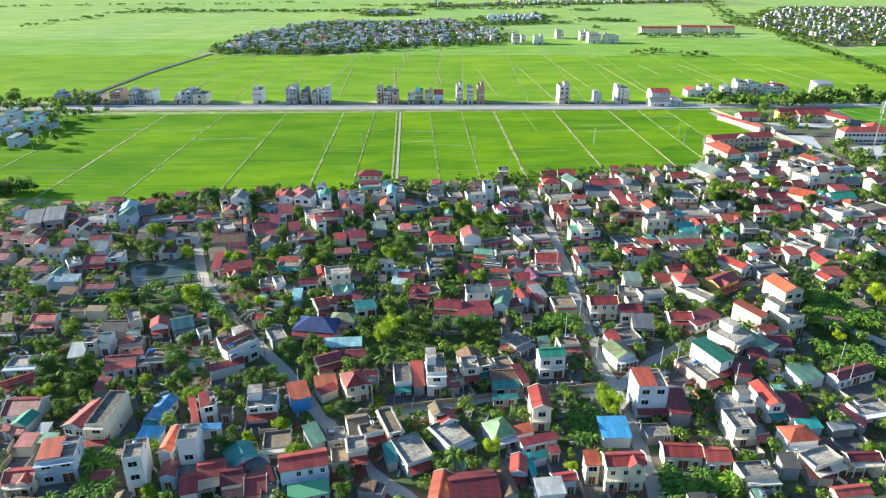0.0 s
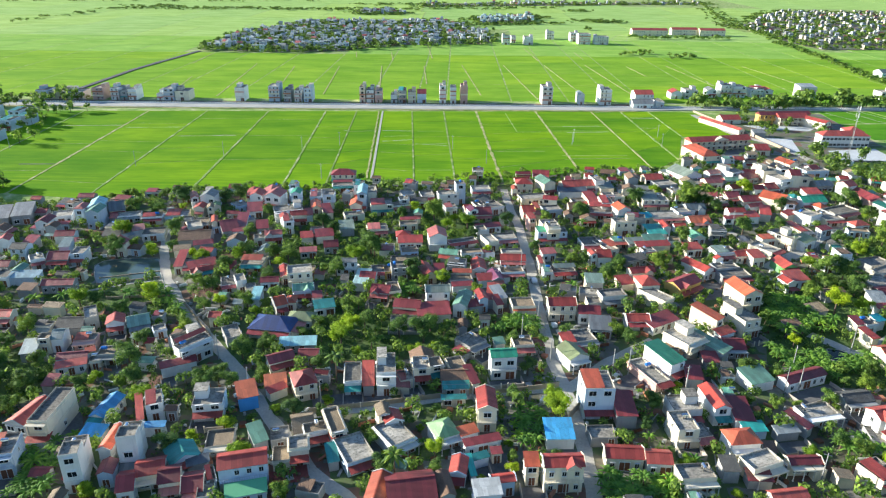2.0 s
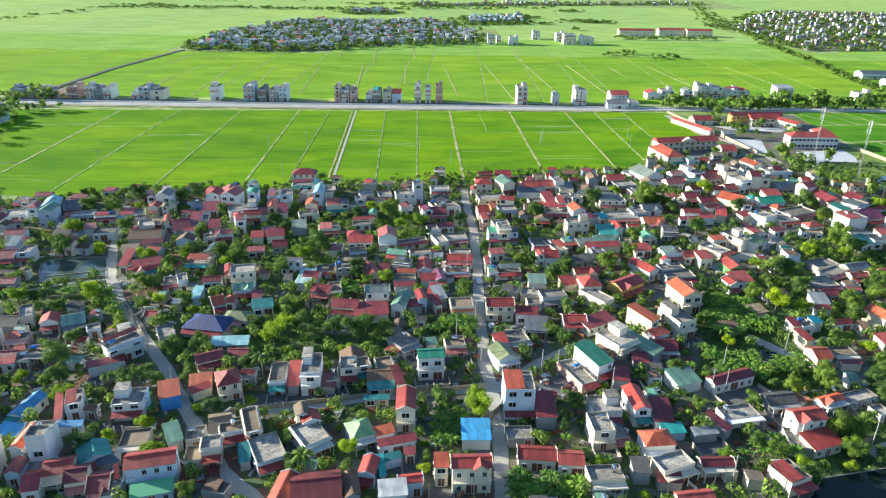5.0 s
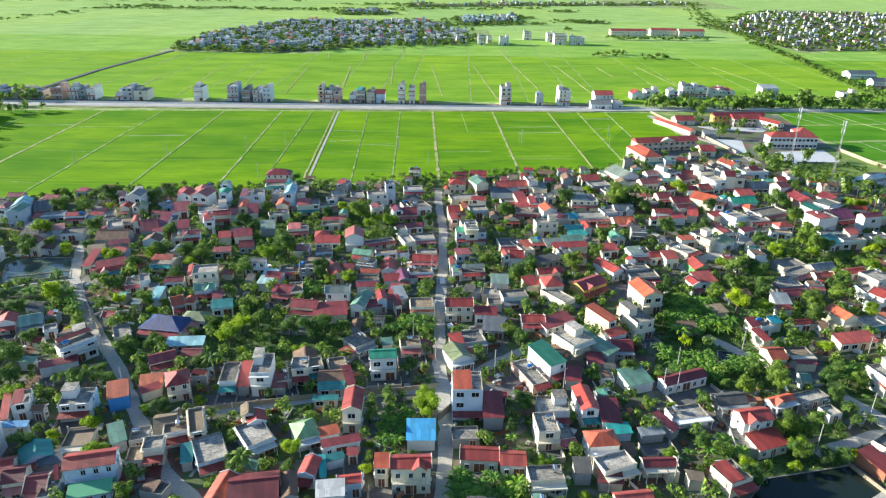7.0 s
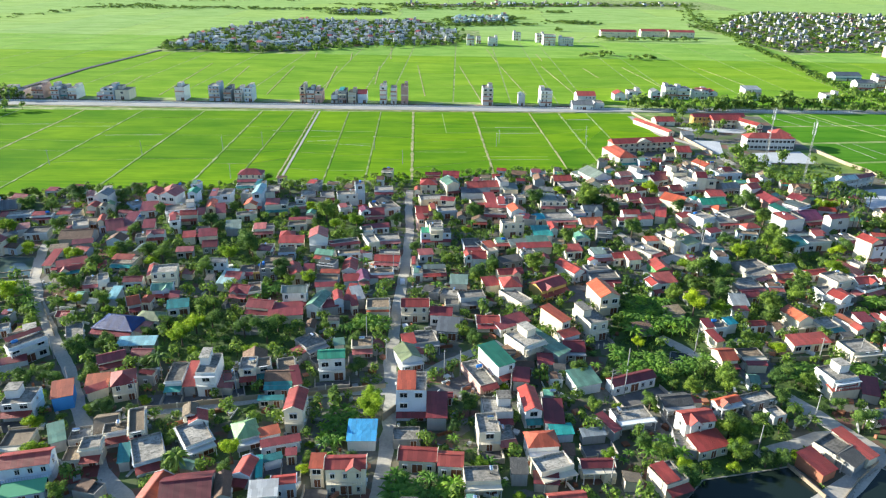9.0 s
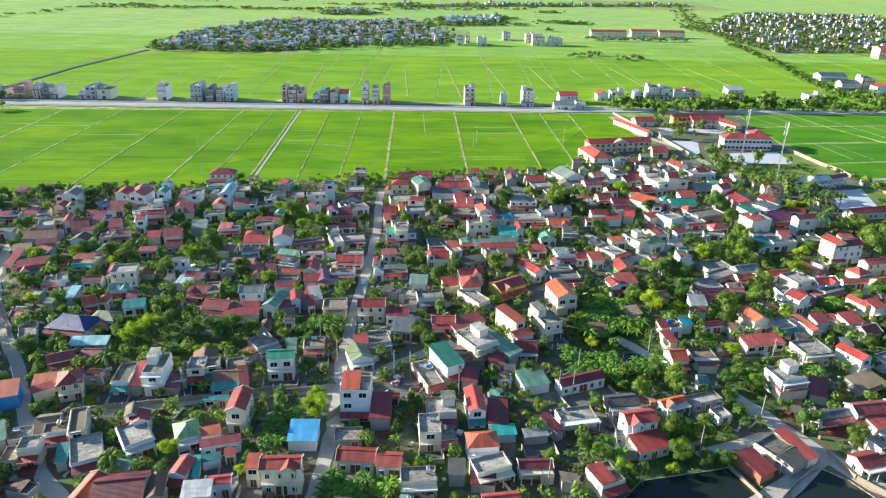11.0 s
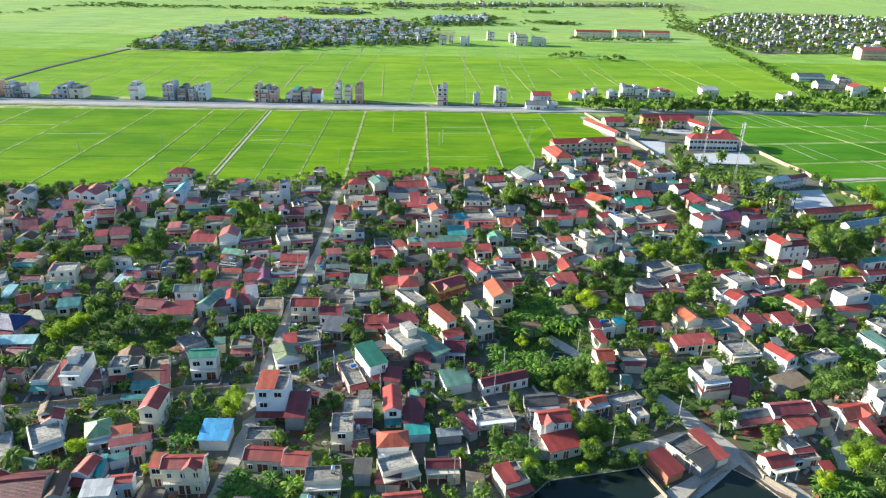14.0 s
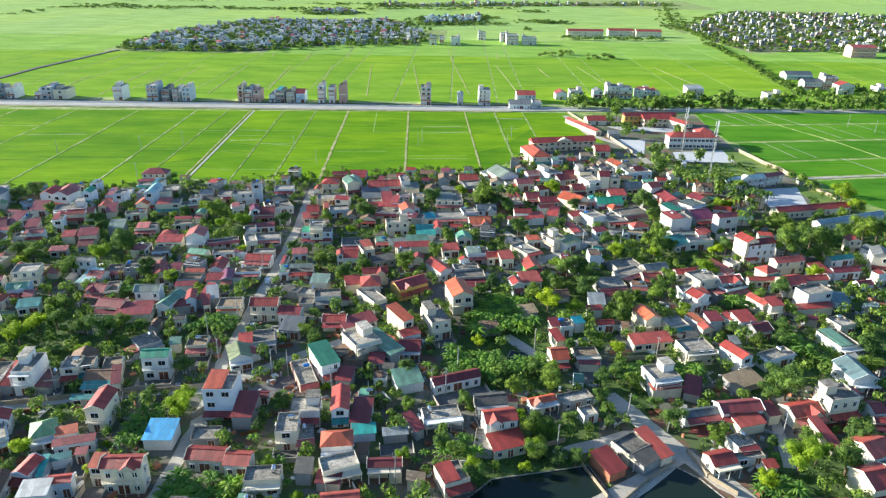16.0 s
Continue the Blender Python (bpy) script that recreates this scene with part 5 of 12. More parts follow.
house(16.7, 119.9, -7.6, 4.1, 6.2, 3.9, 'Gd', 'red', 'b')
house(20.5, 120.8, 11.0, 1.6, 6.4, 2.8, 'S', 'teal', 'b')
house(22.5, 126.4, 22.7, 4.5, 2.2, 2.8, 'S', 'teal', 'b')
house(23.3, 113.2, 7.8, 6.3, 4.6, 4.3, 'S', 'white', 'w')
house(26.2, 127.9, 9.0, 2.8, 2.4, 3.0, 'S', 'maroon', 'w')
house(26.9, 117.2, 10.1, 5.5, 3.1, 4.3, 'Gw', 'red', 'b')
house(33.4, 120.7, 1.1, 3.5, 4.4, 5.6, 'S', 'orange', 'c')
house(40.1, 118.6, 3.3, 9.1, 4.8, 7.4, 'Gf', 'red', 'c')
house(55.4, 125.8, -3.1, 9.1, 5.2, 3.7, 'Gw', 'red', 'w')
house(63.0, 124.3, -3.0, 6.2, 5.4, 3.6, 'Gw', 'red', 'w')
house(70.2, 119.3, 4.9, 7.9, 4.9, 4.1, 'F', '-', 'c')
house(84.4, 120.1, -3.1, 5.8, 3.8, 2.6, 'S', 'maroon', 'g')
house(87.2, 123.3, 20.8, 8.4, 5.0, 4.4, 'F', '-', 'c')
house(88.2, 113.8, 8.7, 8.6, 3.4, 3.5, 'Gw', 'red', 'w')
house(96.7, 124.8, 3.4, 8.0, 3.5, 3.4, 'Gw', 'maroon', 'c')
house(99.3, 123.3, 8.9, 2.7, 2.2, 3.0, 'F', '-', 'c')
house(113.2, 119.9, 23.0, 6.1, 6.6, 4.1, 'F', 'red', 'c')
house(150.1, 125.3, 28.7, 5.4, 7.5, 2.6, 'S', 'red', 'o')
house(175.3, 127.4, 15.3, 6.6, 5.3, 3.3, 'Gw', 'red', 'c')
house(186.1, 127.2, 6.8, 3.3, 2.8, 2.6, 'S', 'red', 'w')
house(-106.2, 141.5, 3.6, 8.7, 8.2, 3.4, 'Gw', 'maroon', 'w')
house(-106.2, 135.7, 9.8, 2.1, 2.4, 3.0, 'S', 'red', 'w')
house(-103.9, 137.2, -7.4, 4.5, 5.7, 3.5, 'Gd', 'green', 'w')
house(-97.3, 135.1, 2.8, 2.9, 3.9, 2.6, 'S', 'greywhite', 'g')
house(-87.9, 132.9, -13.9, 6.5, 10.4, 6.0, 'Gd', 'red', 'g')
house(-82.4, 133.0, 0.0, 4.6, 13.6, 7.4, 'F', '-', 'c')
house(-82.0, 130.3, 7.1, 5.5, 3.3, 3.0, 'S', 'red', 'w')
house(-72.3, 139.8, -7.6, 4.5, 10.0, 3.2, 'Gd', 'blue', 'w')
house(-70.7, 132.8, -6.8, 5.9, 4.2, 3.0, 'S', 'blue', 'w')
house(-60.8, 138.6, 23.5, 1.9, 10.4, 3.5, 'S', 'red', 'w')
house(-58.8, 142.8, 22.5, 4.1, 6.4, 5.2, 'F', 'red', 'w')
house(-57.5, 136.3, 6.2, 6.8, 2.2, 3.0, 'S', 'blue', 'w')
house(-45.6, 142.9, 8.6, 7.4, 7.0, 5.3, 'F', '-', 'w')
house(-36.5, 147.4, 21.8, 5.4, 6.8, 4.1, 'S', 'orange', 'a')
house(-29.2, 131.1, 30.2, 3.8, 6.9, 3.3, 'S', 'palegreen', 'g')
house(-25.1, 132.3, 14.5, 4.5, 5.0, 3.2, 'F', '-', 'g')
house(-16.7, 133.7, 19.3, 5.4, 3.9, 4.5, 'F', 'tan', 'w')
house(-11.1, 132.8, 21.5, 3.6, 9.9, 5.4, 'F', 'tan', 'w')
house(-11.1, 132.5, 26.8, 3.8, 2.2, 3.7, 'S', 'red', 'b')
house(15.1, 133.0, 25.3, 6.1, 7.0, 3.9, 'H', 'olive', 'w')
house(20.1, 134.1, 23.3, 5.0, 3.2, 3.7, 'S', 'orange', 'w')
house(23.2, 131.1, 17.5, 9.4, 2.5, 3.5, 'S', 'maroon', 'w')
house(24.5, 139.4, 1.2, 5.1, 9.1, 6.9, 'Gd', 'red', 'w')
house(41.8, 133.1, 1.2, 7.2, 7.0, 3.2, 'S', 'blue', 'w')
house(52.6, 134.4, 3.9, 6.6, 5.0, 2.8, 'F', '-', 'g')
house(53.2, 145.2, 1.3, 7.6, 8.4, 9.4, 'F', 'orange', 'b')
house(59.7, 141.2, -0.2, 5.4, 9.6, 4.0, 'S', 'maroon', 'g')
house(72.5, 134.0, 5.1, 5.2, 7.5, 5.7, 'F', '-', 'c')
house(75.2, 142.8, 3.7, 7.4, 6.6, 5.0, 'F', '-', 'w')
house(76.8, 134.7, 12.5, 4.5, 5.3, 3.2, 'F', '-', 'c')
house(84.1, 142.8, 5.9, 4.8, 10.5, 5.4, 'Gd', 'red', 'w')
house(85.1, 130.4, 6.5, 7.8, 6.0, 4.5, 'H', 'orange', 'w')
house(89.1, 140.7, -2.5, 5.2, 8.9, 3.3, 'S', 'maroon', 'w')
house(90.7, 137.3, 7.3, 6.0, 3.7, 2.6, 'S', 'teal', 'b')
house(98.4, 137.0, 8.9, 6.4, 2.9, 2.6, 'S', 'greywhite', 'g')
house(104.5, 138.6, 34.8, 2.8, 6.9, 3.0, 'S', 'maroon', 'g')
house(110.0, 143.4, 12.3, 9.5, 5.3, 3.1, 'F', '-', 'w')
house(119.3, 132.2, -8.6, 4.7, 7.7, 2.8, 'F', '-', 'g')
house(122.7, 149.1, 9.4, 8.6, 5.5, 3.2, 'Gw', 'darkgrey', 'g')
house(124.3, 138.2, 11.6, 8.5, 5.6, 6.2, 'Gw', 'red', 'w')
house(126.1, 132.4, 18.8, 8.9, 5.7, 3.0, 'S', 'red', 'c')
house(176.9, 145.9, 13.0, 11.6, 3.7, 3.1, 'Gw', 'slate', 'w')
house(182.4, 130.6, 11.4, 7.5, 2.2, 2.8, 'F', '-', 'w')
house(183.0, 134.6, 16.8, 5.2, 4.6, 3.1, 'F', '-', 'w')
house(186.6, 146.2, 9.2, 11.6, 5.5, 4.2, 'Gw', 'maroon', 'w')
house(187.7, 142.3, 16.2, 7.9, 4.6, 3.0, 'S', 'red', 'w')
house(195.0, 146.2, 13.4, 3.7, 5.3, 3.2, 'S', 'maroon', 'w')
house(203.5, 145.9, 15.9, 9.4, 6.2, 3.6, 'Gw', 'red', 'w')
house(204.7, 134.4, 7.9, 3.0, 10.7, 3.0, 'S', 'maroon', 'c')
house(213.0, 148.1, 13.4, 8.6, 6.3, 7.5, 'F', '-', 'c')
house(222.8, 147.6, 9.6, 3.9, 5.7, 3.3, 'Gw', 'maroon', 'w')
house(-118.4, 164.0, 6.5, 8.6, 5.8, 3.2, 'F', '-', 'b')
house(-114.2, 156.0, 37.6, 8.3, 3.3, 3.4, 'Gw', 'red', 'w')
house(-105.4, 168.8, 12.9, 4.5, 6.9, 3.0, 'S', 'greywhite', 'g')
house(-91.2, 165.8, 9.9, 8.6, 4.1, 3.5, 'Gw', 'maroon', 'w')
house(-89.8, 162.5, 20.1, 8.3, 3.2, 3.0, 'S', 'red', 'w')
house(-86.7, 168.5, 32.5, 2.8, 2.6, 4.0, 'S', 'orange', 'c')
house(-84.5, 165.4, 10.1, 2.8, 3.2, 3.1, 'F', '-', 'c')
house(-82.1, 167.8, 4.8, 6.1, 4.8, 3.8, 'F', 'tan', 'g')
house(-60.0, 163.3, 26.9, 10.0, 3.1, 3.3, 'S', 'maroon', 'w')
house(-57.3, 170.0, 48.8, 9.9, 3.4, 6.5, 'F', '-', 'w')
house(-31.5, 165.3, 28.1, 7.8, 5.4, 3.7, 'Gw', 'maroon', 'c')
house(-29.8, 152.4, 38.2, 5.5, 2.9, 2.8, 'S', 'red', 'c')
house(-22.3, 151.7, 22.5, 6.4, 7.6, 5.2, 'H', 'red', 'c')
house(-10.6, 154.7, 6.2, 4.4, 9.2, 4.6, 'F', '-', 'w')
house(-6.3, 153.9, 5.7, 3.4, 10.8, 3.4, 'S', 'red', 'g')
house(-1.6, 154.4, 4.4, 5.1, 9.6, 7.6, 'F', '-', 'w')
house(4.0, 157.7, 21.1, 4.0, 4.7, 3.1, 'F', '-', 'c')
house(7.9, 159.8, 8.4, 4.5, 6.1, 5.5, 'F', '-', 'c')
house(11.9, 161.5, 17.1, 4.1, 4.6, 5.2, 'F', 'tan', 'c')
house(16.8, 157.1, 4.1, 7.9, 6.0, 3.4, 'Gw', 'brown', 'g')
house(17.2, 153.9, 5.3, 7.4, 3.2, 2.8, 'S', 'teal', 'g')
house(22.5, 155.2, 19.0, 2.6, 7.8, 3.7, 'S', 'maroon', 'c')
house(30.5, 162.3, 7.0, 7.7, 5.0, 7.5, 'Gw', 'green', 'w')
house(52.5, 167.8, 22.8, 6.5, 8.1, 4.0, 'Gd', 'olive', 'w')
house(73.6, 157.8, 23.6, 4.9, 12.5, 3.1, 'F', '-', 'p')
house(79.0, 162.6, 30.2, 5.9, 11.0, 6.1, 'S', 'green', 'w')
house(114.0, 159.4, 21.4, 14.1, 4.5, 3.3, 'Gw', 'maroon', 'w')
house(136.2, 150.0, 19.6, 7.9, 3.1, 3.5, 'Gf', 'orange', 'w')
house(145.5, 152.0, 20.0, 9.3, 4.1, 3.0, 'F', '-', 'g')
house(196.8, 169.5, 25.8, 4.9, 8.9, 5.8, 'Gd', 'red', 'w')
house(226.1, 161.0, 4.9, 7.7, 10.0, 4.5, 'Gd', 'slate', 'w')
house(-136.2, 187.6, 22.7, 3.1, 6.1, 3.2, 'S', 'tan', 'g')
house(-125.0, 188.2, 2.8, 7.5, 5.1, 4.0, 'Gw', 'red', 'w')
house(-118.7, 187.7, 12.1, 2.8, 2.2, 3.0, 'S', 'red', 'w')
house(-103.0, 173.5, 5.3, 3.5, 3.6, 5.3, 'F', 'tan', 'c')
house(-101.2, 183.4, 1.6, 8.6, 7.5, 3.0, 'Gw', 'darkgrey', 'g')
house(-99.5, 174.1, 8.4, 3.7, 6.6, 4.7, 'Gw', 'slate', 'w')
house(-95.4, 187.3, 28.0, 3.8, 8.2, 4.9, 'F', '-', 'c')
house(-92.2, 175.6, 10.2, 6.1, 4.1, 3.6, 'F', 'orange', 'p')
house(-87.0, 184.4, 18.2, 5.6, 5.8, 4.2, 'Gd', 'red', 'w')
house(-79.9, 185.2, 25.9, 6.8, 7.9, 3.2, 'Gw', 'greygreen', 'w')
house(-72.6, 182.8, 29.6, 3.6, 3.9, 3.2, 'F', '-', 'b')
house(-39.7, 182.7, -8.5, 13.7, 9.5, 3.4, 'H', 'navy', 'w')
house(-31.6, 189.0, -5.5, 8.7, 6.1, 3.3, 'H', 'olive', 'c')
house(-29.5, 175.3, 4.7, 11.2, 4.4, 2.6, 'S', 'paleblue', 'g')
house(24.0, 175.2, 40.2, 6.6, 6.9, 4.0, 'F', '-', 'g')
house(30.6, 176.2, 12.4, 3.4, 3.5, 3.2, 'S', 'palegreen', 'w')
house(37.5, 174.7, 7.6, 5.9, 5.5, 4.0, 'F', 'tan', 'c')
house(62.3, 185.1, -7.0, 7.0, 7.4, 3.2, 'S', 'grey', 'g')
house(84.1, 189.9, 30.8, 11.8, 5.7, 3.0, 'S', 'maroon', 'w')
house(87.9, 174.4, 33.9, 8.0, 9.1, 6.1, 'F', '-', 'c')
house(96.7, 172.5, 41.8, 5.7, 13.9, 4.0, 'S', 'palegreen', 'g')
house(99.3, 186.3, 37.7, 4.2, 10.1, 6.9, 'S', 'orange', 'c')
house(100.4, 182.2, 26.2, 6.4, 3.6, 4.0, 'S', 'red', 'w')
house(109.2, 186.2, 21.4, 6.2, 10.8, 6.8, 'F', '-', 'w')
house(145.1, 189.3, 10.3, 3.3, 4.7, 3.7, 'S', 'maroon', 'w')
house(148.5, 189.4, 11.3, 4.2, 5.0, 3.8, 'F', '-', 'w')
house(151.5, 171.6, 6.9, 6.3, 2.2, 2.6, 'S', 'maroon', 'w')
house(152.0, 173.5, 6.4, 7.1, 4.6, 3.3, 'F', 'tan', 'c')
house(173.5, 181.3, 10.8, 13.0, 5.2, 3.0, 'S', 'red', 'c')
house(184.9, 173.7, 11.5, 9.1, 7.0, 5.4, 'F', '-', 'w')
house(208.3, 173.2, 23.6, 10.9, 4.4, 4.0, 'F', '-', 'w')
house(232.3, 180.1, 14.6, 7.2, 10.2, 3.8, 'F', 'palegreen', 'w')
house(-49.1, 203.3, 1.7, 3.4, 7.5, 3.0, 'S', 'paleblue', 'b')
house(-36.7, 200.7, 1.7, 3.7, 5.5, 3.4, 'H', 'orange', 'c')
house(-33.5, 207.5, 12.0, 7.1, 5.4, 4.6, 'Gw', 'palegreen', 'b')
house(-8.1, 207.9, -8.7, 6.9, 6.7, 3.7, 'Gw', 'maroon', 'g')
house(-2.7, 208.6, 13.0, 4.3, 7.5, 4.0, 'F', 'tan', 'c')
house(1.3, 191.0, 1.6, 8.8, 2.9, 3.0, 'F', '-', 'c')
house(1.5, 197.0, -8.0, 9.1, 6.2, 4.0, 'Gw', 'maroon', 'w')
house(10.9, 193.5, 9.3, 11.1, 7.3, 3.2, 'S', 'maroon', 'w')
house(11.9, 203.2, 4.6, 8.3, 5.8, 6.5, 'Gw', 'greygreen', 'w')
house(18.8, 197.6, -13.4, 5.0, 10.7, 4.5, 'Gd', 'palegreen', 'w')
house(24.5, 199.7, 16.7, 5.4, 4.3, 3.2, 'S', 'maroon', 'g')
house(29.1, 203.7, -6.4, 2.9, 10.5, 3.7, 'S', 'red', 'g')
house(33.4, 204.1, 19.0, 4.1, 7.9, 4.0, 'S', 'greywhite', 'g')
house(40.0, 198.4, 4.6, 7.5, 6.6, 4.2, 'F', 'tan', 'c')
house(40.1, 197.3, 1.6, 7.5, 3.3, 3.0, 'S', 'orange', 'c')
house(52.1, 195.9, 1.7, 9.2, 6.3, 5.8, 'Gw', 'red', 'w')
house(60.4, 193.8, -4.1, 7.4, 6.5, 4.0, 'Gw', 'maroon', 'w')
house(63.0, 209.5, -11, 6.0, 5.2, 3.3, 'F', '-', 'g')
house(66.4, 215.3, -3, 6.4, 6.0, 4.6, 'S', 'greygreen', 'w')
house(64.2, 203.4, 2, 4.7, 4.7, 3.0, 'F', '-', 'c')
house(71.2, 205.7, 9.8, 8.7, 5.3, 4.6, 'F', '-', 'w')
house(75.4, 190.2, 1.6, 7.6, 5.4, 3.5, 'Gw', 'red', 'w')
house(89.0, 203.5, 36.2, 5.0, 11.6, 4.6, 'F', '-', 'c')
house(116.3, 202.7, 14.3, 7.4, 11.5, 7.0, 'Gd', 'orange', 'c')
house(153.1, 191.8, 17.9, 3.8, 3.8, 3.6, 'S', 'turquoise', 'w')
house(161.0, 191.8, 8.0, 6.4, 3.5, 3.2, 'Gw', 'red', 'w')
house(176.5, 192.5, 18.7, 6.2, 8.6, 5.0, 'Gd', 'orange', 'c')
house(184.5, 191.4, 16.8, 6.8, 6.2, 3.5, 'F', '-', 'c')
house(193.6, 205.3, 20.8, 6.2, 3.8, 4.0, 'F', '-', 'w')
house(194.0, 192.9, 25.8, 4.4, 8.2, 3.1, 'F', 'orange', 'w')
house(196.9, 193.8, 9.0, 4.9, 5.2, 4.0, 'S', 'maroon', 'w')
house(203.3, 195.2, 22.0, 4.3, 4.9, 3.8, 'F', 'red', 'w')
house(206.2, 192.0, 13.2, 6.1, 6.0, 5.0, 'S', 'red', 'w')
house(207.4, 193.3, 19.4, 6.0, 2.2, 3.1, 'F', '-', 'c')
house(217.6, 204.7, 22.7, 3.8, 8.1, 4.5, 'Gd', 'red', 'c')
house(220.2, 202.8, 13.8, 5.1, 5.2, 5.0, 'S', 'red', 'w')
house(233.7, 204.7, 9.7, 14.4, 3.2, 3.2, 'S', 'red', 'w')
house(238.0, 192.3, 18.7, 6.2, 5.8, 4.2, 'F', '-', 'c')
house(245.5, 209.3, -2.3, 5.7, 6.2, 3.2, 'S', 'slate', 'w')
house(-141.7, 216.6, -7.1, 6.1, 6.5, 4.0, 'F', '-', 'w')
house(-133.9, 217.3, 4.1, 10.7, 4.8, 3.3, 'S', 'paleblue', 'b')
house(-118.8, 211.4, 4.6, 11.0, 5.2, 3.5, 'Gw', 'maroon', 'g')
house(-83.1, 227.5, 7.4, 3.4, 12.9, 3.4, 'S', 'red', 'c')
house(-76.7, 228.8, 11.8, 9.6, 7.2, 3.6, 'F', '-', 'w')
house(-73.6, 228.0, 31.2, 10.7, 5.6, 3.2, 'S', 'red', 'w')
house(-60.7, 214.0, 17.5, 4.9, 7.1, 3.1, 'F', '-', 'w')
house(-56.0, 213.7, 24.8, 3.4, 5.9, 5.0, 'F', '-', 'w')
house(-47.0, 215.5, 7.5, 6.7, 4.5, 3.5, 'Gw', 'maroon', 'w')
house(-42.4, 220.2, 14.6, 3.5, 10.6, 3.1, 'Gd', 'red', 'c')
house(-37.5, 224.1, 1.9, 9.0, 5.2, 3.7, 'F', 'tan', 'y')
house(-15.6, 215.6, -6.1, 5.4, 10.0, 3.2, 'S', 'greywhite', 'w')
house(-13.4, 218.8, -5.6, 5.9, 6.5, 3.5, 'Gw', 'maroon', 'w')
house(-10.0, 225.8, 7.7, 4.7, 6.1, 3.1, 'F', '-', 'w')
house(-6.0, 225.9, 10.1, 3.3, 6.1, 3.1, 'F', 'tan', 'y')
house(9.2, 221.9, 19.7, 5.1, 10.6, 4.0, 'Gd', 'red', 'c')
house(12.4, 226.4, 6.4, 4.1, 4.9, 3.5, 'S', 'maroon', 'c')
house(20.1, 218.9, 7.3, 7.9, 5.5, 3.6, 'F', 'tan', 'g')
house(20.4, 223.7, -0.7, 7.1, 2.7, 4.0, 'S', 'orange', 'c')
house(20.4, 214.5, 7.4, 7.5, 3.0, 3.2, 'S', 'maroon', 'w')
house(26.8, 227.6, 1.9, 5.7, 10.0, 3.1, 'Gd', 'red', 'w')
house(28.8, 219.2, 9.3, 5.8, 4.7, 3.2, 'S', 'red', 'w')
house(33.2, 219.2, 11.8, 4.4, 8.6, 3.3, 'Gd', 'purple', 'g')
house(38.8, 225.7, 7.2, 8.5, 4.5, 3.6, 'F', 'tan', 'w')
house(51.9, 226.1, 1.8, 3.3, 5.7, 3.4, 'F', 'palegreen', 'w')
house(58.0, 227.4, 7.1, 8.7, 5.7, 3.1, 'F', '-', 'w')
house(78.6, 216.6, 16.8, 5.7, 5.8, 3.6, 'S', 'red', 'c')
house(85.0, 211.9, 7.7, 7.0, 8.1, 5.5, 'H', 'red', 'c')
house(85.5, 223.1, 11.3, 9.5, 5.3, 5.0, 'Gw', 'red', 'c')
house(99.7, 214.4, 34.8, 12.0, 7.2, 4.5, 'Gw', 'maroon', 'y')
house(110.9, 227.5, 31.3, 5.5, 11.5, 4.2, 'Gd', 'red', 'w')
house(118.5, 229.8, 11.9, 9.3, 5.1, 4.2, 'F', '-', 'g')
house(119.5, 223.9, 5.9, 10.8, 6.3, 3.8, 'F', '-', 'g')
house(136.0, 216.6, 13.9, 4.2, 5.9, 4.5, 'Gd', 'red', 'w')
house(141.3, 221.0, 13.0, 7.8, 6.9, 3.5, 'S', 'red', 'w')
house(179.5, 229.7, 30.7, 11.7, 5.2, 3.5, 'F', '-', 'w')
house(185.7, 226.4, 7.9, 7.4, 3.8, 3.6, 'Gw', 'red', 'c')
house(194.7, 211.8, 4.9, 5.4, 7.0, 4.5, 'F', '-', 'w')
house(199.8, 212.2, 25.2, 4.3, 4.1, 4.0, 'S', 'red', 'w')
house(211.8, 220.1, 11.7, 8.9, 5.9, 5.0, 'Gw', 'red', 'w')
house(212.9, 218.0, 24.3, 9.8, 3.9, 4.0, 'F', '-', 'w')
house(226.8, 225.5, 2.0, 13.8, 3.1, 3.4, 'Gw', 'red', 'c')
house(241.4, 214.0, 1.9, 7.0, 8.9, 3.7, 'F', '-', 'w')
house(241.9, 223.6, 8.6, 13.4, 4.6, 4.5, 'Gw', 'red', 'c')
house(260.5, 221.5, 15.2, 6.6, 4.1, 4.0, 'Gw', 'maroon', 'w')
house(270.4, 229.2, 21.4, 4.8, 3.1, 5.0, 'F', 'red', 'w')
house(-87.0, 243.0, 14.6, 6.6, 4.0, 3.2, 'S', 'tan', 'c')
house(-80.9, 249.7, 19.0, 7.8, 3.7, 2.8, 'S', 'maroon', 'g')
house(-57.1, 230.6, -0.5, 8.0, 8.0, 3.4, 'F', '-', 'w')
house(-38.3, 242.6, 9.7, 6.7, 3.8, 3.2, 'S', 'pink', 'g')
house(-30.2, 247.5, 10.9, 6.0, 6.8, 3.2, 'Gw', 'maroon', 'g')
house(-0.6, 233.7, 4.7, 10.4, 6.4, 3.4, 'F', 'tan', 'g')
house(0.8, 243.5, 8.4, 6.4, 5.6, 3.2, 'F', 'tan', 'b')
house(25.1, 243.6, 12.3, 8.0, 4.0, 3.2, 'F', 'tan', 'w')
house(31.8, 244.4, 10.5, 3.7, 2.2, 3.0, 'F', '-', 'b')
house(39.8, 236.0, -3.0, 9.9, 6.1, 3.4, 'Gw', 'red', 'w')
house(40.4, 244.0, 5.9, 8.0, 4.0, 3.3, 'F', '-', 'c')
house(50.4, 232.1, 1.9, 2.4, 6.8, 4.0, 'F', 'red', 'w')
house(54.6, 242.7, 10.7, 5.9, 4.5, 3.4, 'S', 'pink', 'w')
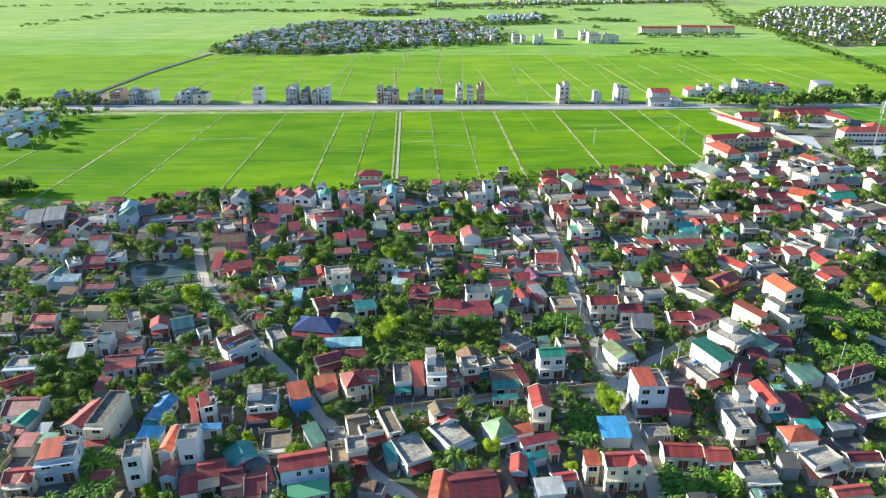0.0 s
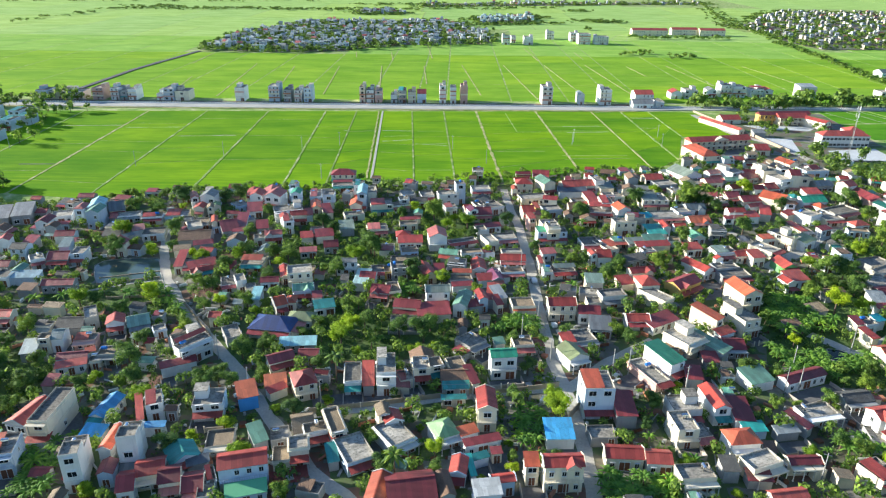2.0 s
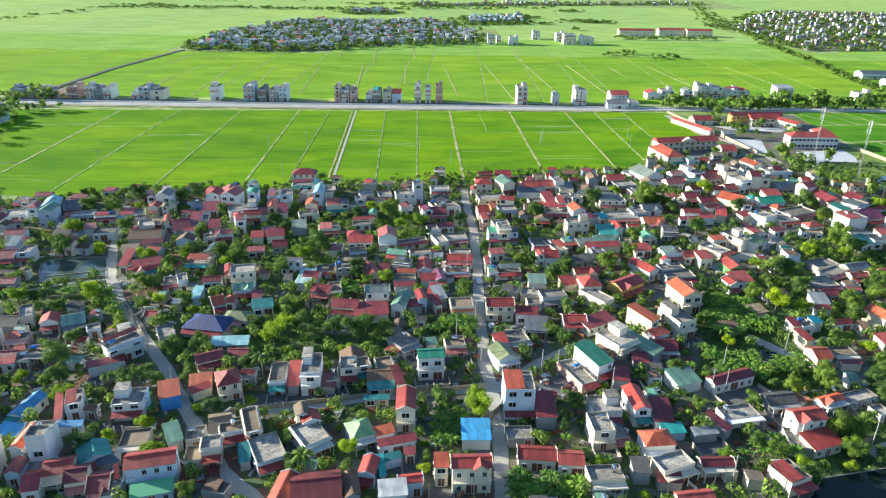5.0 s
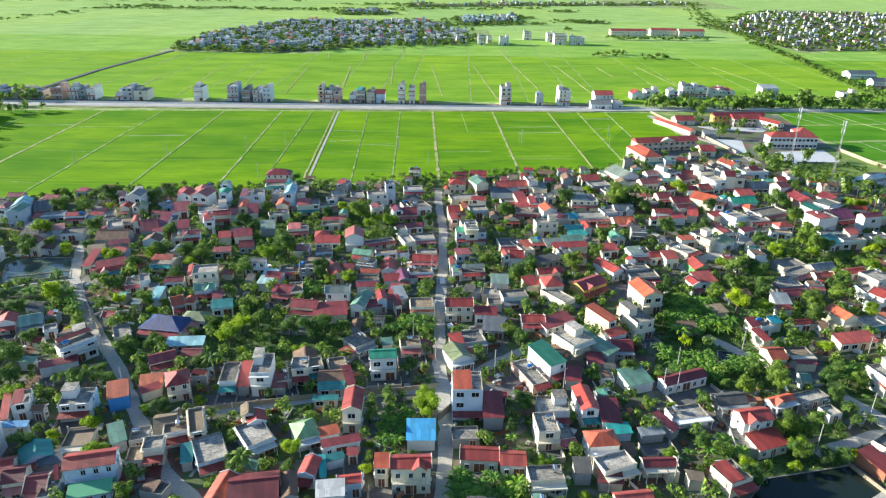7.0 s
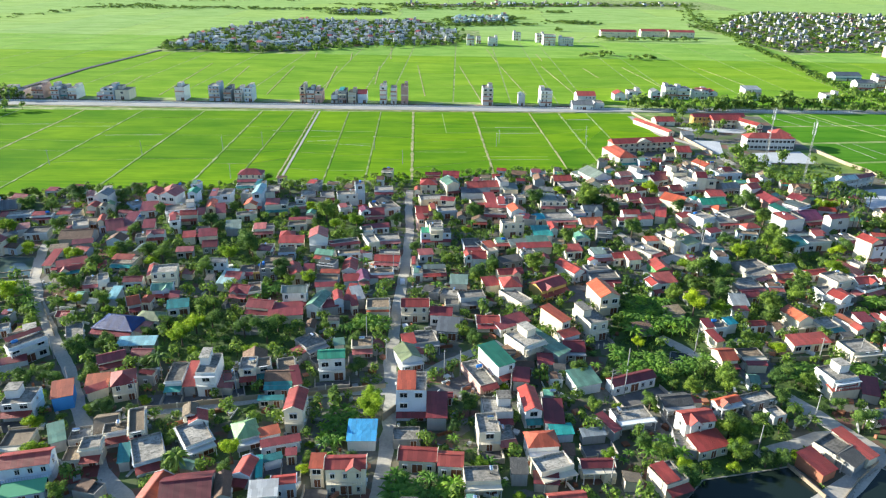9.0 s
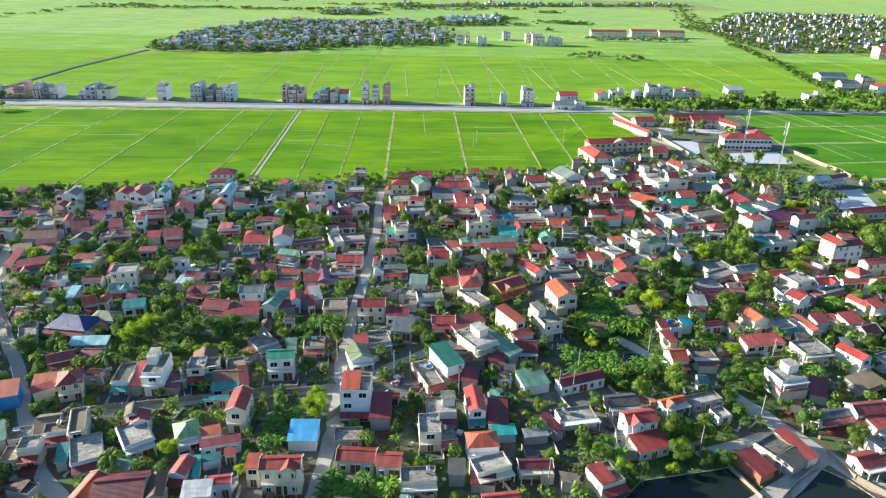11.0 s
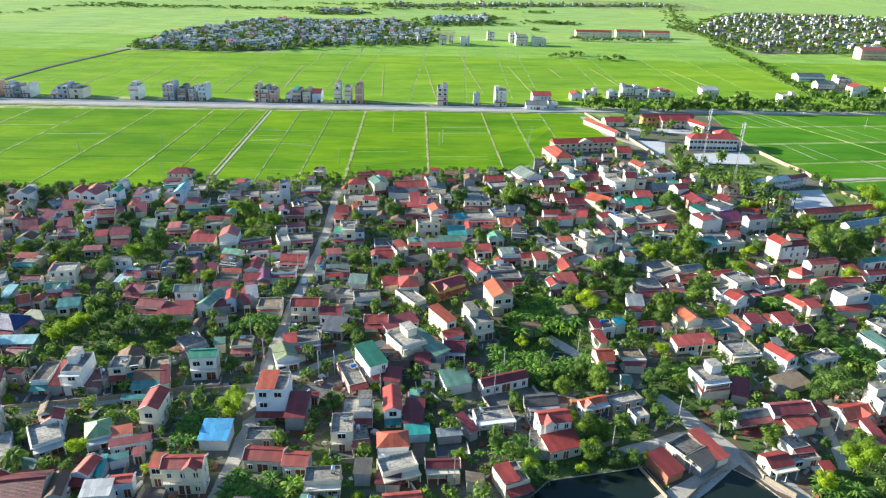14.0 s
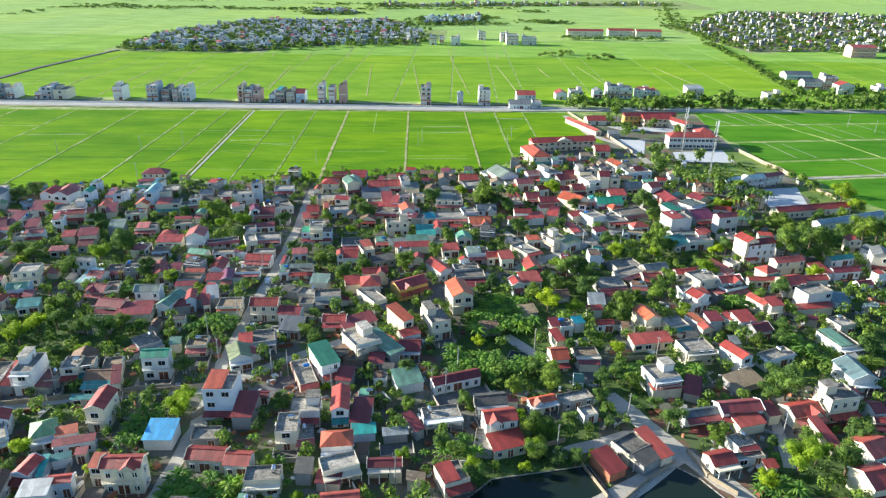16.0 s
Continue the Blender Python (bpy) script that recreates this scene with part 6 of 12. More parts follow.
house(70.8, 238.1, 8.5, 3.0, 4.9, 5.2, 'Gd', 'red', 'w')
house(74.7, 237.4, 1.9, 5.7, 7.5, 4.5, 'Gw', 'red', 'w')
house(80.6, 247.6, 25.1, 4.7, 11.2, 3.4, 'F', '-', 'c')
house(87.7, 238.1, 24.1, 9.1, 4.9, 3.0, 'S', 'darkgrey', 'g')
house(94.8, 246.5, 12.4, 5.1, 4.8, 3.1, 'F', '-', 'w')
house(112.6, 248.3, 9.6, 7.0, 5.5, 3.4, 'S', 'red', 'c')
house(117.6, 236.0, 14.6, 3.9, 2.4, 5.0, 'Gd', 'red', 'w')
house(123.1, 243.4, 8.1, 8.4, 6.2, 4.5, 'F', 'greygreen', 'w')
house(129.3, 242.1, 10.2, 6.2, 5.2, 3.6, 'Gw', 'red', 'w')
house(143.3, 232.6, 8.9, 6.7, 8.9, 3.1, 'Gd', 'red', 'v')
house(145.0, 248.7, 34.4, 6.9, 10.4, 3.1, 'F', '-', 'c')
house(189.4, 233.4, 16.4, 9.9, 5.8, 3.4, 'Gw', 'slate', 'w')
house(199.7, 231.0, 12.8, 8.5, 4.5, 3.1, 'Gw', 'red', 'w')
house(215.8, 231.4, 35.5, 5.9, 10.5, 3.4, 'S', 'red', 'w')
house(221.5, 240.6, 27.3, 4.0, 5.3, 3.1, 'F', '-', 'c')
house(229.4, 247.0, 19.5, 6.3, 7.6, 9.5, 'Gd', 'red', 'w')
house(231.2, 231.1, 23.7, 6.6, 6.2, 4.0, 'H', 'red', 'c')
house(233.8, 247.8, 15.2, 12.4, 5.7, 8.2, 'Gw', 'maroon', 'b')
house(240.8, 237.8, 13.7, 12.7, 5.2, 5.3, 'Gw', 'red', 'c')
house(251.5, 231.8, 17.4, 6.1, 7.8, 3.4, 'S', 'red', 'w')
house(260.4, 233.8, 10.2, 11.4, 4.6, 3.4, 'Gw', 'maroon', 'w')
house(264.8, 245.4, 15.9, 11.2, 4.0, 3.4, 'Gw', 'teal', 'w')
house(282.2, 247.8, 22.4, 5.2, 9.3, 4.5, 'Gd', 'slate', 'w')
house(-120.7, 256.9, 5.3, 7.2, 5.9, 3.0, 'S', 'darkgrey', 'g')
house(-113.2, 256.5, 52.0, 6.5, 2.8, 3.0, 'S', 'slate', 'g')
house(-111.4, 262.7, 26.1, 5.1, 5.4, 3.2, 'S', 'pink', 'w')
house(-104.1, 258.6, 11.6, 8.6, 7.5, 3.4, 'F', '-', 'w')
house(-85.9, 253.8, 8.2, 12.8, 9.7, 3.0, 'Gw', 'brown', 'g')
house(-82.0, 268.5, 15.9, 2.8, 7.9, 5.0, 'Gd', 'orange', 'c')
house(-81.2, 267.8, 22.8, 3.0, 4.7, 3.1, 'F', '-', 'b')
house(-70.5, 261.9, 7.1, 4.8, 20, 3.4, 'S', 'maroon', 'w')
house(-61.5, 266.2, 14.3, 5.0, 7.5, 3.2, 'S', 'maroon', 'g')
house(-60.0, 255.0, 15.5, 4.3, 4.7, 3.6, 'F', '-', 'c')
house(-54.7, 256.5, 11.7, 7.2, 4.7, 4.5, 'Gw', 'pink', 'w')
house(-50.8, 267.7, 17.7, 4.1, 6.5, 6.1, 'F', 'red', 'w')
house(-41.2, 256.2, 13.3, 5.1, 5.3, 3.4, 'S', 'red', 'c')
house(-37.8, 261.9, 13.6, 5.2, 6.6, 3.6, 'F', '-', 'g')
house(-34.2, 257.8, 14.3, 7.5, 6.4, 3.4, 'S', 'maroon', 'c')
house(-26.3, 265.9, 11.5, 6.4, 7.7, 3.4, 'S', 'greygreen', 'g')
house(-13.5, 264.9, 9.5, 8.2, 6.5, 4.0, 'F', 'pink', 'c')
house(-2.5, 259.0, 5.8, 6.3, 6.4, 3.1, 'H', 'red', 'w')
house(0.6, 252.2, 4.3, 10.0, 5.9, 3.4, 'S', 'red', 'w')
house(11.6, 251.6, 6.5, 7.6, 9.1, 6.2, 'Gd', 'pink', 'w')
house(21.6, 254.8, 20.6, 12.2, 3.9, 3.1, 'F', '-', 'w')
house(38.8, 256.9, 10.2, 9.8, 6.6, 3.6, 'F', '-', 'w')
house(58.1, 259.5, 5.0, 12.1, 5.6, 5.7, 'F', 'green', 'b')
house(58.3, 258.5, 6.9, 5.0, 5.4, 8.5, 'F', '-', 'w')
house(72.9, 252.1, 6.7, 7.0, 8.2, 3.5, 'F', '-', 'w')
house(85.2, 256.5, 8.0, 5.7, 4.5, 3.2, 'F', 'palegreen', 'c')
house(90.3, 269.7, 8.8, 9.4, 4.8, 6.6, 'F', '-', 'c')
house(91.7, 254.4, 11.8, 7.9, 4.8, 3.2, 'S', 'greygreen', 'g')
house(97.5, 251.7, 8.1, 14.3, 4.2, 3.2, 'S', 'red', 'w')
house(99.4, 256.9, 8.3, 9.0, 4.9, 3.6, 'S', 'palegreen', 'w')
house(102.5, 263.8, 5.0, 8.2, 8.8, 3.4, 'S', 'teal', 'w')
house(107.2, 267.5, 2.2, 3.6, 7.6, 5.0, 'Gd', 'red', 'w')
house(118.5, 260.7, 10.9, 6.5, 6.8, 3.1, 'Gd', 'palegreen', 'w')
house(147.8, 259.6, 8.7, 8.6, 4.6, 3.6, 'F', 'orange', 'c')
house(157.8, 261.5, 32.8, 5.9, 10.1, 3.8, 'F', '-', 'w')
house(162.1, 256.5, 33.0, 8.3, 6.1, 4.0, 'S', 'olive', 'w')
house(166.9, 269.7, 12.7, 5.8, 11.3, 3.1, 'F', 'red', 'c')
house(206.8, 257.6, 26.9, 9.2, 7.5, 3.5, 'S', 'teal', 'w')
house(214.6, 260.1, 7.5, 10.4, 6.5, 4.4, 'F', '-', 'w')
house(216.6, 264.5, 7.7, 4.2, 3.9, 5.0, 'S', 'red', 'w')
house(230.3, 265.3, 14.9, 9.2, 6.6, 3.1, 'F', '-', 'c')
house(-136.6, 279.0, 12.5, 6.7, 11.4, 7.0, 'Gd', 'paleblue', 'b')
house(-129.9, 284.7, 22.6, 6.9, 12.3, 3.5, 'Gw', 'grey', 'w')
house(-122.3, 278.8, 16.0, 9.7, 5.1, 3.6, 'F', '-', 'w')
house(-111.6, 276.9, 10.2, 8.3, 4.4, 3.8, 'F', 'red', 'w')
house(-102.2, 279.9, 9.3, 9.4, 7.5, 3.3, 'F', 'red', 'c')
house(-97.7, 274.1, 12.1, 7.8, 4.3, 3.6, 'F', '-', 'g')
house(-89.1, 272.2, 11.7, 6.7, 5.9, 3.4, 'F', 'tan', 'g')
house(-87.6, 289.1, 18.3, 4.5, 4.9, 4.5, 'Gd', 'olive', 'c')
house(-69.8, 286.1, 12.4, 6.9, 9.7, 3.2, 'S', 'maroon', 'w')
house(-69.4, 275.8, 14.4, 4.2, 5.8, 3.1, 'F', '-', 'c')
house(-48.7, 277.9, 11.2, 7.4, 5.4, 4.8, 'Gw', 'red', 'c')
house(-45.0, 281.9, 13.1, 3.7, 6.6, 3.3, 'S', 'red', 'w')
house(-36.8, 284.8, 17.9, 4.4, 10.1, 3.3, 'S', 'maroon', 'w')
house(-25.2, 283.5, 17.9, 8.7, 4.9, 3.3, 'F', '-', 'w')
house(-1.0, 272.8, 7.1, 7.7, 4.5, 3.1, 'F', '-', 'c')
house(27.2, 283.8, 17.7, 4.5, 5.9, 5.5, 'Gd', 'purple', 'w')
house(30.9, 283.9, 6.8, 8.9, 8.9, 3.7, 'Gw', 'maroon', 'w')
house(33.0, 270.3, 13.2, 11.2, 3.7, 3.2, 'S', 'maroon', 'w')
house(51.7, 274.0, 14.0, 3.3, 5.3, 6.0, 'S', 'red', 'p')
house(84.1, 289.1, -4.6, 10.0, 8.9, 3.5, 'F', '-', 'w')
house(103.7, 283.1, 14.7, 5.3, 5.0, 3.4, 'S', 'turquoise', 'w')
house(112.8, 284.1, 7.0, 14.1, 8.2, 3.6, 'F', '-', 'w')
house(125.6, 278.5, 7.5, 9.7, 8.1, 3.1, 'Gf', 'orange', 'w')
house(142.9, 284.2, 4.8, 10.2, 3.0, 3.0, 'S', 'maroon', 'w')
house(144.9, 288.3, 2.3, 8.1, 5.6, 4.5, 'Gw', 'red', 'w')
house(150.9, 285.3, 6.4, 6.5, 5.8, 3.4, 'S', 'red', 'w')
house(157.4, 288.0, -18.0, 4.8, 10.1, 3.6, 'S', 'red', 'w')
house(169.2, 288.1, 27.5, 5.6, 4.4, 3.6, 'S', 'red', 'w')
house(176.5, 271.4, 22.3, 6.2, 3.8, 3.2, 'S', 'maroon', 'w')
house(186.2, 283.5, 9.5, 9.0, 10.1, 3.6, 'F', '-', 'w')
house(194.4, 276.4, 10.4, 7.6, 5.5, 3.4, 'H', 'red', 'w')
house(211.5, 271.9, 13.1, 11.2, 5.2, 3.1, 'F', '-', 'w')
house(225.3, 285.7, 15.5, 10.1, 12.7, 4.0, 'Gw', 'purple', 'g')
house(-99.0, 295.8, 23.7, 3.6, 8.6, 6.0, 'Gd', 'pink', 'w')
house(-96.4, 290.5, 9.5, 4.0, 10.6, 3.1, 'Gd', 'pink', 'c')
house(-92.9, 300.8, 11.3, 6.9, 8.6, 5.1, 'F', '-', 'b')
house(-76.3, 293.6, 42.6, 5.8, 7.1, 3.5, 'F', '-', 'b')
house(-76.1, 308.1, 9.9, 6.4, 10.2, 3.1, 'Gd', 'red', 'w')
house(-66.2, 302.7, 8.1, 8.2, 11.3, 5.1, 'Gd', 'pink', 'w')
house(-55.3, 304.9, 19.4, 4.6, 9.5, 4.4, 'Gd', 'paleblue', 'b')
house(-46.4, 306.6, 8.5, 5.1, 10.8, 3.4, 'F', 'pink', 'b')
house(-43.7, 292.1, 11.3, 4.7, 10.5, 3.1, 'Gd', 'orange', 'c')
house(-40.6, 306.9, 11.9, 5.0, 12.0, 3.4, 'F', '-', 'b')
house(-25.7, 291.1, 2.4, 5.8, 8.1, 4.9, 'Gd', 'orange', 'w')
house(-23.3, 294.9, 2.5, 4.6, 13.0, 9.0, 'Gd', 'paleblue', 'b')
house(-13.8, 290.9, 9.6, 9.9, 7.8, 5.4, 'F', 'red', 'w')
house(-5.3, 295.1, 20.4, 8.2, 5.2, 3.8, 'F', '-', 'w')
house(-4.3, 298.3, 9.5, 4.2, 4.8, 5.5, 'F', '-', 'w')
house(-2.6, 308.8, 12.4, 6.3, 8.2, 4.0, 'F', '-', 'g')
house(6.5, 308.1, 12.6, 6.2, 7.8, 4.0, 'F', '-', 'w')
house(16.2, 305.3, 10.8, 9.4, 6.1, 5.8, 'F', '-', 'w')
house(21.8, 308.1, 10.0, 4.4, 5.3, 9.9, 'F', '-', 'b')
house(30.7, 295.4, 18.9, 4.4, 6.2, 4.0, 'F', '-', 'c')
house(37.4, 293.6, 27.1, 8.9, 8.7, 3.8, 'F', '-', 'w')
house(57.1, 307.0, 11.5, 13.6, 7.4, 3.6, 'F', '-', 'c')
house(57.2, 294.0, 10.0, 3.7, 7.0, 3.4, 'F', 'orange', 'y')
house(62.9, 290.5, 10.9, 8.2, 6.1, 4.0, 'F', '-', 'b')
house(77.5, 304.8, 9.1, 6.8, 5.2, 3.1, 'F', '-', 'c')
house(83.9, 301.1, 8.0, 5.3, 12.7, 4.0, 'S', 'red', 'c')
house(90.9, 305.8, 8.2, 5.4, 3.5, 6.2, 'F', '-', 'p')
house(96.1, 295.0, 25.3, 6.4, 6.6, 3.1, 'Gd', 'orange', 'w')
house(112.2, 301.5, 2.4, 12.3, 11.3, 5.1, 'F', 'greygreen', 'w')
house(129.3, 295.3, 5.4, 9.3, 7.5, 3.1, 'Gw', 'slate', 'w')
house(143.9, 304.0, 15.2, 5.9, 8.6, 4.0, 'F', '-', 'c')
house(156.9, 296.3, 17.0, 7.9, 4.1, 4.5, 'Gw', 'red', 'w')
house(159.6, 307.2, 10.3, 9.6, 7.7, 3.1, 'Gw', 'maroon', 'c')
house(174.5, 305.3, 46.4, 9.5, 11.6, 4.9, 'Gd', 'orange', 'c')
house(180.4, 307.6, 9.9, 4.1, 5.1, 5.0, 'H', 'teal', 'w')
house(187.2, 303.1, 8.3, 12.7, 8.3, 4.5, 'Gw', 'green', 'w')
house(189.0, 298.2, 22.6, 5.1, 6.1, 3.6, 'H', 'orange', 'w')
house(218.2, 305.7, 11.3, 8.5, 15.1, 4.5, 'Gd', 'maroon', 'p')
house(226.2, 298.7, 33.0, 10.0, 7.8, 6.0, 'F', 'greygreen', 'w')
house(232.6, 309.6, 22.2, 7.9, 8.4, 4.5, 'Gd', 'maroon', 'w')
house(281.9, 301.5, 13.5, 39.7, 6.9, 3.5, 'Gw', 'red', 'w')
house(-35.8, 323.8, 7.7, 10.0, 5.2, 3.5, 'F', '-', 'w')
house(-21.0, 315.8, 11.3, 5.6, 8.8, 3.5, 'F', '-', 'w')
house(32.1, 317.9, 6.1, 9.1, 6.7, 4.0, 'F', '-', 'w')
house(53.7, 329.0, 7.2, 7.6, 8.6, 3.6, 'Gw', 'red', 'w')
house(66.5, 326.7, 17.0, 6.0, 11.8, 4.7, 'Gd', 'greygreen', 'w')
house(76.6, 317.1, 2.5, 14.2, 6.6, 3.4, 'S', 'slate', 'b')
house(80.5, 322.9, 10.9, 16.2, 8.8, 4.5, 'Gw', 'red', 'c')
house(90.8, 324.6, 10.3, 4.5, 9.9, 7.0, 'F', '-', 'w')
house(94.1, 321.4, 9.3, 7.4, 7.2, 4.0, 'S', 'greygreen', 'c')
house(97.7, 311.3, 8.6, 5.1, 6.3, 3.4, 'F', '-', 'w')
house(152.3, 310.9, 9.0, 7.1, 8.0, 3.7, 'Gw', 'maroon', 'c')
house(194.2, 317.7, 6.2, 8.6, 6.5, 3.6, 'S', 'red', 'w')
house(122.5, 339.6, 6.3, 9.9, 8.3, 3.1, 'Gw', 'red', 'c')
house(144.4, 335.3, 15.5, 6.9, 5.8, 3.5, 'F', '-', 'w')
house(151.0, 332.5, 12.1, 9.3, 7.3, 4.0, 'Gw', 'pink', 'c')
house(-68.4, 121.4, 15, 4.9, 6, 7.8, 'F', '-', 'w')
house(-58.7, 127.7, 8, 4.5, 5, 7.8, 'F', '-', 'w')
house(-50.5, 118.5, 16, 6.5, 6, 4.3, 'Gw', 'red', 'w')
house(-54.3, 114.0, 14, 4.0, 7, 3.7, 'Gw', 'maroon', 'w')
house(-138.4, 221.2, 0, 4.2, 6, 3.9, 'Gd', 'palegreen', 'w')
house(-146.2, 225.2, 5, 5.7, 6, 3.7, 'Gw', 'maroon', 'g')
house(-91.7, 153.3, 0, 3.5, 5, 2.8, 'S', 'maroon', 'g')
house(-169.5, 251.3, 7, 4.8, 6, 5.2, 'Gw', 'maroon', 'c')
house(-162.1, 247.0, 0, 4.0, 7, 5.2, 'Gw', 'maroon', 'w')
house(-156.1, 244.7, 14, 4.6, 6, 5.7, 'Gd', 'red', 'w')
house(-151.8, 263.7, 0, 5.6, 8, 5.7, 'Gd', 'maroon', 'w')
house(-150.5, 276.7, 19, 8.4, 8, 3.7, 'F', '-', 'w')
house(-145.7, 268.1, 6, 5.9, 3, 3.3, 'S', 'red', 'w')
house(-174.7, 272.6, 21, 7.4, 15, 3.7, 'S', 'grey', 'g')
house(-166.7, 275.1, 20, 8.0, 15, 4.3, 'S', 'grey', 'g')
house(-138.1, 254.6, 9, 7.9, 6, 3.7, 'Gw', 'maroon', 'w')
house(-142.5, 276.8, 0, 4.4, 8, 7, 'H', 'pink', 'b')
house(-133.9, 270.6, 0, 5.7, 9, 7.8, 'Gd', 'palegreen', 'b')
house(-128.1, 275.7, 0, 3.4, 4, 3.3, 'S', 'red', 'g')
house(-130.6, 240.1, 8, 4.1, 7, 5.2, 'S', 'grey', 'b')
house(-122.9, 234.3, 6, 4.9, 7, 5.2, 'F', '-', 'b')
house(-129.1, 231.8, 8, 7.8, 8, 3.7, 'Gw', 'maroon', 'g')
house(-135.9, 231.2, 34, 4.5, 6, 4.3, 'F', '-', 'w')
house(-171.0, 246.0, 0, 2.6, 8, 3.7, 'Gw', 'maroon', 'g')
house(-166.0, 235.3, 0, 5.1, 7, 3.7, 'Gw', 'maroon', 'g')
house(-148.3, 246.0, 0, 4.8, 7, 3.7, 'S', 'maroon', 'g')
house(-176.6, 265.6, 7, 5.5, 5, 4.3, 'F', '-', 'w')
house(-92.3, 292.2, 0, 6.8, 8, 7.8, 'Gd', 'grey', 'w')
house(-94.2, 285.7, 0, 4.5, 6, 4.8, 'Gd', 'red', 'c')
house(-72.5, 299.4, 0, 6.2, 8, 6.1, 'Gd', 'red', 'w')
house(-64.3, 296.1, -11, 8.1, 9, 7, 'Gd', 'pink', 'w')
house(-54.4, 300.0, 0, 4.7, 7, 7, 'Gd', 'green', 'b')
house(-39.0, 299.2, 0, 4.7, 6, 7, 'F', '-', 'b')
house(-26.7, 310.9, 0, 4.3, 8, 7.8, 'F', 'teal', 'w')
house(-19.4, 302.9, 12, 4.0, 8, 7, 'F', '-', 'w')
house(-53.7, 274.6, 20, 3.9, 7, 4.3, 'Gd', 'red', 'w')
house(-53.9, 282.9, 17, 12.1, 8, 5.2, 'F', '-', 'w')
house(-73.6, 263.2, 26, 7.2, 14, 3.3, 'Gw', 'maroon', 'g')
house(-88.7, 264.8, 26, 5.7, 8, 4.3, 'F', '-', 'c')
house(-88.9, 285.0, 13, 3.1, 5, 5.2, 'Gd', 'tan', 'c')
house(-72.9, 224.4, 27, 8.4, 4, 3.3, 'Gw', 'red', 'c')
house(-62.7, 226.8, 19, 3.0, 5, 3.3, 'S', 'red', 'g')
house(-36.7, 218.1, 13, 8.5, 7, 6.1, 'F', '-', 'c')
house(-2.0, 224.8, 10, 5.8, 6, 5.2, 'F', '-', 'g')
house(-52.2, 210.6, 15, 3.2, 4, 3.7, 'F', '-', 'w')
house(-38.6, 197.4, 28, 4.2, 7, 4.3, 'Gw', 'orange', 'g')
house(-24.7, 197.4, 16, 7.0, 5, 3.3, 'S', 'teal', 'w')
house(-28.2, 203.9, 14, 3.4, 4, 3.7, 'S', 'maroon', 'g')
house(-59.7, 171.7, 30, 8.1, 7, 5.7, 'F', '-', 'w')
house(-48.8, 178.9, 28, 4.8, 8, 3.3, 'F', '-', 'g')
house(-31.1, 154.5, 15, 6.1, 5, 2.8, 'S', 'orange', 'w')
house(-28.5, 114.2, 16, 9.0, 4, 2.8, 'S', 'tarpgreen', 'b')
house(-19.7, 134.8, 18, 5.6, 8, 3.3, 'Gw', 'tan', 'w')
house(-0.6, 139.2, 17, 3.9, 5, 5.2, 'Gd', 'tan', 'w')
house(4.4, 130.6, 35, 6.4, 9, 4.3, 'F', '-', 'w')
house(-1.0, 110.9, -8, 4.8, 9, 4.3, 'Gd', 'orange', 'w')
house(7.3, 111.6, 10, 10.9, 9, 4.3, 'Gw', 'maroon', 'w')
house(-45.6, 116.1, 14, 4.9, 6, 4.3, 'Gw', 'maroon', 'w')
house(-40.1, 114.4, 12, 4.7, 7, 3.3, 'Gw', 'maroon', 'w')
house(-36.9, 117.8, 25, 2.1, 5, 3.7, 'F', 'red', 'w')
house(-36.9, 112.8, 11, 3.5, 5, 3.7, 'F', '-', 'w')
house(14.8, 112.9, 13, 3.6, 8, 4.3, 'Gd', 'brown', 'g')
house(1.8, 137.5, 19, 4.8, 5, 4.3, 'Gd', 'red', 'w')
house(8.4, 165.0, 12, 7.0, 7, 3.7, 'Gd', 'brown', 'g')
house(16.4, 149.2, 4, 6.8, 2, 2.8, 'S', 'teal', 'g')
house(18.1, 162.8, 17, 4.7, 6, 3.7, 'F', 'tan', 'c')
house(32.4, 200.0, 17, 2.6, 6, 3.7, 'S', 'red', 'c')
house(27.0, 201.1, 13, 3.5, 7, 5.2, 'Gd', 'red', 'b')
house(55.4, 177.7, 15, 9.1, 7, 3.7, 'F', '-', 'g')
house(51.4, 176.7, 13, 4.2, 5, 3.7, 'S', 'red', 'g')
house(17.3, 291.6, 16, 5.4, 5, 4.3, 'F', 'pink', 'w')
house(25.3, 288.7, 10, 4.2, 7, 3.9, 'Gw', 'red', 'w')
house(53.5, 323.3, 0, 8.6, 7, 5.2, 'H', 'red', 'c')
house(48.2, 317.3, 0, 3.0, 6, 4.3, 'Gd', 'orange', 'w')
house(65.7, 320.7, 23, 6.8, 10, 6.5, 'Gd', 'palegreen', 'w')
house(51.7, 286.4, 7, 5.7, 8, 4.3, 'Gw', 'red', 'w')
house(57.7, 264.7, 11, 6.7, 5, 7.4, 'F', '-', 'w')
house(88.3, 295.4, 0, 5.1, 10, 5.7, 'F', 'red', 'w')
house(93.9, 286.4, 13, 6.6, 8, 5.7, 'Gd', 'orange', 'w')
house(33.7, 252.5, 22, 4.6, 8, 4.3, 'F', '-', 'w')
house(29.8, 264.9, 16, 4.5, 5, 4.3, 'F', '-', 'w')
house(125.1, 326.0, 15, 10.2, 8, 4.8, 'F', '-', 'g')
house(151.7, 258.8, -59, 7.8, 6, 5.2, 'F', '-', 'c')
house(134.0, 239.0, 11, 5.5, 6, 4.3, 'S', 'red', 'c')
house(82.5, 158.6, -7, 4.7, 6, 3.3, 'S', 'maroon', 'g')
